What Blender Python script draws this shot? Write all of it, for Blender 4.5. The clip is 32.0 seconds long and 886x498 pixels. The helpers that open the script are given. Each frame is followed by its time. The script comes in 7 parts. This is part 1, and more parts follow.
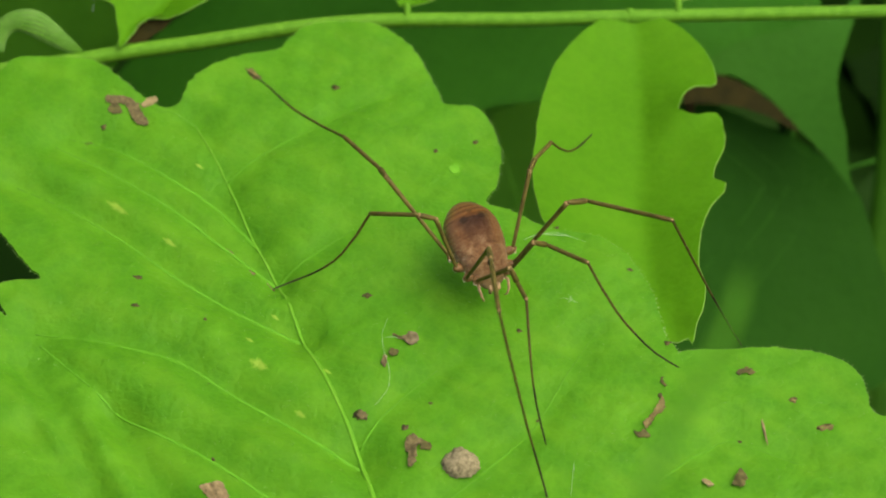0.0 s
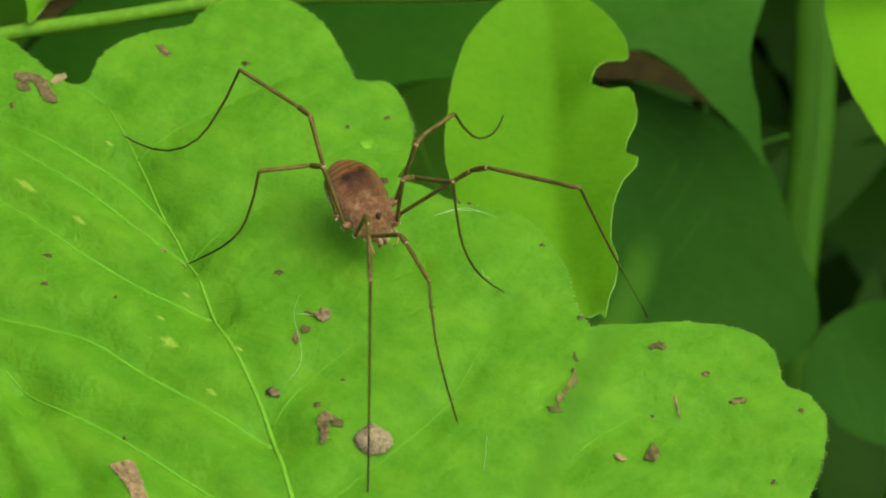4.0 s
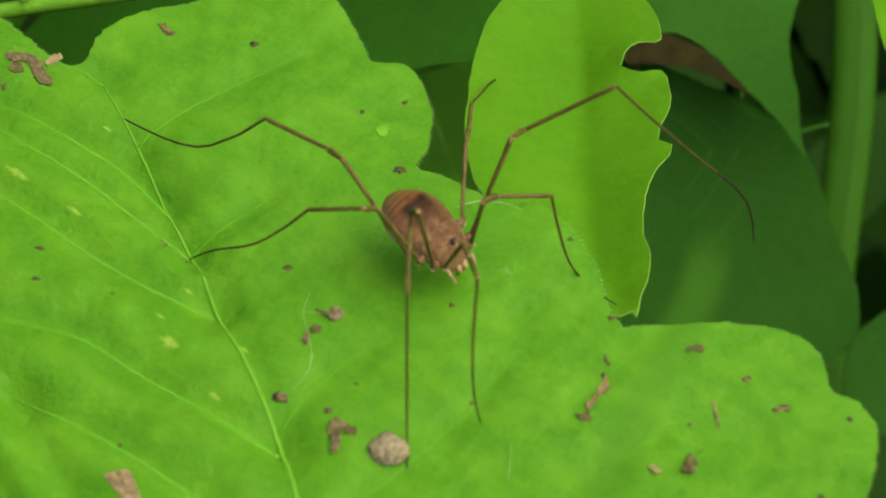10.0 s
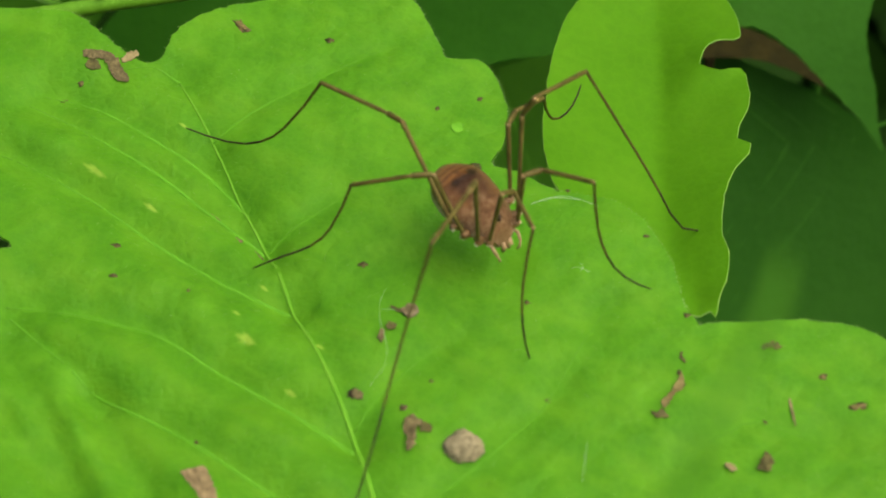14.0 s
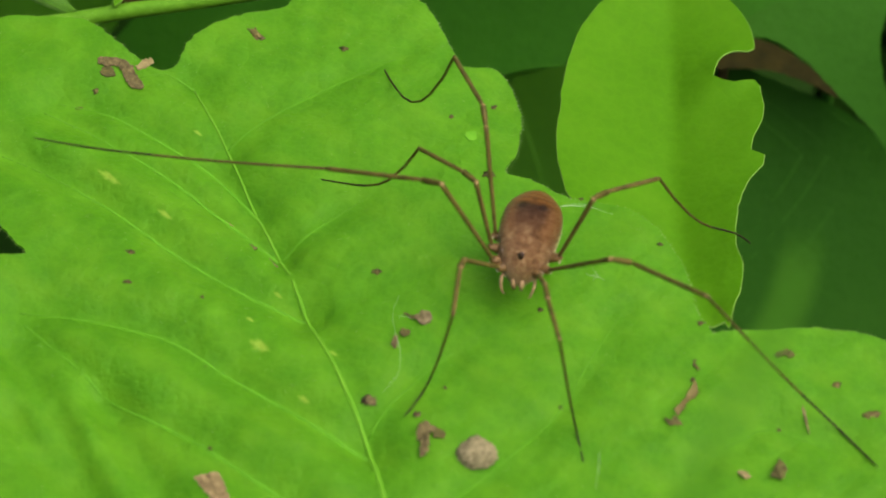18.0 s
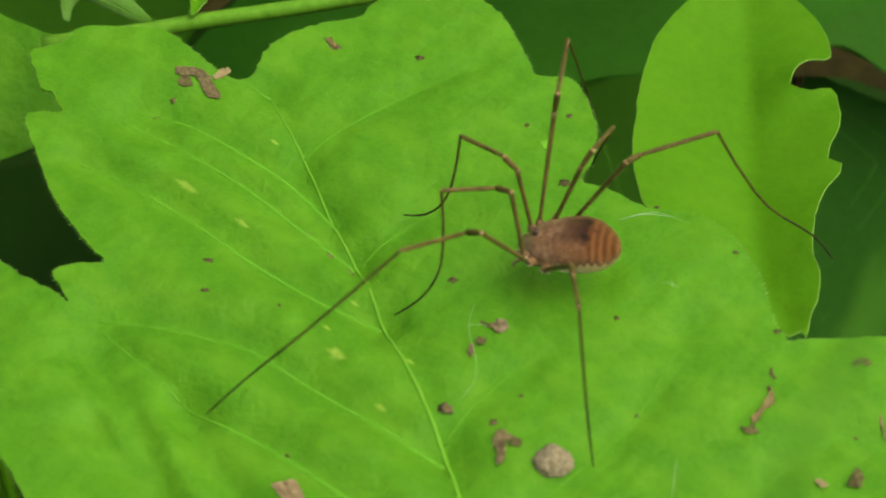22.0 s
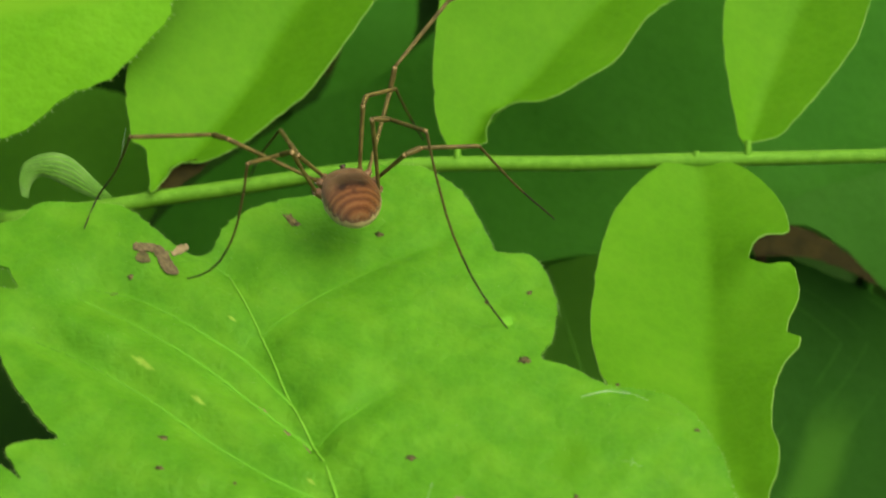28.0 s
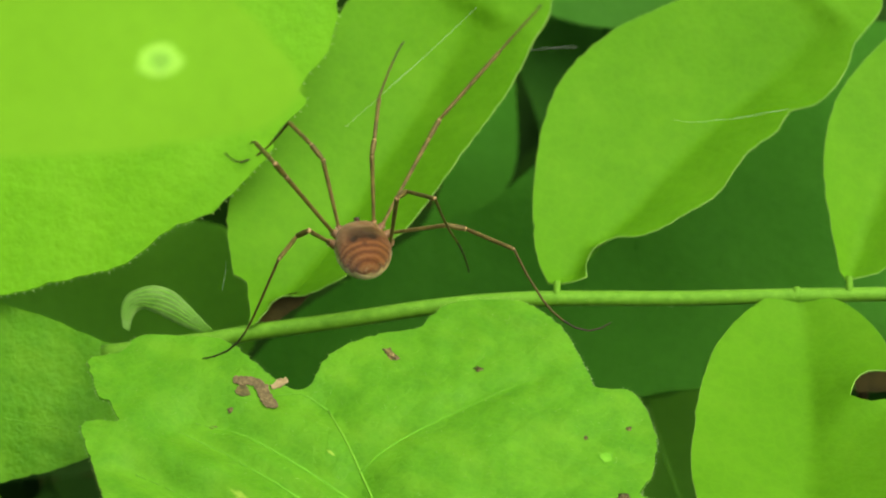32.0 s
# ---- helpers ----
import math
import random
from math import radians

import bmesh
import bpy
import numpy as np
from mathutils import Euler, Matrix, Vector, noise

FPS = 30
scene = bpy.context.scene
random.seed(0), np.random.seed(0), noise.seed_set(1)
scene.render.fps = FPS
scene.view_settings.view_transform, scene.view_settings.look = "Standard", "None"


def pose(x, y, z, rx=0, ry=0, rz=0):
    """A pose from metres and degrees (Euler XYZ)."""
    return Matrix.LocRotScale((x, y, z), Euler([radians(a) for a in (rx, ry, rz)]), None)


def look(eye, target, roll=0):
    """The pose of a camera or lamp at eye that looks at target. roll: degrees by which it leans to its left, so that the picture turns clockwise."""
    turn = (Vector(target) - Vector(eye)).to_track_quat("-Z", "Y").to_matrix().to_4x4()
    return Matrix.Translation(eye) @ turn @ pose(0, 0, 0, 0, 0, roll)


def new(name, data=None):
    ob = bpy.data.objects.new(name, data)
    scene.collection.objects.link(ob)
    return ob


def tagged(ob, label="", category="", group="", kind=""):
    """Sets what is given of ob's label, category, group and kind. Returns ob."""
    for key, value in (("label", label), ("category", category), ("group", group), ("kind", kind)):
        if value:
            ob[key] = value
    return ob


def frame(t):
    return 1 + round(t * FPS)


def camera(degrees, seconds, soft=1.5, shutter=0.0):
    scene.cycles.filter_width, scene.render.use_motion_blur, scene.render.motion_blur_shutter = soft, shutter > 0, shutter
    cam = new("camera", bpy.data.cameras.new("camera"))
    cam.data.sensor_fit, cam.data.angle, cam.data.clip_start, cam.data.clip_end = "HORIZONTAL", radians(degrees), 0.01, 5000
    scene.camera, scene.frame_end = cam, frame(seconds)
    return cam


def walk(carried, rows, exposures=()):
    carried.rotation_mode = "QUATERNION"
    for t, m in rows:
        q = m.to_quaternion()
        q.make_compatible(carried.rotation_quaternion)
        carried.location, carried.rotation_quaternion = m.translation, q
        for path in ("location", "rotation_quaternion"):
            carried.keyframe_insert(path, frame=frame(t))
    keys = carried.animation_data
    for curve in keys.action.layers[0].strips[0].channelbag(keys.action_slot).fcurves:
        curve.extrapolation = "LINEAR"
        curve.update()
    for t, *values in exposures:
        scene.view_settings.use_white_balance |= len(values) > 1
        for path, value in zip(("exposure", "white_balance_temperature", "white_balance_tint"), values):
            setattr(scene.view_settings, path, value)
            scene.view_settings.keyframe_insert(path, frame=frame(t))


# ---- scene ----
MM = 0.001
cam = camera(20, 32.0, soft=1.9, shutter=0.5)
cam.data.dof.use_dof = True
cam.data.dof.focus_distance = 0.191
cam.data.dof.aperture_fstop = 46
walk(cam, [
    (0.0, look((-0.00101, -0.12528, 0.14871), (0.00001, -0.00748, 0.01261), 0.72)),
    (0.5, look((-0.00012, -0.12512, 0.14881), (0.00058, -0.00755, 0.01251), 0.61)),
    (1.0, look((-0.00035, -0.12534, 0.14838), (0.00222, -0.00850, 0.01148), 1.23)),
    (1.5, look((-0.00062, -0.12484, 0.14837), (0.00546, -0.01000, 0.00990), 2.57)),
    (2.0, look((-0.00093, -0.12487, 0.14842), (0.00541, -0.01008, 0.00992), 2.72)),
    (2.5, look((-0.00108, -0.12515, 0.14841), (0.00540, -0.01026, 0.01000), 2.74)),
    (3.0, look((-0.00099, -0.12492, 0.14828), (0.00591, -0.00995, 0.00995), 2.99)),
    (3.5, look((-0.00018, -0.12484, 0.14808), (0.00640, -0.00979, 0.00981), 2.58)),
    (4.0, look((-0.00024, -0.12504, 0.14807), (0.00638, -0.00844, 0.01110), 2.48)),
    (4.5, look((-0.00024, -0.12560, 0.14771), (0.00607, -0.00871, 0.01098), 2.63)),
    (6.5, look((-0.00085, -0.12503, 0.14845), (0.00607, -0.00889, 0.01111), 2.95)),
    (7.0, look((-0.00040, -0.12467, 0.14831), (0.00607, -0.00865, 0.01084), 2.72)),
    (7.5, look((0.00025, -0.12156, 0.14505), (0.00658, -0.00568, 0.00746), 2.45)),
    (8.0, look((-0.00012, -0.11600, 0.13819), (0.00673, -0.00012, 0.00062), 2.65)),
    (8.5, look((-0.00006, -0.11642, 0.13782), (0.00563, -0.00023, 0.00046), 2.39)),
    (9.0, look((-0.00028, -0.11631, 0.13788), (0.00536, 0.00011, 0.00071), 2.37)),
    (9.5, look((-0.00085, -0.11665, 0.13765), (0.00521, 0.00015, 0.00083), 2.71)),
    (10.0, look((-0.00017, -0.11624, 0.13797), (0.00536, -0.00005, 0.00060), 2.33)),
    (10.5, look((-0.00024, -0.11591, 0.13834), (0.00514, -0.00014, 0.00061), 2.33)),
    (11.0, look((-0.00045, -0.11593, 0.13823), (0.00452, -0.00020, 0.00045), 2.14)),
    (11.5, look((0.00021, -0.11499, 0.13848), (0.00441, 0.00016, 0.00020), 1.80)),
    (12.0, look((0.00073, -0.11564, 0.13809), (0.00324, 0.00011, 0.00027), 0.93)),
    (12.5, look((-0.00002, -0.11596, 0.13806), (0.00056, -0.00016, 0.00025), 0.44)),
    (13.0, look((0.00000, -0.11570, 0.13789), (0.00000, 0.00000, 0.00000), 0.00)),
    (13.5, look((-0.00020, -0.11566, 0.13851), (-0.00005, -0.00026, 0.00037), 0.32)),
    (15.5, look((0.00082, -0.11590, 0.13784), (-0.00007, 0.00027, 0.00034), -0.42)),
    (16.0, look((0.00021, -0.11579, 0.13835), (-0.00103, 0.00009, 0.00062), -0.31)),
    (16.5, look((-0.00066, -0.11591, 0.13833), (-0.00112, 0.00000, 0.00062), 0.21)),
    (17.0, look((-0.00066, -0.11614, 0.13849), (-0.00094, -0.00010, 0.00088), 0.24)),
    (17.5, look((-0.00013, -0.11629, 0.13810), (-0.00076, 0.00004, 0.00074), 0.07)),
    (18.0, look((-0.00030, -0.11645, 0.13799), (-0.00101, 0.00011, 0.00083), 0.13)),
    (18.5, look((-0.00095, -0.11635, 0.13821), (-0.00125, -0.00005, 0.00082), 0.38)),
    (19.0, look((-0.00056, -0.11630, 0.13801), (-0.00207, 0.00005, 0.00067), -0.12)),
    (19.5, look((-0.00017, -0.11629, 0.13809), (-0.00207, 0.00005, 0.00076), -0.39)),
    (20.0, look((-0.00012, -0.11615, 0.13833), (-0.00278, 0.00009, 0.00092), -0.68)),
    (20.5, look((-0.00008, -0.11582, 0.13856), (-0.00276, 0.00015, 0.00092), -0.68)),
    (21.0, look((-0.00043, -0.11581, 0.13871), (-0.00290, 0.00036, 0.00124), -0.73)),
    (21.5, look((-0.00045, -0.11597, 0.13859), (-0.00473, 0.00058, 0.00149), -1.36)),
    (22.0, look((-0.00072, -0.11670, 0.13842), (-0.00645, 0.00017, 0.00164), -1.77)),
    (22.5, look((-0.00044, -0.11636, 0.13861), (-0.00796, 0.00004, 0.00152), -2.50)),
    (23.0, look((-0.00068, -0.11723, 0.13840), (-0.00759, 0.00028, 0.00222), -2.10)),
    (23.5, look((-0.00076, -0.11681, 0.13855), (-0.00640, 0.00092, 0.00251), -1.55)),
    (24.0, look((-0.00074, -0.11666, 0.13814), (-0.00508, 0.00183, 0.00271), -1.11)),
    (24.5, look((-0.00056, -0.11655, 0.13821), (-0.00346, 0.00280, 0.00350), -0.85)),
    (25.0, look((-0.00055, -0.11673, 0.13776), (-0.00352, 0.00287, 0.00328), -0.78)),
    (25.5, look((-0.00052, -0.11672, 0.13789), (-0.00327, 0.00295, 0.00346), -1.00)),
    (27.5, look((-0.00069, -0.11614, 0.13730), (-0.00239, 0.00920, 0.00812), -0.16)),
    (28.0, look((0.00035, -0.11629, 0.13659), (-0.00360, 0.01060, 0.00898), -0.93)),
    (28.5, look((0.00150, -0.11664, 0.13617), (-0.00597, 0.01380, 0.01236), -1.89)),
    (29.0, look((0.00158, -0.11640, 0.13583), (-0.00620, 0.01470, 0.01274), -1.91)),
    (29.5, look((0.00143, -0.11720, 0.13535), (-0.00622, 0.01522, 0.01366), -1.97)),
    (30.0, look((0.00173, -0.11691, 0.13605), (-0.00619, 0.01635, 0.01531), -1.93)),
    (30.5, look((0.00138, -0.11662, 0.13614), (-0.00654, 0.01709, 0.01589), -1.92)),
    (31.0, look((0.00094, -0.11686, 0.13586), (-0.00803, 0.01725, 0.01613), -2.24)),
    (31.5, look((0.00140, -0.11702, 0.13589), (-0.01015, 0.01680, 0.01607), -2.83)),
    (32.0, look((0.00040, -0.11597, 0.13699), (-0.01078, 0.01700, 0.01618), -2.75)),
], exposures=[(0, 0.87), (13, 0.87), (16, 0.82), (25.5, 0.79), (28, 0.95), (29, 1.06), (30, 1.13), (32, 1.18)])

# ---- light: an overcast sky, high soft sun ----
world = bpy.data.worlds.new("sky")
scene.world = world
world.use_nodes = True
nt = world.node_tree
sky = nt.nodes.new("ShaderNodeTexSky")
sky.sky_type = "NISHITA"
sky.sun_disc = False
sky.sun_elevation = radians(62)
sky.sun_rotation = radians(103)
sky.air_density, sky.dust_density, sky.ozone_density = 0.6, 6.0, 0.2
back = nt.nodes["Background"]
back.inputs["Strength"].default_value = 0.10
nt.links.new(sky.outputs[0], back.inputs[0])
sun = new("sun", bpy.data.lights.new("sun", "SUN"))
sun.data.energy = 2.0
sun.data.angle = radians(78)
sun.data.color = (1.0, 0.96, 0.88)
sun.matrix_world = look((0.52, -0.12, 1.0), (0, 0, 0))


# ---- materials ----
def nodes_of(name):
    m = bpy.data.materials.new(name)
    m.use_nodes = True
    t = m.node_tree
    b = t.nodes["Principled BSDF"]
    return m, t, b


def add(t, kind, **kw):
    n = t.nodes.new(kind)
    for k, v in kw.items():
        n.inputs[k].default_value = v
    return n


def coords(t, scale):
    c = t.nodes.new("ShaderNodeTexCoord")
    m = add(t, "ShaderNodeMapping", Scale=(scale,) * 3)
    t.links.new(c.outputs["Object"], m.inputs[0])
    return m.outputs[0]


def ramp(t, fac, stops):
    r = t.nodes.new("ShaderNodeValToRGB")
    e = r.color_ramp.elements
    while len(e) < len(stops):
        e.new(0.5)
    for k, (p, c) in zip(e, stops):
        k.position, k.color = p, (*c, 1) if len(c) == 3 else c
    t.links.new(fac, r.inputs[0])
    return r.outputs[0]


def mixcol(t, fac, a, b, how="MIX"):
    n = t.nodes.new("ShaderNodeMix")
    n.data_type, n.blend_type = "RGBA", how
    for sock, v in ((n.inputs[0], fac), (n.inputs[6], a), (n.inputs[7], b)):
        if isinstance(v, bpy.types.NodeSocket):
            t.links.new(v, sock)
        else:
            sock.default_value = v if isinstance(v, (int, float)) else (*v, 1)
    return n.outputs[2]


def noise_tex(t, vec, scale, detail=4.0, rough=0.55):
    n = add(t, "ShaderNodeTexNoise", Scale=scale, Detail=detail, Roughness=rough)
    t.links.new(vec, n.inputs["Vector"])
    return n.outputs[0]


def bump(t, b, height, strength, distance):
    n = add(t, "ShaderNodeBump", Strength=strength, Distance=distance)
    t.links.new(height, n.inputs["Height"])
    t.links.new(n.outputs[0], b.inputs["Normal"])


def leaf_material(name, deep, fresh, pale, rough=0.6, through_light=0.35, cells=1.6, blotch=0.09, marks=False, spec=0.16, relief=0.3):
    """Leaf green in three tones, with a fine net of veins and light passing through."""
    m, t, b = nodes_of(name)
    v = coords(t, 1000.0)
    big = noise_tex(t, v, blotch, 3.0)
    col = ramp(t, big, [(0.3, deep), (0.52, fresh), (0.75, pale)])
    fine = noise_tex(t, v, 0.9, 6.0, 0.65)
    col = mixcol(t, 0.35, col, ramp(t, fine, [(0.3, [c * 0.8 for c in fresh]), (0.7, [min(1, c * 1.15) for c in fresh])]))
    net = add(t, "ShaderNodeTexVoronoi", Scale=cells)
    net.feature = "DISTANCE_TO_EDGE"
    t.links.new(v, net.inputs["Vector"])
    lines = ramp(t, net.outputs["Distance"], [(0.0, (1, 1, 1)), (0.12, (0, 0, 0))])
    k = t.nodes.new("ShaderNodeMath")
    k.operation = "MULTIPLY"
    k.inputs[1].default_value = 0.22
    t.links.new(lines, k.inputs[0])
    col = mixcol(t, k.outputs[0], col, pale)
    if marks:
        # faint paler streaks that run along the side veins, and a few yellow flecks beside the midrib
        st = t.nodes.new("ShaderNodeMapping")
        st.vector_type = "TEXTURE"
        st.inputs["Rotation"].default_value = (0, 0, radians(-33))
        st.inputs["Scale"].default_value = (6.5, 2.9, 3.0)
        t.links.new(v, st.inputs[0])
        col = mixcol(t, ramp(t, noise_tex(t, st.outputs[0], 1.0, 4.0, 0.55), [(0.46, (0, 0, 0)), (0.76, (0.5, 0.5, 0.5))]), col, (0.158, 0.375, 0.013))
        for fx, fy, fl, fw in FLECKS:
            at = t.nodes.new("ShaderNodeMapping")
            at.vector_type = "TEXTURE"
            at.inputs["Location"].default_value = (fx, fy, 0)
            at.inputs["Rotation"].default_value = (0, 0, radians(-42))
            at.inputs["Scale"].default_value = (fl, fw, 1000)
            t.links.new(v, at.inputs[0])
            r = t.nodes.new("ShaderNodeVectorMath")
            r.operation = "LENGTH"
            t.links.new(at.outputs[0], r.inputs[0])
            rough_edge = t.nodes.new("ShaderNodeMath")
            rough_edge.operation = "MULTIPLY_ADD"
            rough_edge.inputs[1].default_value = 1.0
            t.links.new(noise_tex(t, at.outputs[0], 1.9, 5.0, 0.65), rough_edge.inputs[0])
            t.links.new(r.outputs["Value"], rough_edge.inputs[2])
            col = mixcol(t, ramp(t, rough_edge.outputs[0], [(0.7, (0.9, 0.9, 0.9)), (0.98, (0, 0, 0))]), col, (0.29, 0.47, 0.045))
        far = t.nodes.new("ShaderNodeVectorMath")
        far.operation = "DISTANCE"
        far.inputs[1].default_value = (5.7, -1.6, 0)
        t.links.new(v, far.inputs[0])
        soak = t.nodes.new("ShaderNodeMath")
        soak.operation = "ADD"
        t.links.new(far.outputs["Value"], soak.inputs[0])
        t.links.new(noise_tex(t, v, 0.4, 3.0), soak.inputs[1])
        m2 = t.nodes.new("ShaderNodeMapRange")
        m2.interpolation_type = "SMOOTHSTEP"
        m2.inputs[1].default_value, m2.inputs[2].default_value, m2.inputs[3].default_value, m2.inputs[4].default_value = 1.6, 3.0, 0.6, 0.0
        t.links.new(soak.outputs[0], m2.inputs[0])
        col = mixcol(t, m2.outputs[0], col, (0.085, 0.27, 0.001))
    t.links.new(col, b.inputs["Base Color"])
    b.inputs["Roughness"].default_value = rough
    b.inputs["Specular IOR Level"].default_value = spec
    hsum = t.nodes.new("ShaderNodeMath")
    hsum.operation = "ADD"
    t.links.new(net.outputs["Distance"], hsum.inputs[0])
    t.links.new(noise_tex(t, v, 2.2, 5.0), hsum.inputs[1])
    crease = t.nodes.new("ShaderNodeMath")
    crease.operation = "MULTIPLY_ADD"
    crease.inputs[1].default_value = 8.0
    t.links.new(noise_tex(t, v, 0.42, 4.0, 0.5), crease.inputs[0])
    t.links.new(hsum.outputs[0], crease.inputs[2])
    bump(t, b, crease.outputs[0], relief, 0.00009)
    tr = t.nodes.new("ShaderNodeBsdfTranslucent")
    t.links.new(mixcol(t, 1.0, col, (1.0, 1.25, 0.5), "MULTIPLY"), tr.inputs[0])
    mx = t.nodes.new("ShaderNodeMixShader")
    mx.inputs[0].default_value = through_light
    t.links.new(b.outputs[0], mx.inputs[1])
    t.links.new(tr.outputs[0], mx.inputs[2])
    t.links.new(mx.outputs[0], t.nodes["Material Output"].inputs[0])
    return m


def plain_material(name, a, b_col, scale=1.0, rough=0.7, relief=0.0001, spec=0.3):
    m, t, b = nodes_of(name)
    v = coords(t, 1000.0)
    n = noise_tex(t, v, scale, 6.0, 0.65)
    t.links.new(ramp(t, n, [(0.32, a), (0.68, b_col)]), b.inputs["Base Color"])
    b.inputs["Roughness"].default_value = rough
    b.inputs["Specular IOR Level"].default_value = spec
    bump(t, b, noise_tex(t, v, scale * 3, 5.0), 0.6, relief)
    return m


# place, length and width of the yellow flecks on the lobed leaf (mm)
FLECKS = [(-13.8, -7.9, 1.9, 1.0), (-10.5, -12.4, 1.2, 0.5), (-12.8, -2.8, 0.9, 0.35), (-25.8, 7.9, 2.6, 0.7), (-19.6, 12.7, 1.0, 0.35), (-14.6, -5.5, 0.9, 0.4), (-21.4, 4.4, 1.6, 0.5), (-8.6, -8.6, 1.0, 0.35)]
GREEN = leaf_material("lobed_leaf_green", (0.063, 0.237, 0.005), (0.086, 0.284, 0.006), (0.132, 0.365, 0.012), blotch=0.28, spec=0.17, relief=0.7, marks=True)
LEAFLET = leaf_material("leaflet_green", (0.072, 0.23, 0.003), (0.083, 0.255, 0.004), (0.112, 0.30, 0.008), rough=0.6, blotch=0.15, cells=1.1, relief=0.3, spec=0.08)
# shade on the leaves behind is put into this dark base green
DARK = leaf_material("shade_tinted_leaf_green", (0.023, 0.117, 0.0055), (0.031, 0.140, 0.0065), (0.042, 0.166, 0.009), rough=0.6, spec=0.06, through_light=0.2, blotch=0.04)
# deep shade of the undergrowth is put into this near-black green
DARKER = leaf_material("undergrowth_shade_green", (0.007, 0.028, 0.0015), (0.010, 0.037, 0.002), (0.015, 0.048, 0.003), spec=0.06, rough=0.7, through_light=0.2, blotch=0.04)
# blue green leaves behind: their shade is in the base colour too
MIDGREEN = leaf_material("shade_tinted_blue_green", (0.028, 0.118, 0.007), (0.034, 0.135, 0.009), (0.044, 0.155, 0.012), rough=0.6, spec=0.06, through_light=0.2, blotch=0.04)
# sunlit brightness is put into this lighter base green
BRIGHT = leaf_material("sunlit_leaf_green", (0.114, 0.345, 0.005), (0.132, 0.385, 0.006), (0.158, 0.43, 0.010), relief=0.14, spec=0.08, through_light=0.25, cells=1.2)
FRONTGREEN = leaf_material("pale_leaf_green", (0.126, 0.330, 0.008), (0.144, 0.362, 0.010), (0.170, 0.41, 0.016), relief=0.14, spec=0.08, through_light=0.25, cells=1.2)
BIGGREEN = leaf_material("broad_leaf_green", (0.098, 0.305, 0.005), (0.116, 0.34, 0.006), (0.145, 0.385, 0.011), relief=0.35, spec=0.10, through_light=0.25, cells=1.4, blotch=0.2)
# darker copy of the shade leaf green, with deeper shade in its colour
DEEP = leaf_material("deep_shade_tinted_green", (0.013, 0.067, 0.003), (0.018, 0.082, 0.004), (0.025, 0.098, 0.006), rough=0.6, spec=0.06, through_light=0.2, blotch=0.04)
STALKGREEN = leaf_material("weed_stalk_green", (0.030, 0.115, 0.004), (0.036, 0.13, 0.005), (0.045, 0.15, 0.007), spec=0.1, blotch=0.05)
UNDER = leaf_material("under_leaf_green", (0.06, 0.22, 0.006), (0.075, 0.25, 0.008), (0.09, 0.28, 0.01), through_light=0.4, blotch=0.04)
VEIN = plain_material("pale_vein", (0.090, 0.276, 0.010), (0.122, 0.308, 0.018), 0.6, 0.6, 0.00005, 0.1)
STEMGREEN = plain_material("leafstalk_green", (0.070, 0.195, 0.008), (0.108, 0.272, 0.016), 1.2, 0.6, 0.00008, 0.1)
DEAD = plain_material("dead_leaf_brown", (0.015, 0.014, 0.002), (0.036, 0.030, 0.005), 0.5, 0.8, 0.0002, 0.1)
# the darkness of the gaps between leaves is put into this soil colour
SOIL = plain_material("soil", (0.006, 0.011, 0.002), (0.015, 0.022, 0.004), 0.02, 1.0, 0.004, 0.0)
HAIR = plain_material("leaf_hair", (0.18, 0.36, 0.06), (0.28, 0.45, 0.12), 1.0, 0.5, 0.00001)
FAINT = plain_material("faint_vein", (0.080, 0.272, 0.008), (0.096, 0.295, 0.014), 0.8, 0.6, 0.00005, 0.1)
EDGE = plain_material("leaflet_margin", (0.12, 0.29, 0.015), (0.19, 0.36, 0.05), 0.5, 0.5, 0.00005)
SCARRING = plain_material("scar_ring", (0.17, 0.43, 0.015), (0.22, 0.47, 0.035), 0.8, 0.6, 0.00005)
SCARCORE = plain_material("scar_core", (0.10, 0.27, 0.012), (0.14, 0.34, 0.02), 0.8, 0.7, 0.00005)
PALEGREEN = plain_material("wilted_green", (0.055, 0.150, 0.014), (0.110, 0.225, 0.040), 0.7, 0.6, 0.0001, 0.12)

# Outlines in millimetres, each in the plane of its own leaf.
MAIN_LEFT = [(-39.7, 0.6), (-36.9, -1.2), (-34.5, -2.6), (-33.2, -3.6), (-33.9, -2.3), (-34.6, -0.9), (-33, -0.1), (-31, 0.1), (-32.4, 1.8), (-35.4, 6.1), (-37.3, 10.7), (-38.7, 14.5), (-37.5, 15.2), (-36, 15.1), (-37.1, 17.5), (-37.9, 17.8), (-39.4, 21.8), (-38.5, 22.3), (-36.8, 23), (-36, 24.3), (-34.3, 24.7), (-30.5, 24.5), (-28.4, 23.7), (-25.9, 21.2), (-24, 19.6), (-22.4, 19.1)]
MAIN_TOP = [(-21.5, 19.8), (-21, 21.6), (-19.1, 23.8), (-16.5, 25.1), (-13.8, 25.8), (-12.8, 27.2), (-11.3, 28.4), (-8.6, 28.8), (-5, 28.1), (-2.3, 25.2), (-0.5, 21.2), (0.2, 19.3), (2.6, 19.1), (3.9, 17.6), (4.8, 14), (4.4, 10.5), (3.5, 8.4), (5.4, 7.7), (8.3, 5.8), (12, 5.1), (14.8, 2.3), (16.3, -1.1), (17, -4.5)]
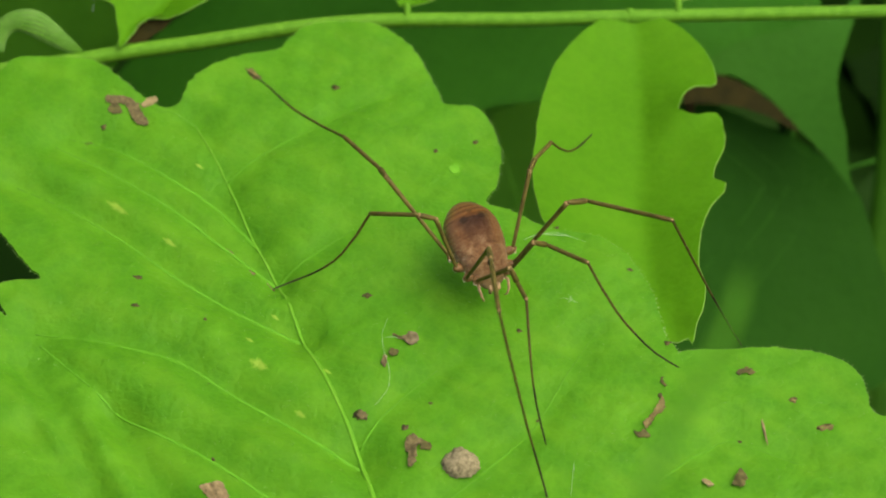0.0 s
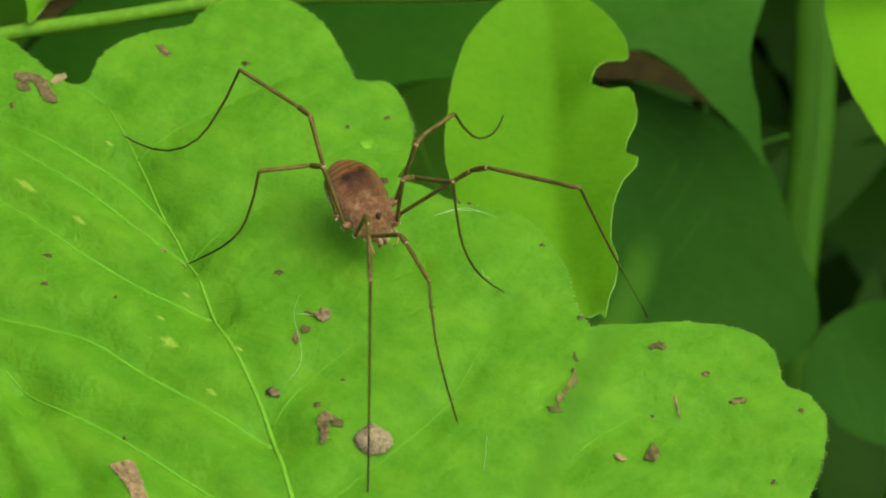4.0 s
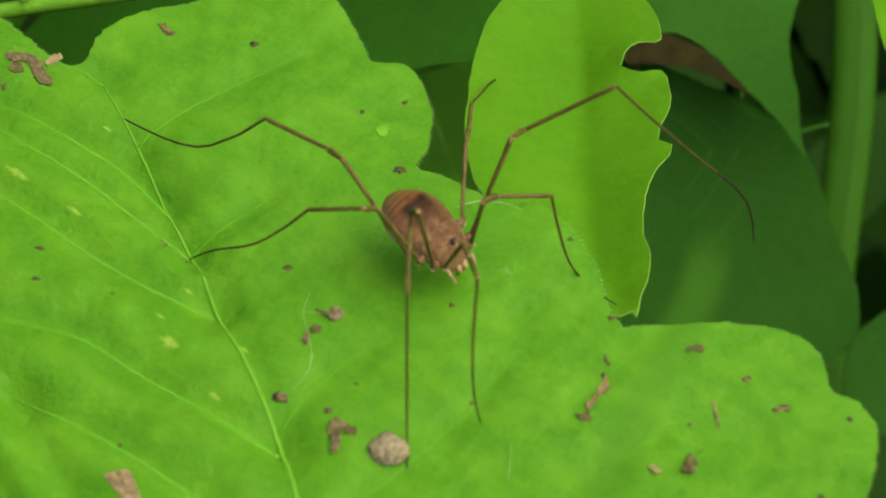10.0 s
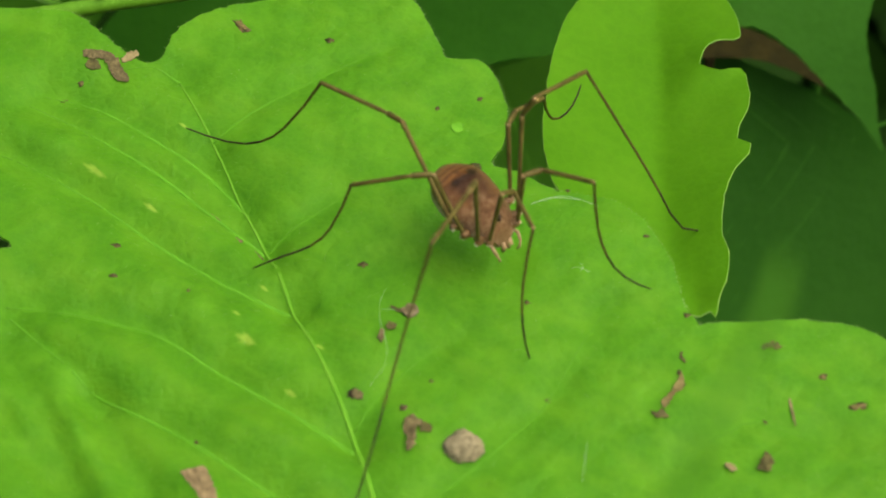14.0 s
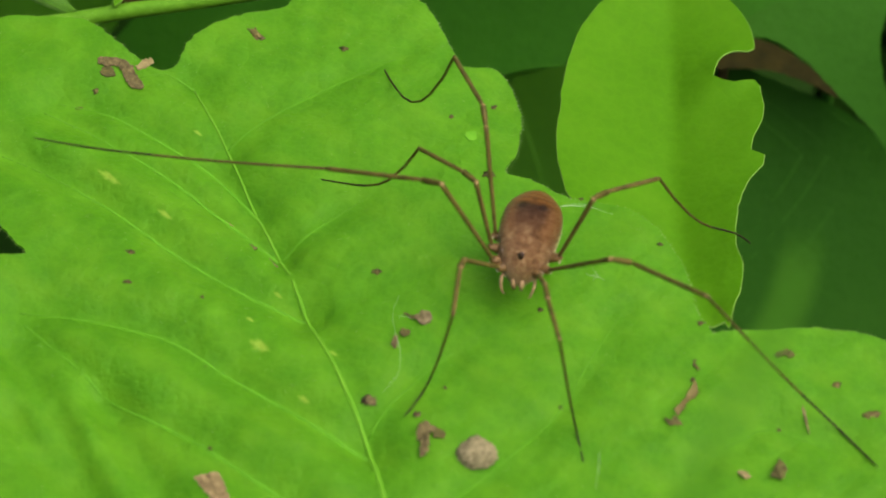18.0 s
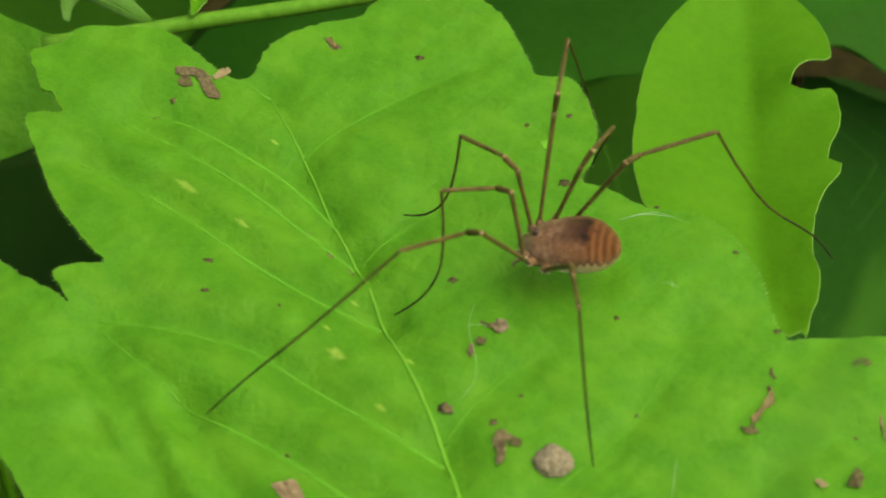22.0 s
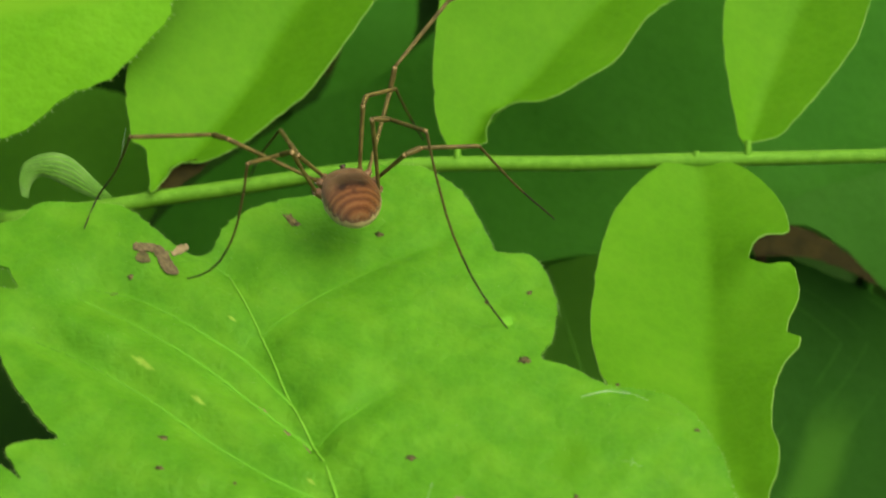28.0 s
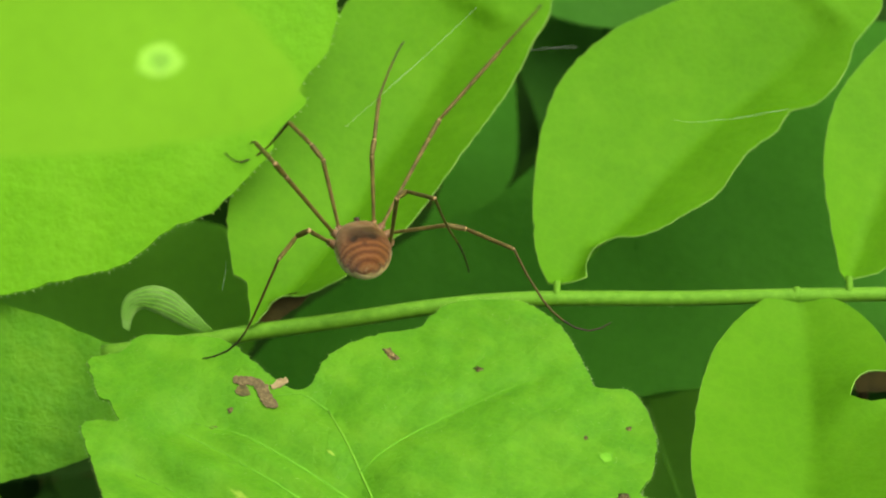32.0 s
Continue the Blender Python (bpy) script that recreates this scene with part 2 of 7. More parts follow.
MAIN_BASE = [(18, -6.8), (18, -6.8), (18.7, -6.5), (21.5, -6.3), (25.8, -6.2), (29.6, -6.9), (31.6, -8.8), (32.1, -12.1), (33.7, -13), (34.8, -15.2), (34.2, -18.7), (32.8, -22.2), (31.6, -24.8), (29.9, -28.5), (26.6, -33.1), (19.3, -36.3), (9.6, -38.5), (0.1, -38), (-9.5, -37.1), (-19.1, -34.9), (-27.2, -30.4), (-32.3, -23.3), (-36.8, -15.9), (-43.7, -2.6)]
NOTCH = [(16.7, 32.6), (13.9, 31.9), (11.6, 29.5), (9.6, 26), (8.3, 20.9), (7.6, 14.9), (7.7, 11.4), (8.5, 8), (8.5, 8.5), (10.2, 3.8), (13.3, -0.5), (16.4, -3.4), (18.4, -3.8), (19.2, -3.4), (19.5, -4), (19.8, -2.6), (20.6, 0), (20.9, 2.2), (20.5, 3.7), (20.9, 7.6), (22, 10.4), (23.1, 11.8), (23.3, 12.8), (22.3, 13.3), (22.5, 14.4), (23.4, 16.8), (23.5, 19.2), (23.1, 20.8), (21.5, 20.6), (20, 21.3), (20.4, 22.9), (21.5, 24), (23.3, 24.2), (22.9, 27.4), (21.5, 30), (19.4, 31.9)]
U1 = [(-0, 0.9), (-0.6, 1), (-1.4, 2.6), (-2, 6.2), (-2, 10.5), (-1.6, 14.8), (-0.8, 18.1), (0.4, 20.9), (2.8, 23.8), (5.6, 26.1), (10, 28.4), (14.9, 31.3), (22.2, 33.4), (27.5, 31.9), (27.1, 27.3), (24.9, 24.2), (24.5, 22.5), (23.2, 19.9), (21.3, 18), (19.4, 17.4), (17.9, 15.2), (16.2, 13.9), (14.5, 11.7), (13.1, 9.3), (9.9, 7.1), (7.1, 5.5), (4.8, 5.3), (2.9, 4.2), (2.3, 2.6), (2.4, 1.6), (0.7, 1.1)]
U0 = [(-24.7, -3.2), (-25.3, 0.8), (-26.4, 1.5), (-27, 3.9), (-27.4, 7.1), (-27, 9.7), (-26, 11.9), (-24.3, 15.8), (-22.3, 20.8), (-19.6, 26), (-17.4, 30.1), (-13.7, 35.4), (-7.3, 37.9), (-2.2, 33.1), (-0.9, 27.8), (-2.5, 23.8), (-4.4, 19.2), (-7.1, 14.8), (-9.3, 11), (-12, 6.7), (-15.1, 3.5), (-17.8, 1.1), (-20.5, -0.3), (-22.3, -0.4), (-23.2, -1), (-24.2, -2.6)]
UMIDS = [(0, 0.7), (6.5, 9.3), (9.8, 13.6), (13.6, 17.8), (17.9, 21.7), (22.9, 27.2), (-24.7, -3.2), (-17.6, 8.6), (-15.3, 13.5), (-12.6, 18.0), (-9.9, 23.1), (-7.0, 27.7), (23.5, 1.4), (25, 6.5), (28.6, 15.6), (33.3, 23.3)]
U2 = [(23.4, 1.4), (22.9, 2.4), (22.3, 6.4), (21.9, 10.7), (22.2, 15), (23.1, 18.3), (24.7, 21.1), (27.5, 24.4), (31.1, 27.3), (34.9, 26.2), (35.4, 20), (33.1, 11.8), (30, 7), (26.6, 2.8), (24.8, 1.9), (24, 1.7)]
STEM = [(-40.1, 17.9), (-36.4, 18.4), (-30.8, 19.2), (-27.6, 19.8), (-20.7, 20.8), (-13.8, 21.9), (-8.7, 22.5), (-3, 22.8), (6.8, 22.9), (15.8, 23.2), (23.4, 23.4), (33.8, 23.7), (47.2, 24), (58.3, 24.3)]
NODES = [(-3, 23.8), (20.5, 24.4), (16.3, 23.5), (-27.8, 20.4)]
CURL_UPPER = [(-30.9, 19.8), (-32.1, 21.0), (-33.3, 22.2), (-34.4, 23.1), (-35.8, 23.5), (-37.3, 23.2), (-38.3, 22.5), (-38.6, 21.4), (-38.4, 20.0)]
CURL_LOWER = [(-30.9, 19.5), (-31.8, 19.6), (-33.0, 20.0), (-34.4, 20.6), (-35.6, 21.2), (-36.7, 21.6), (-37.3, 21.4), (-37.7, 20.8), (-37.9, 19.8)]
DEADBIT = [(-27.5, 20.3), (-26.8, 21.8), (-25.9, 22.7), (-24.5, 23.1), (-23, 23.1), (-24, 22.1), (-25.2, 21.2), (-26.3, 20.5)]
FRONT = [(-40.4, 20.8), (-34.9, 21.3), (-31.3, 21.6), (-25.3, 21.8), (-21.4, 22.4), (-18.4, 22.9), (-17, 23.3), (-16.1, 24.1), (-15.3, 25), (-15.6, 26.1), (-16.4, 27.3), (-17.7, 28.9), (-19.5, 30.4), (-22.6, 32.5), (-28.8, 34.1), (-38, 33.8), (-43.3, 28.5)]
SCAR_AT = (-22.9, 26.8)
BIG = [(-61.1, 24.5), (-53.4, 21.8), (-48.7, 22.5), (-44.1, 23.7), (-39.4, 24.9), (-37.6, 25.9), (-34.8, 28.2), (-33, 28.9), (-31.4, 29.7), (-29.8, 31.1), (-28.4, 32.7), (-26.4, 35), (-26.5, 35.8), (-25.7, 36.8), (-24.4, 38.2), (-23.7, 39.2), (-24.6, 39.9), (-23.5, 41.3), (-22.4, 42.7), (-21.6, 45.1), (-21.5, 47.5), (-22.8, 52.3), (-35.8, 58.1), (-55, 59.1), (-65.3, 52.3), (-65.4, 35.4)]
GRASS = [(9.9, 0.3), (9.6, -1), (9, -2.4), (8.1, -4), (7.1, -6), (6.2, -8.1), (5.1, -10.3), (4.1, -12.6), (2.9, -15.9), (-1.1, -55.9), (-3.1, -165.9), (6.9, -345.9), (22.9, -560.9)]
LEFT = [(-52.6, 22.8), (-45.5, 21.2), (-42.7, 20.0), (-40.3, 19.1), (-37.9, 18.0), (-34.6, 14.9), (-35.1, 11.7), (-38.8, 10.1), (-40.7, 9.7), (-42.6, 9.0), (-45.4, 8.1), (-52.4, 6.9), (-61.0, 10.6), (-62.5, 16.7), (-58.8, 21.4)]
BGROUND = [(24.4, 19.2), (29.5, 17.1), (35.2, 14.7), (39.7, 11.5), (42.2, 8), (43.9, 2.3), (45.9, -2.2), (46.2, -6.7), (43.6, -10), (38, -11.1), (29.5, -10), (22.2, -5.5), (18.2, 3.5), (18.8, 11.9), (21.1, 17.5)]
BGLONG = [(-33.1, 17.9), (-27.9, 24.2), (-21.7, 28.5), (-16.5, 32.2), (-10.2, 34.8), (-6, 38.3), (2.4, 44.2), (12.9, 49.6), (26.9, 52.4), (36.3, 43.8), (36.6, 22.8), (26.7, 18), (18.1, 19), (9.8, 18), (4.6, 17.2), (-2.6, 14), (-18.2, 12.3), (-28.7, 13.7)]
BGMID = [(-19.5, 30.1), (-16.2, 36.9), (-13.5, 44.9), (-11.4, 51.8), (-9.4, 56.5), (-8.2, 50.1), (-7.9, 41.5), (-10.6, 35.8), (-15.0, 31.8)]
BGWEDGE = [(-8.0, 52.5), (-6.4, 56.0), (-1.8, 58.4), (5.1, 57.2), (3.9, 51.9), (-0.6, 46.1), (-4.8, 43.9), (-6.3, 47.5)]
BGTOP = [(-8.8, 60.3), (-5.6, 56), (-2.6, 54.6), (1.3, 54), (4.1, 54.1), (7.9, 56.3), (11.2, 61.4), (2.3, 66)]
BGUPR = [(27.3, 20.7), (29.5, 20.0), (32.2, 18.1), (33.8, 16.3), (34.9, 15.2), (38.2, 11.9), (40.2, 9.1), (39.7, 11.7), (39.6, 14.4), (39.0, 17.1), (38.7, 20.4), (39.6, 23.9), (40.9, 28.1), (39.4, 27.3), (35.7, 25.6), (29.9, 24.0), (26.7, 22.4), (25.0, 20.6)]
BGDEAD = [(23.4, 18.5), (24.6, 19.6), (26.9, 20.4), (29.7, 19.4), (32.1, 17.8), (33.9, 16.0), (34.9, 14.9), (34.4, 15.0), (33.0, 15.8), (31.2, 16.6), (29.0, 17.3), (26.2, 17.6), (23.6, 17.5)]
BGBRIGHT = [(43.5, 27.4), (41.9, 24.4), (41.6, 21.4), (42.5, 17.9), (44, 14.5), (46.9, 10.2), (50.5, 6.5), (54.6, 8), (57.6, 18), (55.6, 28), (49.6, 30.9)]
BGLOWR = [(47, -11.3), (47.9, -8.1), (49.7, -6.3), (52.1, -4.9), (55.5, -4), (62.1, -5.8), (64.5, -14), (59.7, -19.9), (55.5, -19.3), (51.5, -17.8), (47.3, -14)]
BGLEFT = [(-64.4, 26.5), (-53.6, 29.3), (-44.9, 32.1), (-38.4, 33.8), (-32.9, 31.7), (-31.2, 25.7), (-33.2, 20.3), (-38.5, 17.6), (-46.6, 18), (-55.3, 17.4), (-64.6, 19.4)]
BGLOW = [(-1.5, 24.4), (4.6, 23.8), (11.9, 22.6), (18.6, 24.5), (22.2, 16), (21.6, 2.6), (16.8, -8.4), (1, -7.1), (-3.9, 9.9)]
BGBACK = [(-1.4, 29.6), (7.7, 31.3), (14.5, 28.5), (15.6, 22.8), (12.8, 19.4), (7.7, 18), (3.7, 16), (3.7, 7.5), (11.6, 4.6), (15.6, -3.3), (4.3, -3.3), (-3.6, 9.2), (-4.8, 20.5)]
STALK = [(51.4, 38.9), (50.8, 16.4), (49.3, 2.7), (47.9, -11.1), (46.8, -27.3), (46.4, -52.2)]
MIDRIB = [(-20.2, 17.3), (-17.3, 11.2), (-14.7, 4.8), (-12.5, 0.2), (-10.4, -5.4), (-8.1, -10.5), (-6.1, -15.7), (-4.8, -20.4), (-3.3, -26.4), (-2.1, -32.4)]
VEIN_A = [(-10.7, -5.0), (-15.2, -2.7), (-20.7, 1.2), (-25.1, 4.9), (-30.1, 8.3), (-34.1, 10.4)]
VEIN_B = [(-9.2, -22.2), (-11.5, -20.4), (-18.3, -15.4), (-23.6, -12.1), (-30.6, -5.6)]
VEIN_C = [(-6.0, -16.9), (-11.9, -12.9), (-15.9, -10.0), (-20.1, -7.1), (-26.2, -5.3), (-31.0, -4.6)]
VEIN_D = [(-12.9, 0.8), (-16.8, 4.1), (-21.2, 8.1), (-28.0, 12.9), (-31.5, 15.0)]
VEIN_E = [(-14.7, 4.8), (-18.1, 8.7), (-21.9, 11.7), (-26.7, 14.8), (-30.5, 16)]
VEIN_F = [(-6.0, -15.3), (-4.5, -12.9), (-1.8, -9.9), (-0.3, -8.4)]
VEIN_G = [(-4.4, -23.8), (-0.6, -21.3), (2.4, -18.5), (5.1, -15.7), (7.1, -13.3), (9.2, -9.3), (11.7, -4.8)]
VEIN_H = [(-12.9, 0.8), (-11.0, 2.4), (-6.9, 5.7)]
VEIN_J = [(-17.3, 11.2), (-14.7, 13.7), (-10.3, 16.9), (-4.8, 20.1)]
VEIN_K = [(-20.2, 17.3), (-22.4, 18.7), (-24.7, 18.3)]
VEIN_M = [(15.6, -18.6), (18.1, -16.5), (19.7, -15.6), (21.3, -14.8), (26.5, -16.9)]
VEINS = [VEIN_A, VEIN_B, VEIN_C, VEIN_D, VEIN_E, VEIN_F, VEIN_G, VEIN_H, VEIN_J, VEIN_K, VEIN_M]
PLEATS = [[(-31.5, -7.7), (-28.2, -12.6), (-26.2, -16.9), (-24.3, -21.1)], [(-24.8, -12.1), (-22.0, -16.8), (-19.4, -21.0)], [(-30.4, -14.0), (-27.3, -17.8), (-24.7, -21.1)]]
U_AT = (-0.00302, 0.03239, -0.00259)
NOTCH_MID = [(16.9, 32.4), (16.9, 21.6), (16.3, 10.3), (17.2, 1), (19.2, -3.7)]


# ---- kit ----
from mathutils.geometry import delaunay_2d_cdt


def part(name, mesh, material, parent=None, label=""):
    """Links a mesh as one object under a thing or under a part."""
    ob = new(name, mesh)
    if material and not mesh.materials:
        mesh.materials.append(material)
    if parent:
        ob.parent = parent
    if label:
        ob["label"] = label
    return ob


def mesh_from(name, verts, faces, smooth=True):
    me = bpy.data.meshes.new(name)
    me.from_pydata([tuple(v) for v in verts], [], [tuple(f) for f in faces])
    if smooth:
        me.polygons.foreach_set("use_smooth", [True] * len(me.polygons))
    me.update()
    return me


def spline(pts, step, closed=False):
    """Points at even steps along a smooth curve through pts (rows of 2 or 3 numbers)."""
    p = np.array(pts, float)
    n = len(p)
    res = []
    for i in range(n if closed else n - 1):
        if closed:
            a, b, c, d = p[(i - 1) % n], p[i], p[(i + 1) % n], p[(i + 2) % n]
        else:
            a, b, c, d = p[max(i - 1, 0)], p[i], p[i + 1], p[min(i + 2, n - 1)]
        k = max(1, int(np.linalg.norm(c - b) / step))
        w = (np.arange(k) / k)[:, None]
        m1, m2 = (c - a) * 0.42, (d - b) * 0.42
        res.append((2 * w**3 - 3 * w**2 + 1) * b + (w**3 - 2 * w**2 + w) * m1 + (3 * w**2 - 2 * w**3) * c + (w**3 - w**2) * m2)
    if not closed:
        res.append(p[-1:])
    return np.concatenate(res)


def inside(poly, q):
    x, y = q[:, 0], q[:, 1]
    odd = np.zeros(len(q), bool)
    a = poly
    b = np.roll(poly, -1, 0)
    for (x1, y1), (x2, y2) in zip(a, b):
        if y1 != y2:
            odd ^= ((y1 > y) != (y2 > y)) & (x < (x2 - x1) * (y - y1) / (y2 - y1) + x1)
    return odd


def away(line, q):
    """Distance of the points q from a polyline."""
    best = np.full(len(q), 1e9)
    for a, b in zip(line[:-1], line[1:]):
        d = b - a
        u = np.clip(((q - a) @ d) / max(d @ d, 1e-9), 0, 1)
        best = np.minimum(best, np.linalg.norm(q - a - u[:, None] * d, axis=1))
    return best


def wobble(q, size, seed):
    """Smooth uneven heights, about -1 to 1, for points in mm."""
    return np.array([noise.noise((x / size + seed, y / size, seed * 1.7)) for x, y in q])


def blade_mesh(name, outline, height, step=1.3, rim=0.5, thick=0.22, tooth=0.05, seed=1):
    """A leaf blade in mm: filled outline with height(points), a thickness and a slightly uneven margin. Returns the mesh (metres) and its margin."""
    edge = spline(outline, rim, True)
    rng = np.random.default_rng(seed)
    nrm = np.roll(edge, -1, 0) - np.roll(edge, 1, 0)
    nrm = np.stack([nrm[:, 1], -nrm[:, 0]], -1) / (np.linalg.norm(nrm, axis=1)[:, None] + 1e-9)
    edge = edge + nrm * (rng.normal(0, 1, len(edge)) * tooth)[:, None]
    lo, hi = edge.min(0), edge.max(0)
    gx, gy = np.meshgrid(np.arange(lo[0], hi[0], step), np.arange(lo[1], hi[1], step * 0.87))
    gx[1::2] += step / 2
    grid = np.stack([gx.ravel(), gy.ravel()], -1)
    grid = grid[inside(edge, grid)]
    grid = grid[away(np.vstack([edge, edge[:1]]), grid) > step * 0.45]
    pts = np.vstack([edge, grid])
    n = len(edge)
    got = delaunay_2d_cdt([Vector(p) for p in pts], [(i, (i + 1) % n) for i in range(n)], [], 1, 1e-7)
    co = np.array([tuple(v) for v in got[0]])
    tri = got[2]
    z = height(co)
    top = np.column_stack([co, z]) * MM
    low = top.copy()
    low[:, 2] -= thick * MM
    k = len(co)
    faces = [tuple(f) for f in tri] + [tuple(i + k for i in reversed(f)) for f in tri]
    count, rim_edges = {}, []
    for f in tri:
        for a, b in zip(f, list(f[1:]) + [f[0]]):
            count[(a, b)] = 1
    for a, b in count:
        if (b, a) not in count:
            rim_edges.append((a, b))
    # the narrow cut edge has corners of its own, so that the faces stay flat up to the margin
    own = {v: i for i, v in enumerate(sorted({v for e in rim_edges for v in e}))}
    ring = np.array(sorted(own))
    n2 = len(own)
    for a, b in rim_edges:
        faces.append((2 * k + own[b], 2 * k + own[a], 2 * k + n2 + own[a], 2 * k + n2 + own[b]))
    return mesh_from(name, np.vstack([top, low, top[ring], low[ring]]), faces), edge


def tube_mesh(name, path, radii, sides=6, flat=1.0):
    """A round, tapering stalk along points in mm."""
    p = np.array(path, float)
    r = np.interp(np.linspace(0, 1, len(p)), np.linspace(0, 1, len(radii)), radii)
    verts, faces = [], []
    ref = Vector((0, 0, 1))
    for i in range(len(p)):
        d = Vector(p[min(i + 1, len(p) - 1)] - p[max(i - 1, 0)]).normalized()
        if abs(d.dot(ref)) > 0.95:
            ref = Vector((0, 1, 0))
        u = d.cross(ref).normalized()
        w = u.cross(d).normalized()
        for s in range(sides):
            a = 2 * math.pi * s / sides
            verts.append((Vector(p[i]) + (u * math.cos(a) + w * (math.sin(a) * flat)) * r[i]) * MM)
    for i in range(len(p) - 1):
        for s in range(sides):
            a, b = i * sides + s, i * sides + (s + 1) % sides
            faces.append((a, b, b + sides, a + sides))
    faces.append(tuple(reversed(range(sides))))
    faces.append(tuple(range((len(p) - 1) * sides, len(p) * sides)))
    return mesh_from(name, verts, faces)


def hair_mesh(name, roots, ways, length, width, seed):
    """Fine hairs, three-sided spikes: roots and directions in mm."""
    rng = np.random.default_rng(seed)
    verts, faces = [], []
    for p, w in zip(roots, ways):
        p, w = Vector(p), Vector(w) + Vector(rng.normal(0, 0.3, 3))
        w.normalize()
        u = w.orthogonal().normalized()
        v = w.cross(u)
        k = len(verts)
        ln = length * rng.uniform(0.5, 1.2)
        for a in (0, 2.094, 4.189):
            verts.append((p + (u * math.cos(a) + v * math.sin(a)) * width) * MM)
        verts.append((p + w * ln) * MM)
        faces += [(k, k + 1, k + 3), (k + 1, k + 2, k + 3), (k + 2, k, k + 3)]
    return mesh_from(name, verts, faces, False)


def outward(edge):
    """Unit directions out of a closed outline, flat."""
    o = np.roll(edge, -1, 0) - np.roll(edge, 1, 0)
    area = np.sum(edge[:, 0] * np.roll(edge[:, 1], -1) - np.roll(edge[:, 0], -1) * edge[:, 1])
    o = np.column_stack([o[:, 1], -o[:, 0], np.zeros(len(o))]) * (1 if area > 0 else -1)
    return o / (np.linalg.norm(o, axis=1)[:, None] + 1e-9)


def facing(depth):
    """The pose of a leaf that faces the open side, at that distance (m) from the middle of the view."""
    return pose(0, (depth - 0.18) * 0.64279, -(depth - 0.18) * 0.76604, 40)


# ---- the lobed leaf that carries the harvestman ----
MAIN = np.array(MAIN_LEFT + MAIN_TOP + MAIN_BASE)
MID_LINE = spline(MIDRIB, 1.0)
VEIN_LINES = [spline(v, 0.7) for v in VEINS]
PLEAT_LINES = [spline(v, 0.7) for v in PLEATS]


def main_height(q):
    h = 0.38 * wobble(q, 9.0, 3.1) + 0.16 * wobble(q, 3.4, 8.3) + 0.05 * wobble(q, 1.5, 2.2)
    rib = away(MID_LINE, q)
    h -= 0.38 * np.exp(-(rib / 1.7) ** 2)
    for lines, deep in ((VEIN_LINES[:5], 1.0), (VEIN_LINES[5:], 0.42)):
        near = np.min([away(line, q) for line in lines], axis=0)
        h -= deep * (0.36 * np.exp(-(near / 1.0) ** 2) + 0.72 * np.exp(-(near / 2.4) ** 2))
    h -= 1.15 * np.exp(-(np.min([away(line, q) for line in PLEAT_LINES], axis=0) / 1.5) ** 2)
    return h


def petiole_mesh(thing, start):
    """A thin stalk from under a blade, bending down to the soil."""
    to_world = thing.matrix_world
    a = to_world @ (Vector(start) * MM)
    b = Vector((a.x * 0.9, a.y + 0.012, -0.262))
    bend = [a.lerp(b, u) + Vector((0, 0, 0.02)) * math.sin(math.pi * u) * (1 - u) for u in np.linspace(0, 1, 14)]
    bend[0] = a
    home = to_world.inverted()
    return tube_mesh("petiole", [tuple((home @ p) / MM) for p in bend], [0.5, 0.7, 0.9], 8)


def lobed_leaf():
    """The broad lobed leaf: blade, midrib, side veins and hairs along its margin."""
    leaf = tagged(new("lobed_leaf"), "large bright green lobed leaf with pale sunken veins and hairy margin", "leaf")
    me, edge = blade_mesh("blade", MAIN, main_height, 0.75, 0.35, 0.25, 0.05, 5)
    part("blade", me, GREEN, leaf)
    def lay(line, lift):
        return np.column_stack([line, main_height(line) + lift])
    part("midrib", tube_mesh("midrib", lay(MID_LINE, 0.045), [0.07, 0.10, 0.15, 0.21], 8, 0.35), VEIN, leaf, "pale green midrib")
    for k, line in enumerate(VEIN_LINES):
        thin = 0.85 if k < 5 else 0.5
        part("vein", tube_mesh("vein", lay(line, 0.04), [0.15 * thin, 0.13 * thin, 0.07 * thin], 8, 0.24), FAINT, leaf)
    end = lay(MID_LINE[[0, -1]], -0.3)
    low = end[0] if end[0][1] < end[1][1] else end[1]
    part("petiole", petiole_mesh(leaf, low), STEMGREEN, leaf, "green stalk of the leaf")
    rng = np.random.default_rng(4)
    pick = rng.integers(0, len(edge), 7000)
    e = edge[pick]
    hair = hair_mesh("margin_hairs", np.column_stack([e, main_height(e) - 0.1]), outward(edge)[pick], 0.27, 0.007, 6)
    tagged(part("margin_hairs", hair, HAIR, leaf, "short pale hairs along the margin"), kind="stuff")
    # fine scattered hairs on the upper side
    lo, hi = MAIN.min(0), MAIN.max(0)
    q = rng.uniform(lo, hi, (4200, 2))
    q = q[inside(edge, q)]
    ways = np.column_stack([rng.normal(0, 1, (len(q), 2)), np.full(len(q), 0.35)])
    fur = hair_mesh("surface_hairs", np.column_stack([q, main_height(q) - 0.01]), ways, 0.42, 0.008, 9)
    tagged(part("surface_hairs", fur, HAIR, leaf, "fine pale hairs on the upper side"), kind="stuff")
    return leaf


lobed_leaf()


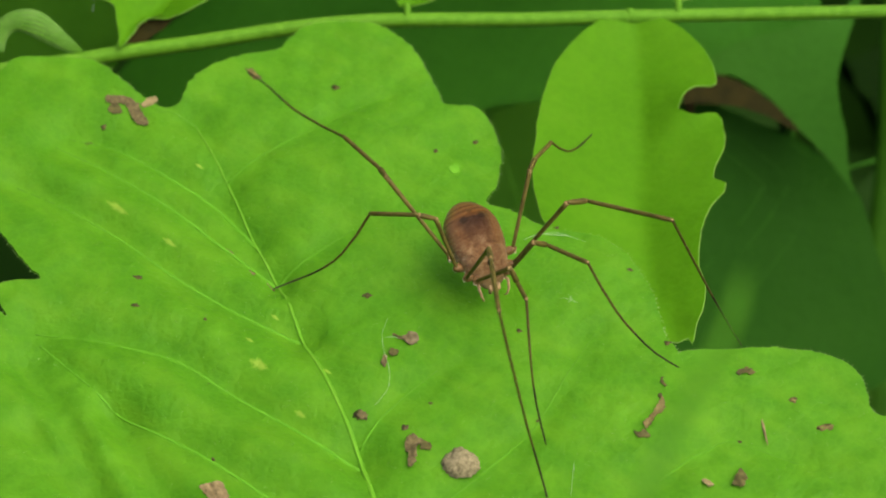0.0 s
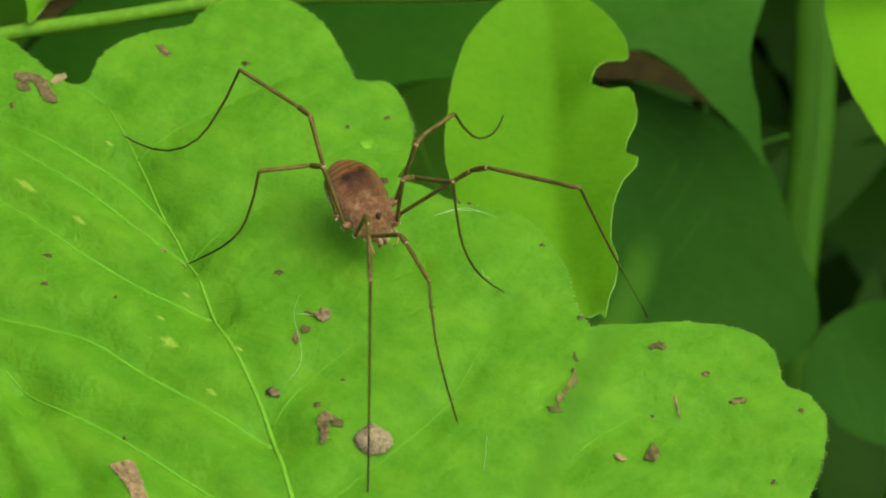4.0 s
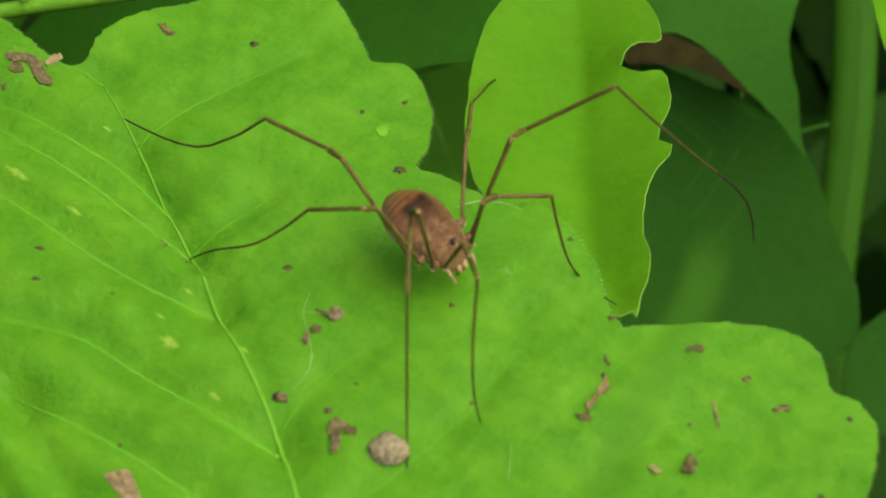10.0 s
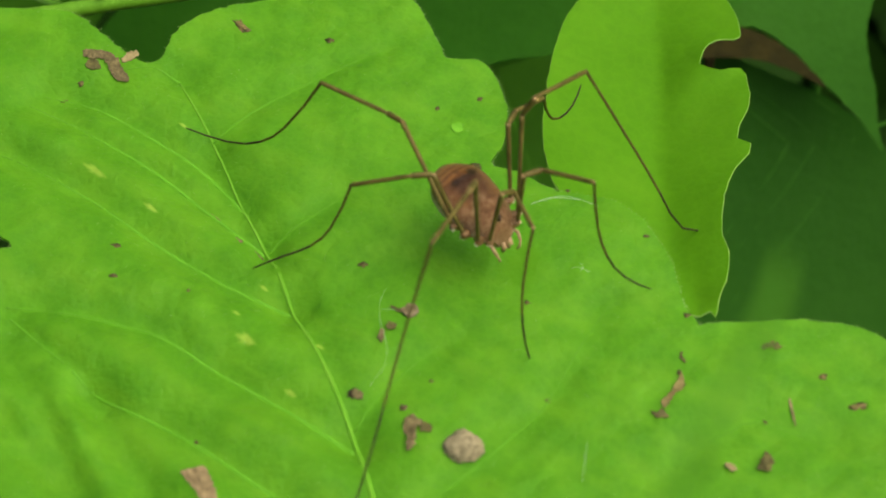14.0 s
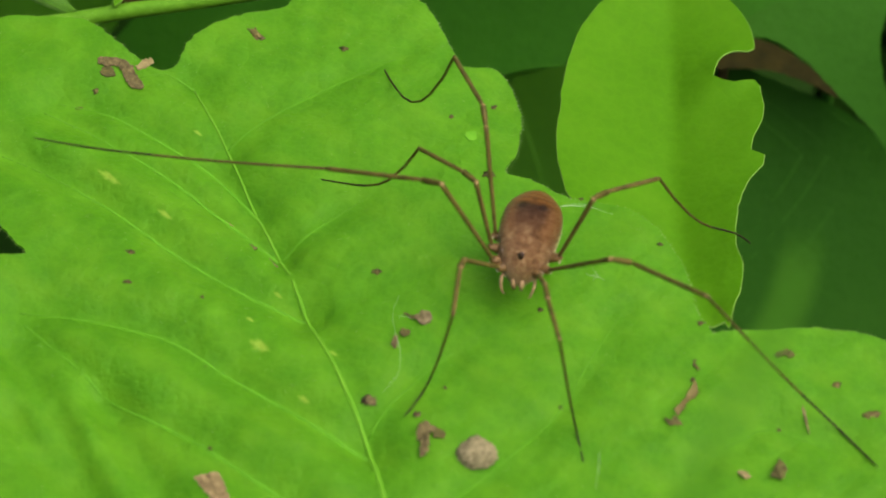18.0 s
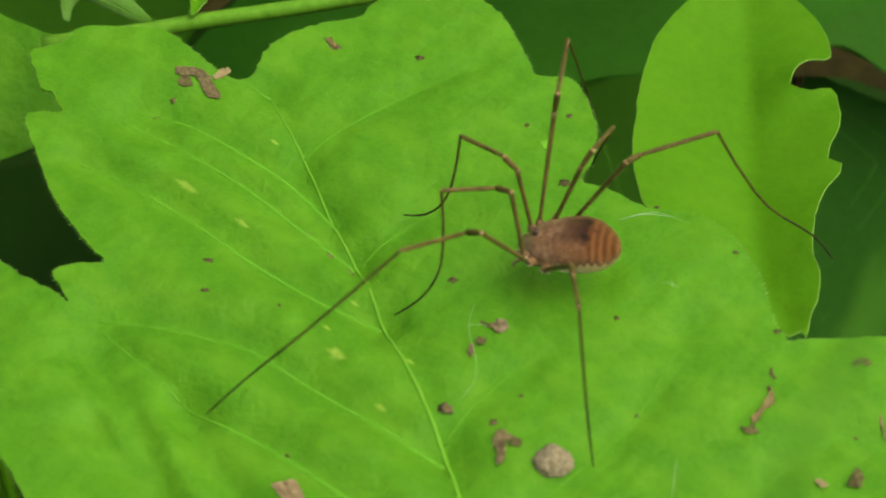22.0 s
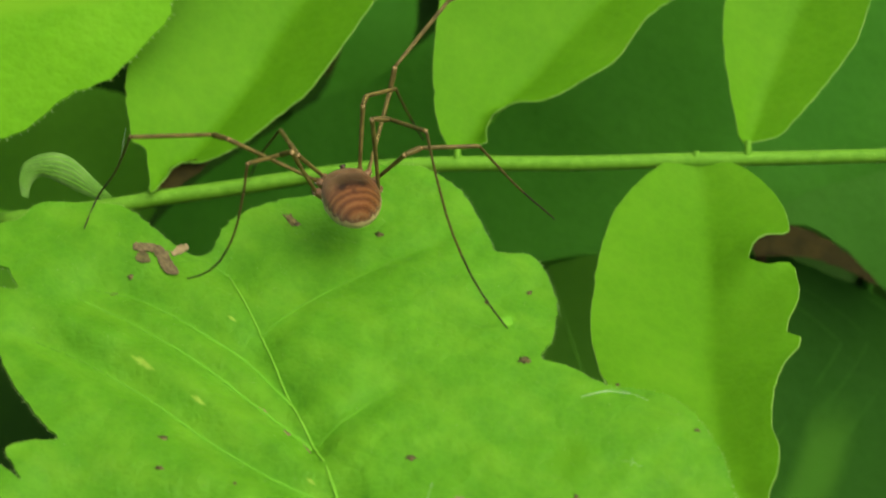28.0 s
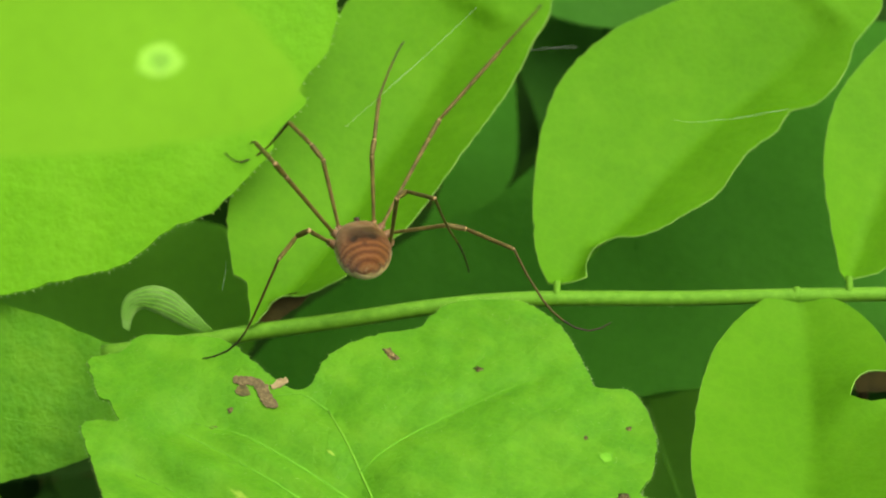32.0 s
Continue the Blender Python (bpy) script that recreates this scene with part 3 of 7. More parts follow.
# ---- leaves that face the open side ----
def leaf_thing(name, label, outline, depth, material, mid=None, fold=0.0, cup=0.0, wave=0.3, step=1.6, seed=1, veins=0, hairs=0, vein_mat=None, tooth=0.04, tilt=(0, 0), at=None, margin=None, rib=0.2, thick=0.2, foot=None):
    """A leaf in a plane that faces the open side: mid is its midrib, fold the lift of the halves beside it, cup a hollow across it."""
    thing = tagged(new(name), label, "leaf", {"leaflet": "leaflets of the compound leaf", "shade_leaf": "leaves in the shade"}.get(name, ""))
    thing.matrix_world = at or facing(depth)
    out = np.array(outline)
    c = out.mean(0)
    line = spline(mid, 1.2) if mid else None
    fine = spline(mid, 0.08) if mid else None
    around = spline(outline, 1.0, True)
    around = np.vstack([around, around[:1]])

    def height(q):
        h = wave * wobble(q, 9.0, seed * 2.3) + tilt[0] * (q[:, 0] - c[0]) + tilt[1] * (q[:, 1] - c[1])
        if line is not None:
            d = away(line, q)
            along = np.argmin(np.linalg.norm(q[:, None, :] - fine[None, :, :], axis=2), axis=1) / (len(fine) - 1)
            half = np.percentile(away(line, out), 60) * np.sqrt(np.clip(1 - (2 * along - 1) ** 2, 0, 1))
            h = h - fold * half * (1 - d / (d + away(around, q) + 1e-6)) - cup * d * d
        return h

    me, edge = blade_mesh("blade", out, height, step, 0.6, thick, tooth, seed)
    part("blade", me, material, thing)
    if line is not None:
        part("midrib", tube_mesh("midrib", np.column_stack([line, height(line) - rib * 0.45]), [rib, rib * 0.7, rib * 0.3], 6, 0.6), vein_mat or VEIN, thing)
    if foot:
        part("petiole", petiole_mesh(thing, (foot[0], foot[1], float(height(np.array([foot]))[0]) - 0.5)), material, thing)
    if margin:
        rim = np.vstack([edge, edge[:1]])
        part("margin", tube_mesh("margin", np.column_stack([rim, height(rim) - 0.08]), [0.055, 0.055], 5), margin, thing)
    if veins and line is not None:
        for i in range(veins):
            at = line[int((0.1 + 0.75 * i / veins) * (len(line) - 1))]
            way = line[min(int((0.1 + 0.75 * i / veins) * (len(line) - 1)) + 2, len(line) - 1)] - at
            way = way / np.linalg.norm(way)
            for side in (-1, 1):
                d = np.array([way[0] * 0.6 - side * way[1] * 0.8, way[1] * 0.6 + side * way[0] * 0.8])
                pts = np.array([at + d * s + way * s * s * 0.02 for s in np.arange(0, 40, 1.0)])
                ok = inside(edge, pts)
                n = int(np.argmin(ok)) if not ok.all() else len(ok)
                if n > 3:
                    pts = pts[:n]
                    part("vein", tube_mesh("vein", np.column_stack([pts, height(pts) - 0.02]), [0.07, 0.03], 5, 0.6), vein_mat or VEIN, thing)
    if hairs:
        rng = np.random.default_rng(seed)
        pick = rng.integers(0, len(edge), hairs)
        e = edge[pick]
        hm = hair_mesh("margin_hairs", np.column_stack([e, height(e) - 0.1]), outward(edge)[pick], 0.3, 0.012, seed)
        tagged(part("margin_hairs", hm, HAIR, thing, "short pale hairs along the margin"), kind="stuff")
    return thing


NOTCHED = leaf_thing("leaflet", "bright green oval leaflet with bitten notches in its margin", NOTCH, 0, LEAFLET, NOTCH_MID, 0.36, 0.0, 0.12, 0.8, 2, at=pose(0, 0, -0.0025), vein_mat=LEAFLET, margin=EDGE, rib=0.1)
leaf_thing("leaflet", "bright green oval leaflet bitten along one margin", U1, 0, LEAFLET, UMIDS[:6], 0.5, 0.0, 0.15, 0.8, 3, vein_mat=LEAFLET, margin=EDGE, rib=0.05, at=pose(*U_AT, 20))
leaf_thing("leaflet", "bright green long leaflet with a brown dead edge near its base", U0, 0, LEAFLET, UMIDS[6:12], 0.5, 0.0, 0.15, 0.8, 4, vein_mat=LEAFLET, margin=EDGE, rib=0.05, at=pose(*U_AT, 20))
leaf_thing("leaflet", "bright green oval leaflet on a straight leafstalk", U2, 0, LEAFLET, UMIDS[12:], 0.5, 0.0, 0.15, 0.8, 5, vein_mat=LEAFLET, margin=EDGE, rib=0.05, at=pose(*U_AT, 20))
leaf_thing("leaflet", "leaflet tinted light green as if sunlit, hanging in front of dark stalks", BGBRIGHT, 0.206, BRIGHT, [(46, 29), (50, 18), (53, 8)], -0.2, 0.0, 0.15, 2.0, 6, vein_mat=LEAFLET, margin=EDGE, rib=0.1)
leaf_thing("broad_leaf", "broad light green leaf with a hairy toothed margin", BIG, 0.203, BIGGREEN, [(-58, 40), (-46, 44), (-34, 48), (-24, 50.5)], -0.06, 0.0, 0.3, 1.2, 7, tooth=0.08, hairs=2600, vein_mat=FAINT, rib=0.1, foot=(-61.2, 34.2))
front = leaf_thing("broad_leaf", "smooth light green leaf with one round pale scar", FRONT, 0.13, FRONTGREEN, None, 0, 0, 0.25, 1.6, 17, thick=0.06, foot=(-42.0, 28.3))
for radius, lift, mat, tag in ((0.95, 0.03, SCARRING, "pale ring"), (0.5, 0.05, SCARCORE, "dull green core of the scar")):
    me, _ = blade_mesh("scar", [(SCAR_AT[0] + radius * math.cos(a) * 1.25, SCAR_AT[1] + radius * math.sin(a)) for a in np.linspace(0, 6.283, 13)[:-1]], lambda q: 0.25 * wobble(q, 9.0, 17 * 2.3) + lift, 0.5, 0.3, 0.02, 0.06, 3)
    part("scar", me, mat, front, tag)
leaf_thing("broad_leaf", "mid green leaf half hidden under the lobed leaf", LEFT, 0.205, GREEN, [(-62, 21), (-52, 12), (-46, 0)], 0.05, 0.0, 0.4, 2.0, 8, veins=2, vein_mat=FAINT, foot=(-59.5, 9.9))
# the leaves behind carry their shade in darkened base greens
leaf_thing("shade_leaf", "round leaf tinted dark green for deep shade", BGROUND, 0.235, DEEP, [(43.4, 12.5), (36, 10.6), (25, 8.8)], 0.02, 0.0, 0.5, 2.4, 9, veins=4, vein_mat=MIDGREEN, foot=(33.2, 4.0))
leaf_thing("shade_leaf", "large leaf tinted dark green for shade, behind the leafstalk", BGLONG, 0.232, DARK, [(-30, 17), (-8, 26), (14, 35), (34, 42)], 0.03, 0.0, 0.6, 2.4, 10, veins=7, vein_mat=DARK, foot=(0.5, 27.8))
leaf_thing("shade_leaf", "yellowish green leaf with shade in its dark tint", BGMID, 0.247, DARK, [(-17.0, 32.5), (-12.5, 42.0), (-9.6, 54.0)], 0.03, 0, 0.6, 2.4, 11, veins=2, vein_mat=DARK)
leaf_thing("shade_leaf", "leaf tinted dark olive green for shade, between two leaflets", BGWEDGE, 0.25, DEEP, [(-5.5, 46.0), (-2.0, 51.0), (2.0, 56.5)], 0.03, 0, 0.5, 2.4, 21, veins=2, vein_mat=DEEP)
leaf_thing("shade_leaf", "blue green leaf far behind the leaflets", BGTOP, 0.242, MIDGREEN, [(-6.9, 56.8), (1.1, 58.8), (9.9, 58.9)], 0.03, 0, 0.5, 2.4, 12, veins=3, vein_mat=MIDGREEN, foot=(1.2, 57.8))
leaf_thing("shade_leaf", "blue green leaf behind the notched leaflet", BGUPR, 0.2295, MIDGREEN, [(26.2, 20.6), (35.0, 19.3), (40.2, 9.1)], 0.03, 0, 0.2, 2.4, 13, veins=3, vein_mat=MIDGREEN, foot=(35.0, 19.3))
leaf_thing("dead_leaf", "brown withered leaf edge behind the notched leaflet", BGDEAD, 0.2285, DEAD, None, 0, 0, 0.15, 0.8, 14, foot=(24.4, 18.3))
leaf_thing("shade_leaf", "leaf tinted dark green for shade, low in the undergrowth", BGLOWR, 0.246, DEEP, [(49.5, -7.7), (54.5, -10.6), (60.3, -16.8)], 0.03, 0, 0.5, 2.4, 15, veins=3, vein_mat=DARK, margin=DEAD)
leaf_thing("shade_leaf", "mid green shaded leaf behind the curled leaflet", BGLEFT, 0.236, UNDER, [(-62, 26), (-40, 29), (-22, 28)], 0.05, 0, 0.6, 2.4, 20, vein_mat=UNDER)
leaf_thing("shade_leaf", "dull green leaf low behind the lobed leaf", BGLOW, 0.256, UNDER, [(4, 30), (7, 8), (8, -10)], 0.05, 0, 0.5, 2.4, 19, vein_mat=UNDER)
leaf_thing("shade_leaf", "very dark green leaf behind the lobed leaf", BGBACK, 0.238, UNDER, [(2.0, 28.0), (6.0, 14.0), (11.0, 0.0)], 0.03, 0, 0.5, 2.4, 16, vein_mat=UNDER)

stalk = tagged(new("leafstalk"), "straight light green leafstalk of a compound leaf", "stem")
stalk.matrix_world = facing(0.2028)
part("rachis", tube_mesh("rachis", np.column_stack([spline(STEM, 1.5), np.full(len(spline(STEM, 1.5)), -0.3)]), [0.70, 0.64, 0.58, 0.52], 10), STEMGREEN, stalk)
for x, y in NODES:
    sy = float(np.interp(x, [s[0] for s in STEM], [s[1] for s in STEM]))
    part("petiolule", tube_mesh("petiolule", [(x - 0.1, sy, -0.2), (x, (sy + y) / 2, 0), (x, y + (0.4 if y > sy else -0.4), 0.1)], [0.42, 0.3, 0.26], 8), STEMGREEN, stalk)

ex, ey = spline(STEM, 1.5)[-1] if STEM[-1][0] > STEM[0][0] else spline(STEM, 1.5)[0]
a = Vector((ex, ey, -0.3))
b = (stalk.matrix_world.inverted() @ Vector((stalk.matrix_world @ (a * MM)) * 1.0 + Vector((0.01, 0.01, -0.28)))) / MM
part("stem", tube_mesh("stem", [tuple(a.lerp(b, u)) for u in np.linspace(0, 1, 10)], [0.9, 1.3], 10), STEMGREEN, stalk, "green plant stem that bears the leafstalk")

# short down on the leafstalk
rng = np.random.default_rng(12)
run = spline(STEM, 0.3)
at = run[rng.integers(0, len(run), 3000)]
turn = rng.uniform(0, 2 * math.pi, len(at))
ways = np.column_stack([np.zeros(len(at)), np.sin(turn), np.cos(turn)])
down = hair_mesh("stalk_hairs", np.column_stack([at, np.full(len(at), -0.3)]) + ways * 0.5, ways, 0.32, 0.012, 13)
tagged(part("stalk_hairs", down, HAIR, stalk, "short pale down"), kind="stuff")

weed = tagged(new("weed_stalk"), "thick green weed stalk among the shade leaves", "stem")
weed.matrix_world = facing(0.262)
part("stem", tube_mesh("stem", np.column_stack([spline(STALK, 2), np.zeros(len(spline(STALK, 2)))]), [2.5, 2.3, 2.0], 14, 0.5), STALKGREEN, weed)
for off in (-1.2, 0.3, 1.4):
    rib_path = spline(STALK, 2)
    part("rib", tube_mesh("rib", np.column_stack([rib_path[:, 0] + off, rib_path[:, 1], np.full(len(rib_path), 1.1 - 0.18 * off * off)]), [0.22, 0.18], 6), STALKGREEN, weed)

bm = bmesh.new()
bmesh.ops.create_grid(bm, x_segments=60, y_segments=60, size=1.0)
for v in bm.verts:
    r = v.co.length
    v.co *= 0.6 * (1 + 90 * r ** 6)
    v.co.z = -0.26 + 0.02 * noise.noise(v.co * 9) * (1 if r < 0.9 else 0)
me = bpy.data.meshes.new("ground")
bm.to_mesh(me)
bm.free()
tagged(part("ground", me, SOIL), "near-black soil under the plants", "ground", kind="structure")


def scattered_leaves(count, seed):
    """Leaves of the undergrowth far behind, too many to count, as one mesh."""
    rng = random.Random(seed)
    verts, faces = [], []
    for i in range(count):
        c = Vector((rng.uniform(-80, 85), rng.uniform(-60, 75), rng.uniform(-60, 0)))
        ln, wd = rng.uniform(14, 30), rng.uniform(5, 11)
        turn = Euler((rng.uniform(-0.7, 0.7), rng.uniform(-0.7, 0.7), rng.uniform(0, 6.28))).to_matrix()
        k = len(verts)
        n = 12
        for j in range(n + 1):
            u = j / n
            w = wd * math.sin(math.pi * u ** 0.8) * (1 + 0.08 * math.sin(u * 40 + i))
            for s in (-1, 0, 1):
                verts.append((c + turn @ Vector(((u - 0.5) * ln * 2, s * w, abs(s) * w * 0.25 - 3 * u * u))) * MM)
        for j in range(n):
            a = k + j * 3
            faces += [(a, a + 3, a + 4, a + 1), (a + 1, a + 4, a + 5, a + 2)]
    return mesh_from("undergrowth", verts, faces)


# far leaves, their deep shade painted in by the DARKER green
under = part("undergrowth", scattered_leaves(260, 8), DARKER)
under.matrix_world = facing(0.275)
tagged(under, "undergrowth leaves tinted near-black green for deep shade", "undergrowth", kind="stuff")


curl = tagged(new("curled_leaflet"), "pale green wilted leaflet curled over at the stalk end", "leaf")
curl.matrix_world = facing(0.2028)
upper, lower = spline(CURL_UPPER, 0.3), spline(CURL_LOWER, 0.3)
upper, lower = (np.array([np.interp(np.linspace(0, 1, 60), np.linspace(0, 1, len(e)), e[:, k]) for k in (0, 1)]).T for e in (upper, lower))
arch = 0.5 * np.sin(np.linspace(0, math.pi, 60))


def curl_line(f):
    """A line along the curled leaflet, at share f from its upper to its lower edge; the blade is rolled across."""
    return np.column_stack([upper * (1 - f) + lower * f, arch * (0.4 + 2.2 * f * (1 - f)) - 0.3 * f])


shares = np.linspace(0, 1, 13)
sheet = np.concatenate([curl_line(f) for f in shares])
verts = [tuple(Vector(p) * MM) for p in sheet] + [tuple(Vector((p[0], p[1], p[2] - 0.12)) * MM) for p in sheet]
n, m = 60, len(sheet)
faces = [(a * n + k, a * n + k + 1, (a + 1) * n + k + 1, (a + 1) * n + k) for a in range(12) for k in range(n - 1)]
faces += [tuple(m + q for q in reversed(f)) for f in faces]
faces += [(k, m + k, m + k + 1, k + 1) for k in range(n - 1)] + [(12 * n + k + 1, m + 12 * n + k + 1, m + 12 * n + k, 12 * n + k) for k in range(n - 1)]
part("blade", mesh_from("blade", verts, faces), PALEGREEN, curl)
for f in (0.14, 0.3, 0.46, 0.62, 0.78):
    part("vein", tube_mesh("vein", curl_line(f)[2:-4] + (0, 0, 0.01), [0.02, 0.045, 0.02], 5), VEIN, curl)
leaf_thing("dead_leaf", "dark brown dead leaf scrap at the leaflet base", DEADBIT, 0.2036, DEAD, None, 0, 0, 0.25, 0.7, 18)

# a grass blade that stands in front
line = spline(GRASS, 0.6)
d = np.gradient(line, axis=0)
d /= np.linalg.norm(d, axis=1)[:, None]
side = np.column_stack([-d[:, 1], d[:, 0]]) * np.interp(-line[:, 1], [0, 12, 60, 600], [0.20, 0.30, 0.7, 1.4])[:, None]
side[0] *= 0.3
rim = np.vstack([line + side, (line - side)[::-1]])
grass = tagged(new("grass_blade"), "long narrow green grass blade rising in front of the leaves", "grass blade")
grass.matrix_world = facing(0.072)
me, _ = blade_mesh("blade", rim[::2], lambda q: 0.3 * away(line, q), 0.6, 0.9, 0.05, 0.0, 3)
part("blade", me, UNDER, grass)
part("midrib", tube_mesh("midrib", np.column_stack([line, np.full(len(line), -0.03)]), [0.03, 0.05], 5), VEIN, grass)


# Legs: hip on the body and lengths of the seven pieces (mm), thickness.
LEG_PLAN = {
    "right_front": ((3.15, -1.4, 0.2), (5.47, 1.45, 4.20, 4.32, 2.28, 2.28, 2.28), 1.1),
    "right_second": ((2.65, -1.95, 0.15), (8.60, 2.02, 7.52, 7.80, 4.38, 4.38, 4.38), 1.1),
    "right_third": ((1.6, -2.3, 0.05), (5.67, 1.58, 4.68, 4.51, 2.37, 2.37, 2.37), 1.1),
    "right_rear": ((0.5, -2.3, -0.25), (8.26, 1.70, 5.59, 6.50, 3.52, 3.52, 3.52), 1.1),
    "left_front": ((3.15, 1.4, 0.2), (5.78, 1.61, 4.54, 4.65, 2.46, 2.46, 2.46), 1.1),
    "left_second": ((2.65, 1.95, 0.15), (8.54, 1.99, 7.62, 7.32, 4.19, 4.19, 4.19), 1.1),
    "left_rear": ((1.45, 2.4, 0), (6.41, 2.03, 4.83, 4.78, 2.68, 2.68, 2.68), 1.1),
}


# ---- the harvestman ----
def body_material():
    """Brown back with a dark saddle, rusty banded rear, cream underside and pale flecks along the flanks."""
    m, t, b = nodes_of("harvestman_body")
    v = coords(t, 1000.0)
    sep = t.nodes.new("ShaderNodeSeparateXYZ")
    t.links.new(v, sep.inputs[0])
    mott = noise_tex(t, v, 1.6, 6.0, 0.7)
    fine = noise_tex(t, v, 6.0, 5.0, 0.7)
    base = ramp(t, mott, [(0.30, (0.150, 0.066, 0.026)), (0.5, (0.335, 0.170, 0.068)), (0.68, (0.60, 0.40, 0.20))])

    def math_node(op, a, b_val):
        n = t.nodes.new("ShaderNodeMath")
        n.operation = op
        if op == "MULTIPLY_ADD":
            n.inputs[2].default_value = 0.5
        for s, q in zip(n.inputs, (a, b_val)):
            if isinstance(q, bpy.types.NodeSocket):
                t.links.new(q, s)
            else:
                s.default_value = q
        return n.outputs[0]

    def band(sock, lo, hi):
        n = t.nodes.new("ShaderNodeMapRange")
        n.interpolation_type = "SMOOTHSTEP"
        n.inputs[1].default_value, n.inputs[2].default_value = lo, hi
        t.links.new(sock, n.inputs[0])
        return n.outputs[0]

    x, y, z = sep.outputs
    jx = math_node("ADD", x, math_node("MULTIPLY", math_node("SUBTRACT", mott, 0.5), 0.9))
    ay = math_node("ADD", math_node("ABSOLUTE", y, 0.0), math_node("MULTIPLY", math_node("SUBTRACT", fine, 0.5), 0.7))
    # orange brown flanks, with fine pale ridges across them
    flank = math_node("MULTIPLY", band(ay, 0.75, 1.25), band(z, -0.2, 0.5))
    col = mixcol(t, math_node("MULTIPLY", math_node("MULTIPLY", flank, band(jx, 1.4, 0.3)), 0.6), base, (0.270, 0.100, 0.025))
    ridge = band(math_node("SINE", math_node("MULTIPLY", math_node("ADD", x, math_node("MULTIPLY", mott, 0.35)), 21.0), 0.0), 0.35, 1.0)
    ridge = math_node("MULTIPLY", math_node("MULTIPLY", ridge, band(fine, 0.42, 0.58)), math_node("MULTIPLY", band(ay, 0.55, 0.95), math_node("MULTIPLY", band(jx, -1.3, -0.4), band(jx, 2.3, 1.5))))
    col = mixcol(t, math_node("MULTIPLY", ridge, 0.5), col, (0.440, 0.269, 0.096))
    # rusty rear: broad cross bands parted by thin dark lines, with one dark spot behind the saddle
    rear = band(jx, -1.42, -1.62)
    calm = math_node("ADD", x, math_node("MULTIPLY", math_node("SUBTRACT", mott, 0.5), 0.32))
    wave = math_node("SINE", math_node("ADD", math_node("MULTIPLY", calm, 12.5), 0.4), 0.0)
    rust = ramp(t, math_node("MULTIPLY_ADD", wave, 0.5), [(0.0, (0.150, 0.054, 0.014)), (0.22, (0.230, 0.086, 0.021)), (0.75, (0.310, 0.121, 0.030)), (1.0, (0.400, 0.189, 0.056))])
    rust = mixcol(t, math_node("MULTIPLY", fine, 0.4), rust, (0.219, 0.089, 0.025))
    col = mixcol(t, rear, col, rust)
    # dark saddle in the middle of the back, wide and sharply ended behind, narrowing towards the eyes
    wide = math_node("ADD", ay, math_node("MULTIPLY", math_node("ADD", jx, 1.5), 0.17))
    sad = math_node("MULTIPLY", band(jx, -1.66, -1.46), band(jx, 1.6, -0.6))
    sad = math_node("MULTIPLY", math_node("MULTIPLY", sad, band(wide, 1.7, 1.05)), band(z, 0.2, 0.7))
    col = mixcol(t, math_node("MULTIPLY", sad, 0.8), col, (0.105, 0.042, 0.016))
    core = math_node("MULTIPLY", math_node("MULTIPLY", band(jx, -1.6, -1.5), band(jx, 0.0, -1.4)), band(wide, 1.2, 0.75))
    col = mixcol(t, math_node("MULTIPLY", math_node("MULTIPLY", core, band(z, 0.6, 1.1)), 0.7), col, (0.040, 0.015, 0.007))

    def spot(px, py, size, depth, tone):
        dx, dy = math_node("SUBTRACT", x, px), math_node("SUBTRACT", math_node("ABSOLUTE", y, 0.0), py)
        r = math_node("SQRT", math_node("ADD", math_node("MULTIPLY", dx, dx), math_node("MULTIPLY", dy, dy)), 0.0)
        r = math_node("ADD", r, math_node("MULTIPLY", math_node("SUBTRACT", fine, 0.5), 0.25))
        return mixcol(t, math_node("MULTIPLY", math_node("MULTIPLY", band(r, size, size * 0.5), band(z, 0.4, 0.8)), depth), col, tone)

    col = spot(-1.36, 0.72, 0.40, 0.7, (0.020, 0.008, 0.004))
    col = spot(-1.98, 0.0, 0.28, 0.55, (0.055, 0.022, 0.010))
    # pale flecks low on the flanks
    spots = add(t, "ShaderNodeTexVoronoi", Scale=2.6)
    t.links.new(v, spots.inputs["Vector"])
    fleck = math_node("MULTIPLY", band(spots.outputs["Distance"], 0.42, 0.25), math_node("MULTIPLY", band(z, 0.4, -0.1), band(z, -1.6, -0.9)))
    col = mixcol(t, math_node("MULTIPLY", fleck, 0.6), col, (0.500, 0.359, 0.169))
    # a thin scatter of pale grains over the front half
    dots = add(t, "ShaderNodeTexVoronoi", Scale=4.2)
    t.links.new(v, dots.inputs["Vector"])
    dot = math_node("MULTIPLY", band(dots.outputs["Distance"], 0.32, 0.2), math_node("MULTIPLY", band(jx, -1.2, 0.6), band(z, 1.45, 0.6)))
    col = mixcol(t, math_node("MULTIPLY", dot, 0.7), col, (0.580, 0.418, 0.177))
    # cream scalloped rim of the abdomen, with a thin dark line above it
    scallop = math_node("MULTIPLY", math_node("ABSOLUTE", math_node("SINE", math_node("MULTIPLY", x, 6.0), 0.0), 0.0), 0.34)
    zz = math_node("ADD", math_node("ADD", z, math_node("ADD", scallop, math_node("MULTIPLY", band(jx, -1.6, -2.8), 0.5))), math_node("MULTIPLY", math_node("SUBTRACT", mott, 0.5), 0.7))
    hind = band(jx, 1.5, 0.4)
    line = math_node("MULTIPLY", band(zz, 0.82, 0.60), hind)
    col = mixcol(t, math_node("MULTIPLY", line, 0.55), col, (0.119, 0.052, 0.015))
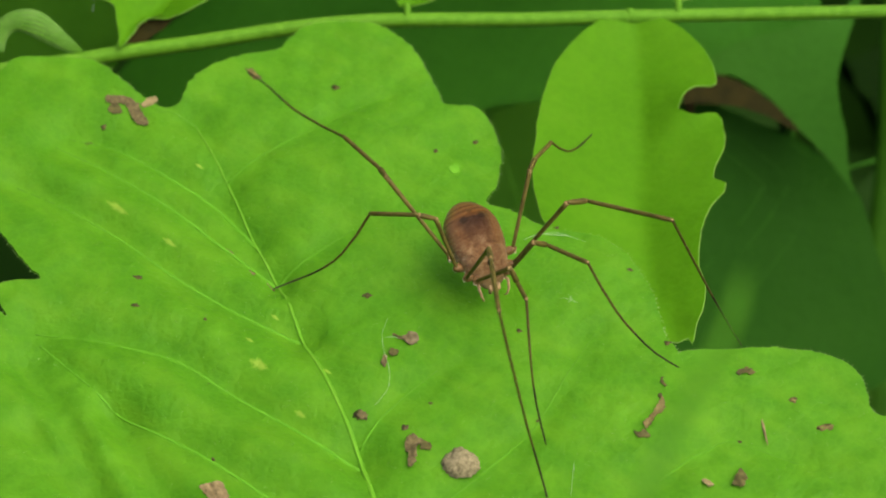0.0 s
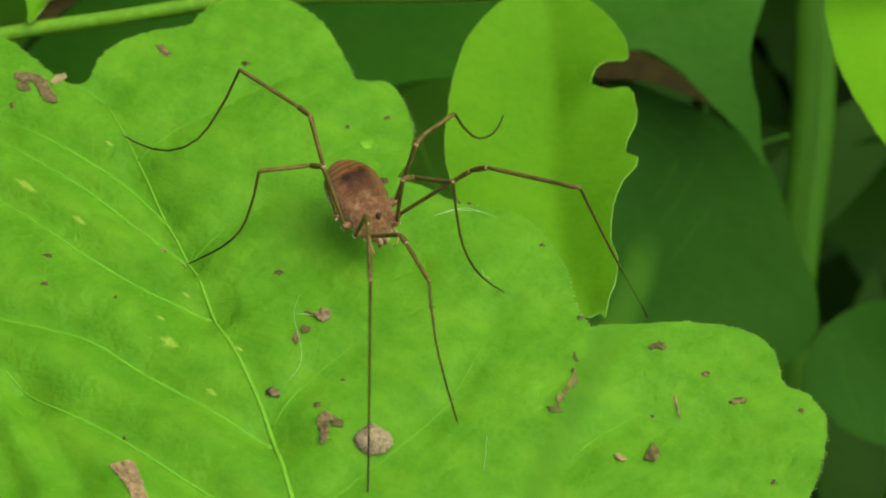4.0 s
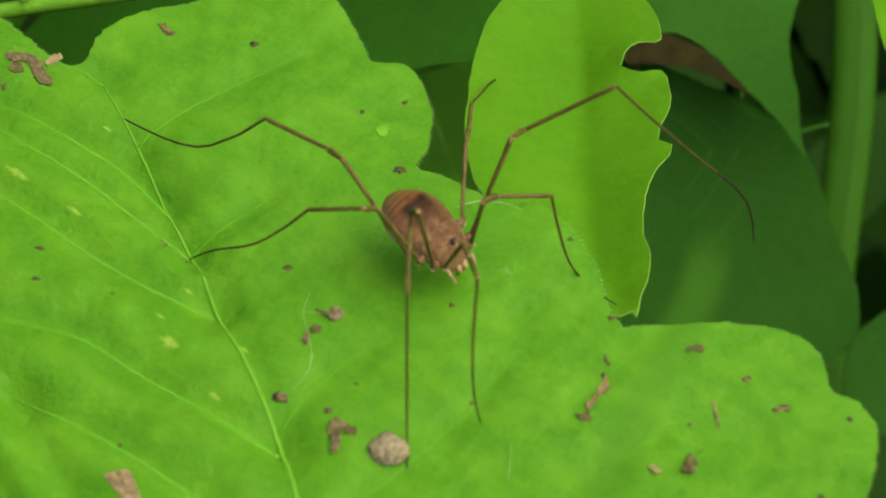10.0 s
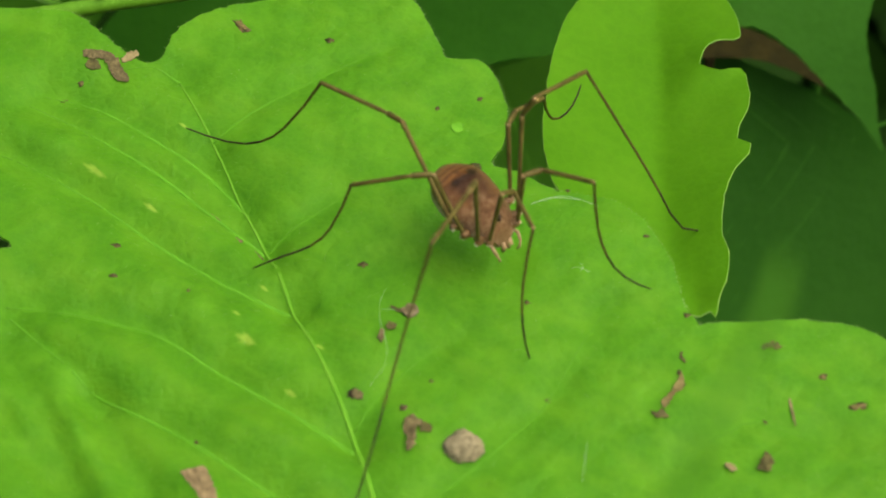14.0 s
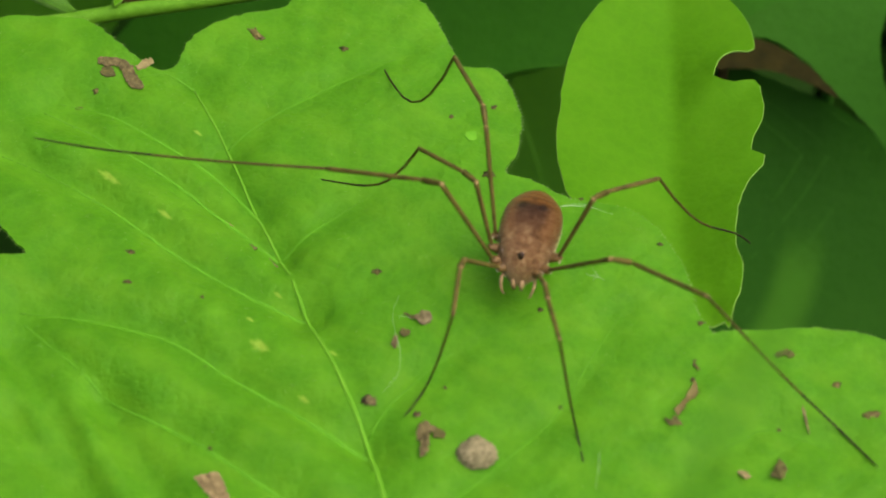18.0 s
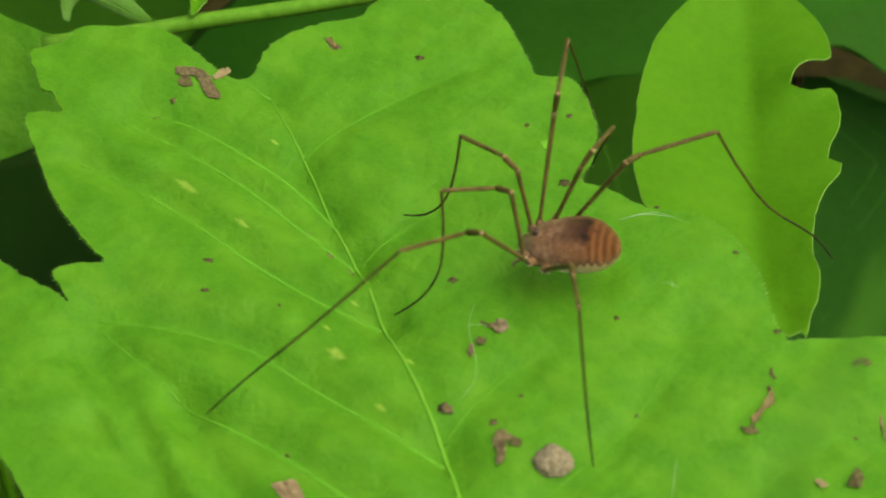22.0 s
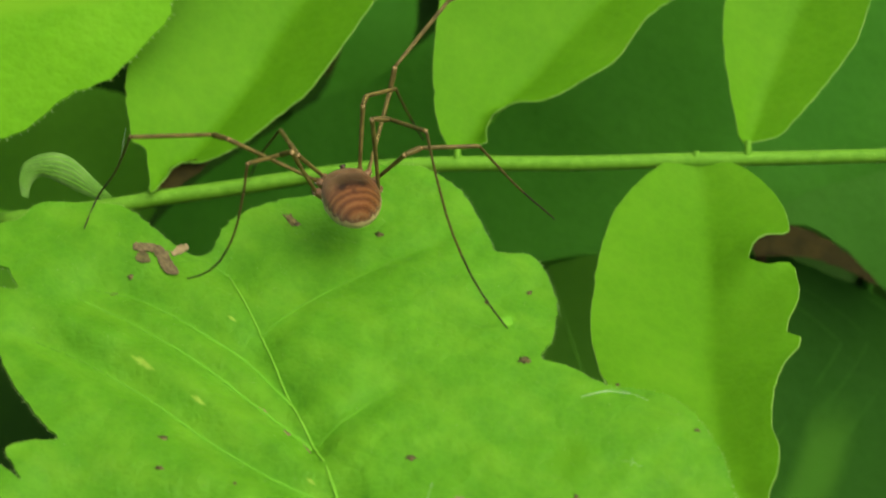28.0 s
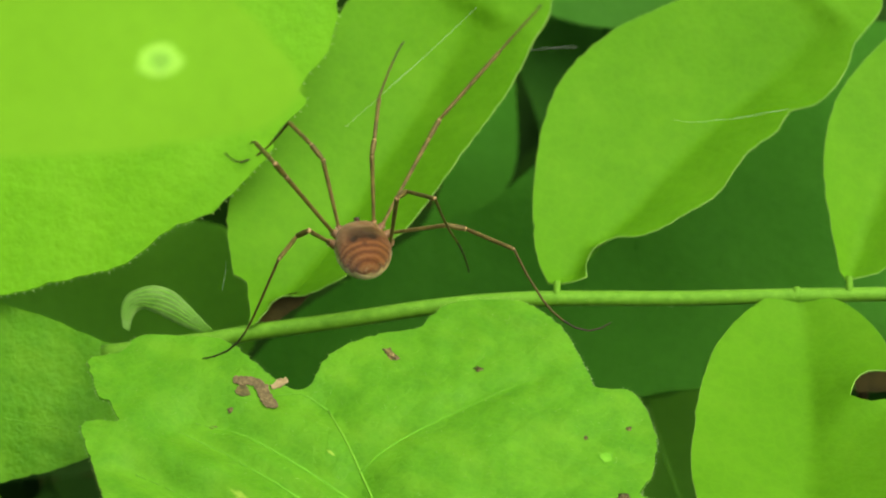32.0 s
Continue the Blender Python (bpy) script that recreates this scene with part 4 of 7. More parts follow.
    col = mixcol(t, math_node("MULTIPLY", math_node("MULTIPLY", band(zz, 0.48, 0.33), hind), 0.92), col, (0.699, 0.548, 0.217))
    # paler, mottled face
    face = math_node("MULTIPLY", band(jx, 2.2, 3.2), band(z, 0.9, 0.2))
    col = mixcol(t, math_node("MULTIPLY", face, 0.6), col, (0.340, 0.199, 0.076))
    t.links.new(col, b.inputs["Base Color"])
    b.inputs["Roughness"].default_value = 0.28
    b.inputs["Specular IOR Level"].default_value = 0.42
    bump(t, b, noise_tex(t, v, 3.6, 6.0, 0.75), 1.0, 0.0009)
    return m


def leg_material(name, dark, light):
    """Leg brown with small dark streaks; colour varies along the piece."""
    m, t, b = nodes_of(name)
    v = coords(t, 1000.0)
    st = t.nodes.new("ShaderNodeMapping")
    st.inputs["Scale"].default_value = (0.8, 5, 5)
    t.links.new(v, st.inputs[0])
    t.links.new(ramp(t, noise_tex(t, st.outputs[0], 1.2, 5.0, 0.7), [(0.35, dark), (0.65, light)]), b.inputs["Base Color"])
    b.inputs["Roughness"].default_value = 0.5
    b.inputs["Specular IOR Level"].default_value = 0.15
    bump(t, b, noise_tex(t, v, 9.0, 4.0), 0.5, 0.00004)
    return m


BODY = body_material()
FEMUR = leg_material("femur_brown", (0.034, 0.027, 0.004), (0.160, 0.128, 0.030))
TIBIA = leg_material("tibia_brown", (0.032, 0.026, 0.004), (0.138, 0.110, 0.025))
SHANK = leg_material("shank_brown", (0.028, 0.022, 0.004), (0.080, 0.063, 0.014))
TARSUS = leg_material("tarsus_dark", (0.012, 0.010, 0.005), (0.030, 0.022, 0.009))
COXA = plain_material("coxa_tan", (0.050, 0.024, 0.006), (0.24, 0.135, 0.042), 6.0, 0.4, 0.00008, 0.35)
PALP = plain_material("palp_cream", (0.17, 0.095, 0.038), (0.42, 0.28, 0.135), 2.0, 0.5, 0.00005)
EYE = plain_material("eye_black", (0.006, 0.005, 0.005), (0.012, 0.010, 0.009), 2.0, 0.15, 0.00001, 0.5)
TUBER = plain_material("eye_mound_brown", (0.02, 0.01, 0.006), (0.06, 0.03, 0.015), 2.0, 0.4, 0.00003)
RINGS = plain_material("joint_pale", (0.16, 0.10, 0.032), (0.34, 0.235, 0.085), 2.0, 0.5, 0.00002)


def loft(name, stations, ring=28):
    """A closed body of rounded cross sections: rows of x, half width, top, bottom, squareness (mm)."""
    verts, faces = [], []
    n = len(stations)
    for x, w, top, bot, sq in stations:
        c, h = (top + bot) / 2, (top - bot) / 2
        for k in range(ring):
            a = 2 * math.pi * k / ring
            ca, sa = math.cos(a), math.sin(a)
            e = 2 / sq
            verts.append(Vector((x, w * math.copysign(abs(ca) ** e, ca), c + h * math.copysign(abs(sa) ** e, sa))) * MM)
    for i in range(n - 1):
        for k in range(ring):
            a, b = i * ring + k, i * ring + (k + 1) % ring
            faces.append((a, a + ring, b + ring, b))
    faces.append(tuple(range(ring)))
    faces.append(tuple(reversed(range((n - 1) * ring, n * ring))))
    return mesh_from(name, verts, faces)


def smooth_stations(keys, count):
    """Cross sections at even steps through the given ones."""
    fine = spline(np.array(keys), 0.05)
    t = np.r_[0, np.cumsum(np.linalg.norm(np.diff(fine, axis=0), axis=1))]
    s = np.linspace(0, 1, count)
    return np.stack([np.interp(s * t[-1], t, fine[:, i]) for i in range(fine.shape[1])], -1)


def segment(name, length, r):
    """A leg piece along +x: r is rows of (share of the length, radius)."""
    s = np.linspace(0, 1, 15)
    rad = np.interp(s, [a for a, _ in r], [b for _, b in r])
    return tube_mesh(name, [(u * length, 0, 0) for u in s], rad, 8)


LEG_NAMES = ("femur", "patella", "tibia", "metatarsus", "metatarsus", "tarsus", "tarsus", "tarsus", "tarsus", "tarsus", "tarsus_tip")


def piece_lengths(lengths):
    """The shank and the tarsus bend along their length: each is halved into short stiff pieces."""
    return list(lengths[:3]) + [ln / 2 for ln in lengths[3:] for _ in (0, 1)]


def piece_ways(d):
    """Directions of the eleven pieces from those of the seven main ones."""
    fine = list(d[:4]) + [d[3].lerp(d[4], 0.3).normalized()]
    for k in (4, 5, 6):
        fine.append(d[k].lerp(d[k - 1], 0.28).normalized())
        fine.append(d[k].lerp(d[min(k + 1, 6)], 0.28).normalized())
    return fine


def make_leg(owner, hip, lengths, thick):
    """One leg: coxa and trochanter fixed to the body, eleven pieces that move."""
    hx, hy, hz = hip
    coxa = tube_mesh("leg", [(hx * 0.75, hy * 0.4, hz - 0.6), (hx * 0.9, hy * 0.75, hz - 0.4), (hx, hy * 0.97, hz - 0.02), (hx * 1.02, hy * 1.06, hz + 0.1), (hx * 1.03, hy * 1.1, hz + 0.16)], [0.5, 0.42, 0.32, 0.22, 0.10], 12)
    leg = part("leg", coxa, COXA, owner, "thin brown jointed leg with a dark tip")
    k = thick
    shapes = [
        (FEMUR, [(0, 0.17 * k), (0.06, 0.13 * k), (0.3, 0.14 * k), (0.9, 0.165 * k), (1, 0.19 * k)]),
        (TIBIA, [(0, 0.15 * k), (0.3, 0.20 * k), (0.85, 0.21 * k), (1, 0.16 * k)]),
        (TIBIA, [(0, 0.13 * k), (0.15, 0.155 * k), (0.85, 0.155 * k), (0.97, 0.17 * k), (1, 0.13 * k)]),
        (SHANK, [(0, 0.12 * k), (0.1, 0.10 * k), (1, 0.092 * k)]),
        (SHANK, [(0, 0.092 * k), (1, 0.085 * k)]),
        (SHANK, [(0, 0.085 * k), (1, 0.08 * k)]),
        (SHANK, [(0, 0.08 * k), (1, 0.076 * k)]),
        (TARSUS, [(0, 0.076 * k), (1, 0.072 * k)]),
        (TARSUS, [(0, 0.072 * k), (1, 0.068 * k)]),
        (TARSUS, [(0, 0.068 * k), (1, 0.062 * k)]),
        (TARSUS, [(0, 0.062 * k), (0.8, 0.05 * k), (1, 0.02)]),
    ]
    made = []
    knob = tube_mesh("trochanter", [(hx, hy * 1.0, hz - 0.3), (hx, hy * 1.05, hz - 0.1), (hx, hy * 1.08, hz + 0.14), (hx, hy * 1.08, hz + 0.32)], [0.1, 0.155, 0.155, 0.09], 10)
    part("trochanter", knob, COXA, leg, "mottled brown knob at the leg base")
    for name, ln, (mat, r) in zip(LEG_NAMES, piece_lengths(lengths), shapes):
        me = segment(name, ln, r)
        me.materials.append(mat)
        if name in ("femur", "patella", "tibia"):
            me.materials.append(RINGS)
            for p in me.polygons:
                u = p.center.x / (ln * MM)
                if u > 0.97 and name != "patella" or name == "patella" and u > 0.9:
                    p.material_index = 1
        made.append(part(name, me, None, leg))
    return made


beast = tagged(new("harvestman"), "brown harvestman with seven long thin legs and a dark saddle", "harvestman")
AB = smooth_stations([(-3.55, 0.1, -0.1, -0.4, 2), (-3.38, 0.7, 0.42, -0.85, 2), (-2.9, 1.3, 0.95, -1.25, 2.1), (-2.1, 1.9, 1.47, -1.55, 2.1), (-1.1, 2.15, 1.8, -1.7, 2.1), (0.0, 2.15, 1.75, -1.65, 2.1), (1.0, 2.0, 1.5, -1.5, 2.1), (1.8, 1.5, 1.0, -1.2, 2)], 70)
part("abdomen", loft("abdomen", AB, 40), BODY, beast, "rusty brown banded abdomen with a cream lower edge")
CT = smooth_stations([(0.5, 1.5, 1.2, -1.3, 2.1), (1.2, 1.85, 1.42, -1.35, 2.2), (1.9, 1.78, 1.26, -1.3, 2.3), (2.5, 1.5, 0.98, -1.25, 2.3), (3.05, 1.15, 0.55, -1.2, 2.2), (3.5, 0.75, 0.08, -1.1, 2.1), (3.8, 0.25, -0.4, -0.85, 2)], 34)
part("cephalothorax", loft("cephalothorax", CT, 36), BODY, beast, "mottled brown front body")
tub = part("eye_tubercle", loft("eye_tubercle", smooth_stations([(2.17, 0.04, 1.25, 0.9, 2), (2.25, 0.16, 1.36, 0.8, 2.2), (2.4, 0.2, 1.4, 0.7, 2.4), (2.55, 0.16, 1.3, 0.6, 2.2), (2.65, 0.04, 1.05, 0.7, 2)], 16), 20), TUBER, beast, "small dark eye mound")
for s in (-1, 1):
    bm = bmesh.new()
    bmesh.ops.create_uvsphere(bm, u_segments=14, v_segments=10, radius=0.085 * MM)
    bmesh.ops.translate(bm, verts=bm.verts, vec=Vector((2.43, 0.17 * s, 1.26)) * MM)
    me = bpy.data.meshes.new("eye")
    bm.to_mesh(me)
    bm.free()
    me.polygons.foreach_set("use_smooth", [True] * len(me.polygons))
    part("eye", me, EYE, tub, "glossy black eye")
for s in (-1, 1):
    part("chelicera", tube_mesh("chelicera", [(3.0, 0.3 * s, -0.35), (3.55, 0.3 * s, -0.4), (3.85, 0.3 * s, -0.7), (3.8, 0.26 * s, -1.15), (3.65, 0.2 * s, -1.5)], [0.18, 0.23, 0.21, 0.16, 0.06], 10), PALP, beast, "pale jaw")
    part("pedipalp", tube_mesh("pedipalp", [(2.6, 0.8 * s, -0.8), (3.1, 1.1 * s, -0.45), (3.6, 1.2 * s, -0.45), (4.05, 1.12 * s, -0.85), (4.25, 0.98 * s, -1.3), (4.15, 0.85 * s, -1.6)], [0.13, 0.12, 0.12, 0.10, 0.08, 0.05], 9), PALP, beast, "short pale feeler beside the jaws")
# rows of cream bumps above the leg bases, on the skin of the body
def skin(rows, x, z):
    """Half width of a lofted body at x and z (mm), 0 outside it."""
    w, top, bot, sq = (np.interp(x, rows[:, 0], rows[:, k], left=0, right=0) for k in (1, 2, 3, 4))
    h = (top - bot) / 2
    if h <= 0 or abs(z - (top + bot) / 2) >= h:
        return 0.0
    return w * (1 - (abs(z - (top + bot) / 2) / h) ** sq) ** (1 / sq)


CREAM = plain_material("bump_cream", (0.42, 0.30, 0.15), (0.80, 0.70, 0.48), 4.0, 0.3, 0.00002, 0.5)
bm = bmesh.new()
rng = random.Random(3)
for s in (-1, 1):
    for row in range(2):
        for i in range(13):
            x = 3.3 - 4.4 * (i + 0.5 * row) / 12
            z = -0.40 + 0.34 * row - 0.06 * abs(x - 1) + rng.uniform(-0.08, 0.08)
            y = max(skin(AB, x, z), skin(CT, x, z))
            r = rng.uniform(0.05, 0.09) * (1 if row == 0 else 0.7)
            bmesh.ops.create_icosphere(bm, subdivisions=1, radius=r * MM, matrix=Matrix.Translation(Vector((x, s * y, z)) * MM) @ Matrix.Diagonal((1.5, 1, 0.8, 1)))
for hip, _, _ in LEG_PLAN.values():
    for i in range(7):
        a, r = rng.uniform(-1.2, 1.2), rng.uniform(0.035, 0.07)
        at = Vector((hip[0] + 0.27 * math.sin(a), hip[1] * 1.02 + math.copysign(0.2 * math.cos(a), hip[1]), hip[2] + rng.uniform(-0.25, 0.12)))
        bmesh.ops.create_icosphere(bm, subdivisions=1, radius=r * MM, matrix=Matrix.Translation(at * MM) @ Matrix.Diagonal((1.4, 1, 0.8, 1)))
me = bpy.data.meshes.new("flank_bumps")
bm.to_mesh(me)
bm.free()
tagged(part("flank_bumps", me, CREAM, beast, "cream bumps along the flank"), kind="stuff")
LEG_SET = {}
for key, (hip, lengths, thick) in LEG_PLAN.items():
    LEG_SET[key] = make_leg(beast, hip, lengths, thick)


# ---- crumbs, flakes and specks on the lobed leaf ----
HUSK = plain_material("husk_brown", (0.050, 0.039, 0.011), (0.167, 0.135, 0.050), 2.6, 0.8, 0.0002)
DARKBIT = plain_material("dark_scrap", (0.031, 0.030, 0.005), (0.113, 0.100, 0.022), 2.2, 0.75, 0.0001)
STRAW = plain_material("straw_pale", (0.147, 0.118, 0.043), (0.267, 0.215, 0.090), 1.5, 0.7, 0.0001, 0.2)
CLOD = plain_material("soil_crumb_grey", (0.135, 0.115, 0.055), (0.40, 0.34, 0.19), 3.2, 0.95, 0.0006, 0.1)
PINK = plain_material("dry_patch_pink", (0.075, 0.055, 0.022), (0.30, 0.225, 0.105), 1.6, 0.85, 0.0002, 0.15)
RED = plain_material("husk_red", (0.066, 0.053, 0.011), (0.184, 0.148, 0.040), 1.8, 0.7, 0.0001)
MAUVE = plain_material("husk_mauve", (0.071, 0.050, 0.018), (0.182, 0.151, 0.067), 1.8, 0.6, 0.0001)
SCAR = plain_material("leaf_scar", (0.085, 0.285, 0.008), (0.125, 0.335, 0.020), 1.5, 0.6, 0.00005, 0.12)
SILK = plain_material("silk_white", (0.45, 0.54, 0.36), (0.68, 0.74, 0.58), 1.0, 0.4, 0.00001)
BITS = [0]


def bit(name, label, x, y, length, width, turn, material, high):
    """A crumb or flake with an uneven outline, lying on the lobed leaf (mm, degrees)."""
    BITS[0] += 1
    seed = BITS[0] * 3.7
    rough = 0.45 if name == "soil_crumb" else 1.3
    if name != "soil_crumb":
        length, width, high = length * 0.88, width * 0.80, high * 0.36
    bm = bmesh.new()
    bmesh.ops.create_icosphere(bm, subdivisions=3, radius=1.0)
    for v in bm.verts:
        n = v.co.normalized()
        r = 0.92 + rough * (0.5 * noise.noise(n * 1.3 + Vector((seed, 0, 0))) + 0.75 * noise.noise(n * 2.9 + Vector((0, seed, 0))) + 0.45 * noise.noise(n * 6.0 + Vector((0, 0, seed))))
        v.co = Vector((n.x * length / 2 * r, n.y * width / 2 * r, (n.z * (high / 2) * r if n.z > 0 else n.z * high * 0.25) + high * 0.18)) * MM
    me = bpy.data.meshes.new(name)
    bm.to_mesh(me)
    bm.free()
    me.polygons.foreach_set("use_smooth", [True] * len(me.polygons))
    ob = part(name, me, material)
    z = float(main_height(np.array([[x, y]]))[0])
    ob.matrix_world = pose(x * MM, y * MM, z * MM, 0, 0, turn)
    return tagged(ob, label, {"soil_crumb": "soil crumb", "dry_flake": "plant debris"}.get(name, "speck"), {"soil_crumb": "", "dry_flake": "dry flakes on the lobed leaf"}.get(name, "specks on the lobed leaf"))


def silk(label, path, radius):
    """A strand of spider silk through points in mm."""
    way = spline(path, 0.4)
    if way[:, 2].max() < 0.6:
        way[:, 2] = np.maximum(way[:, 2], main_height(way[:, :2]) + 0.25)
    ob = part("silk_thread", tube_mesh("silk_thread", way, [radius * 0.4, radius * 0.7, radius * 0.4], 5), SILK)
    return tagged(ob, label, "spider silk", "silk threads")


def scrap(label, outline, material, lift, curl, group="dry flakes on the lobed leaf"):
    """A thin dry scrap with an uneven outline (mm), curled up a little from the lobed leaf."""
    BITS[0] += 1
    seed = BITS[0] * 1.3
    out = np.array(outline)
    c = out.mean(0)
    me, _ = blade_mesh("dry_flake", out - c, lambda q: main_height(q + c) + 0.06 + 0.4 * lift + curl * (0.25 + 0.7 * wobble(q, 0.6, seed)) + 0.35 * curl * wobble(q, 0.22, seed + 4), 0.13, 0.12, 0.07, 0.05, BITS[0])
    ob = part("dry_flake", me, material)
    ob.matrix_world = pose(c[0] * MM, c[1] * MM, 0)
    return tagged(ob, label, "plant debris", group)


def soil_crumb(x, y):
    """A rounded crumb of soil, ribbed and pitted, drawn out to a blunt point on one side (mm)."""
    bm = bmesh.new()
    bmesh.ops.create_icosphere(bm, subdivisions=5, radius=1.0)
    for v in bm.verts:
        n = v.co.normalized()
        a = math.atan2(n.y, n.x)
        flat = math.hypot(n.x, n.y)
        r = 1 + 0.2 * flat * math.exp(-((a - 1.6) / 0.35) ** 2) + 0.10 * noise.noise(n * 2.1 + Vector((3, 1, 0)))
        r += 0.035 * math.sin(a * 17 + 2.5 * noise.noise(n * 3)) * flat + 0.07 * noise.noise(n * 6.5) + 0.05 * noise.noise(n * 15)
        v.co = Vector((n.x * 1.38 * r, n.y * 1.12 * r * (1.12 if n.y > 0 else 0.95), (n.z * 0.85 if n.z > 0 else n.z * 0.2) * r + 0.1)) * MM
    me = bpy.data.meshes.new("soil_crumb")
    bm.to_mesh(me)
    bm.free()
    me.polygons.foreach_set("use_smooth", [True] * len(me.polygons))
    ob = part("soil_crumb", me, CLOD)
    ob.matrix_world = pose(x * MM, y * MM, float(main_height(np.array([[x, y]]))[0]) * MM)
    return tagged(ob, "pale grey brown ribbed crumb of soil on the leaf", "soil crumb")


soil_crumb(1.4, -17.4)
scrap("dull brown dry flake with a bent arm, near the notch", [(-27.8, 19.9), (-27.1, 20.1), (-26.0, 19.9), (-25.3, 19.5), (-24.7, 18.6), (-24.1, 17.5), (-24.1, 16.9), (-24.9, 17.1), (-25.4, 17.8), (-25.8, 18.7), (-26.2, 19.2), (-26.8, 19.2), (-27.5, 19.3)], HUSK, 0.12, 0.2)
scrap("dark brown edge of a dry flake on the leaf", [(-27.4, 19.0), (-26.7, 19.2), (-26.3, 18.4), (-26.9, 18.2), (-27.4, 18.4)], DARKBIT, 0.05, 0.08)
scrap("pale straw coloured dry scrap at the leaf notch", [(-24.8, 19.2), (-24.3, 19.8), (-23.7, 20.1), (-23.5, 19.7), (-23.9, 19.3), (-24.6, 19.0)], STRAW, 0.1, 0.12)
scrap("reddish brown oval husk on the leaf", [(-2.9, -5.4), (-2.5, -5.0), (-1.9, -5.1), (-1.7, -5.5), (-1.9, -6.0), (-2.5, -6.2), (-2.9, -5.8)], MAUVE, 0.2, 0.25)
scrap("thin dark brown tail of a husk on the leaf", [(-3.7, -5.2), (-3.2, -5.3), (-2.8, -5.6), (-3.1, -5.7), (-3.5, -5.4)], DARKBIT, 0.08, 0.06)
scrap("dark brown scrap tangled in silk on the leaf", [(-4.0, -7.0), (-3.7, -6.7), (-3.2, -6.8), (-3.3, -7.2), (-3.7, -7.5), (-4.0, -7.4)], DARKBIT, 0.15, 0.2)
scrap("brown scrap tangled in silk on the leaf", [(-4.5, -7.9), (-4.3, -7.4), (-4.1, -7.5), (-4.1, -8.1), (-4.2, -8.5), (-4.5, -8.3)], HUSK, 0.12, 0.15)
scrap("grey brown husk curled to a narrow tail on the leaf", [(-2.6, -15.6), (-2.4, -14.9), (-2.0, -14.7), (-1.7, -15.0), (-1.2, -15.3), (-1.5, -15.6), (-1.8, -15.9), (-1.8, -16.5), (-1.9, -17.2), (-2.1, -17.8), (-2.4, -17.5), (-2.4, -16.7), (-2.6, -16.1)], HUSK, 0.2, 0.35)
scrap("small brown knob beside a curled husk", [(-1.5, -15.5), (-1.1, -15.3), (-0.7, -15.7), (-0.9, -16.1), (-1.5, -16.1)], DARKBIT, 0.15, 0.2)
scrap("pinkish brown dry patch beside the midrib", [(-17.5, -19.2), (-16.5, -18.7), (-16.0, -18.6), (-15.4, -19.9), (-14.9, -21.4), (-14.1, -24.2), (-15.0, -24.4), (-15.8, -22.2), (-16.5, -20.8), (-17.1, -19.9)], PINK, 0.05, 0.1)
scrap("reddish brown long husk on the leaf", [(16.4, -11.0), (16.6, -11.9), (16.5, -12.4), (15.9, -12.9), (15.5, -13.5), (15.1, -14.0), (14.9, -13.6), (15.3, -13.0), (15.8, -12.4), (16.1, -11.9)], RED, 0.12, 0.18)
scrap("dark brown foot of a husk on the leaf", [(14.2, -14.2), (14.6, -14.4), (14.9, -14.2), (15.4, -14.7), (14.8, -14.9), (14.4, -14.8)], DARKBIT, 0.1, 0.12)
scrap("dark speck with pale fluff on the leaf", [(16.5, -9.1), (16.6, -9.4), (16.9, -10.0), (16.7, -10.1), (16.4, -9.6)], DARKBIT, 0.1, 0.12)
scrap("dark brown three-cornered scrap on the leaf lobe", [(22.2, -8.6), (22.6, -8.5), (22.9, -8.1), (23.2, -8.3), (23.6, -8.6), (23.3, -8.9), (22.7, -8.8), (22.3, -9.0)], DARKBIT, 0.12, 0.15)
scrap("dark brown seed husk on the leaf lobe", [(21.1, -19.0), (21.4, -18.2), (21.8, -17.5), (22.1, -17.8), (22.2, -18.5), (21.9, -19.2), (21.4, -19.1)], DARKBIT, 0.3, 0.35)
scrap("pale yellow crumb on the leaf lobe", [(18.9, -18.6), (19.3, -18.5), (19.7, -19.0), (19.4, -19.2), (19.0, -18.9)], STRAW, 0.2, 0.2)
bit("dry_flake", "grey brown scrap on the leaf", -6.0, -12.6, 1.04, 0.90, 0, HUSK, 0.40)
bit("leaf_speck", "small brown speck on the leaf", -2.7, -14.0, 0.52, 0.51, 0, HUSK, 0.30)
bit("leaf_speck", "dark speck with pale fluff on the leaf", 16.3, -11.0, 0.35, 0.56, 0, DARKBIT, 0.30)
bit("leaf_speck", "small brown ring stain on the leaf lobe", 26.2, -11.1, 0.61, 0.51, 0, RED, 0.08)
bit("dry_flake", "thin pale straw lying on the leaf lobe", 23.8, -13.4, 0.22, 3.48, 5, STRAW, 0.20)
bit("leaf_speck", "flat brown stain on the leaf lobe", 28.4, -13.6, 1.31, 0.67, 10, RED, 0.08)
bit("dry_flake", "brown scrap on the top lobe of the leaf", -15.8, 22.8, 0.70, 1.69, 37, RED, 0.30)
bit("dry_flake", "brown scrap on the top lobe of the leaf", -15.3, 22.3, 0.57, 0.42, 0, HUSK, 0.30)
bit("leaf_speck", "tiny dark speck on the leaf", -23.7, 0.6, 0.87, 0.45, 0, DARKBIT, 0.15)
bit("leaf_speck", "tiny dark speck on the leaf", -23.5, -2.4, 0.61, 0.39, 0, DARKBIT, 0.15)
bit("leaf_speck", "tiny dark speck on the leaf", -16.6, -16.2, 0.48, 0.45, 0, DARKBIT, 0.15)
bit("leaf_speck", "tiny dark speck on the leaf", -0.5, 14.0, 0.35, 0.45, 0, DARKBIT, 0.15)
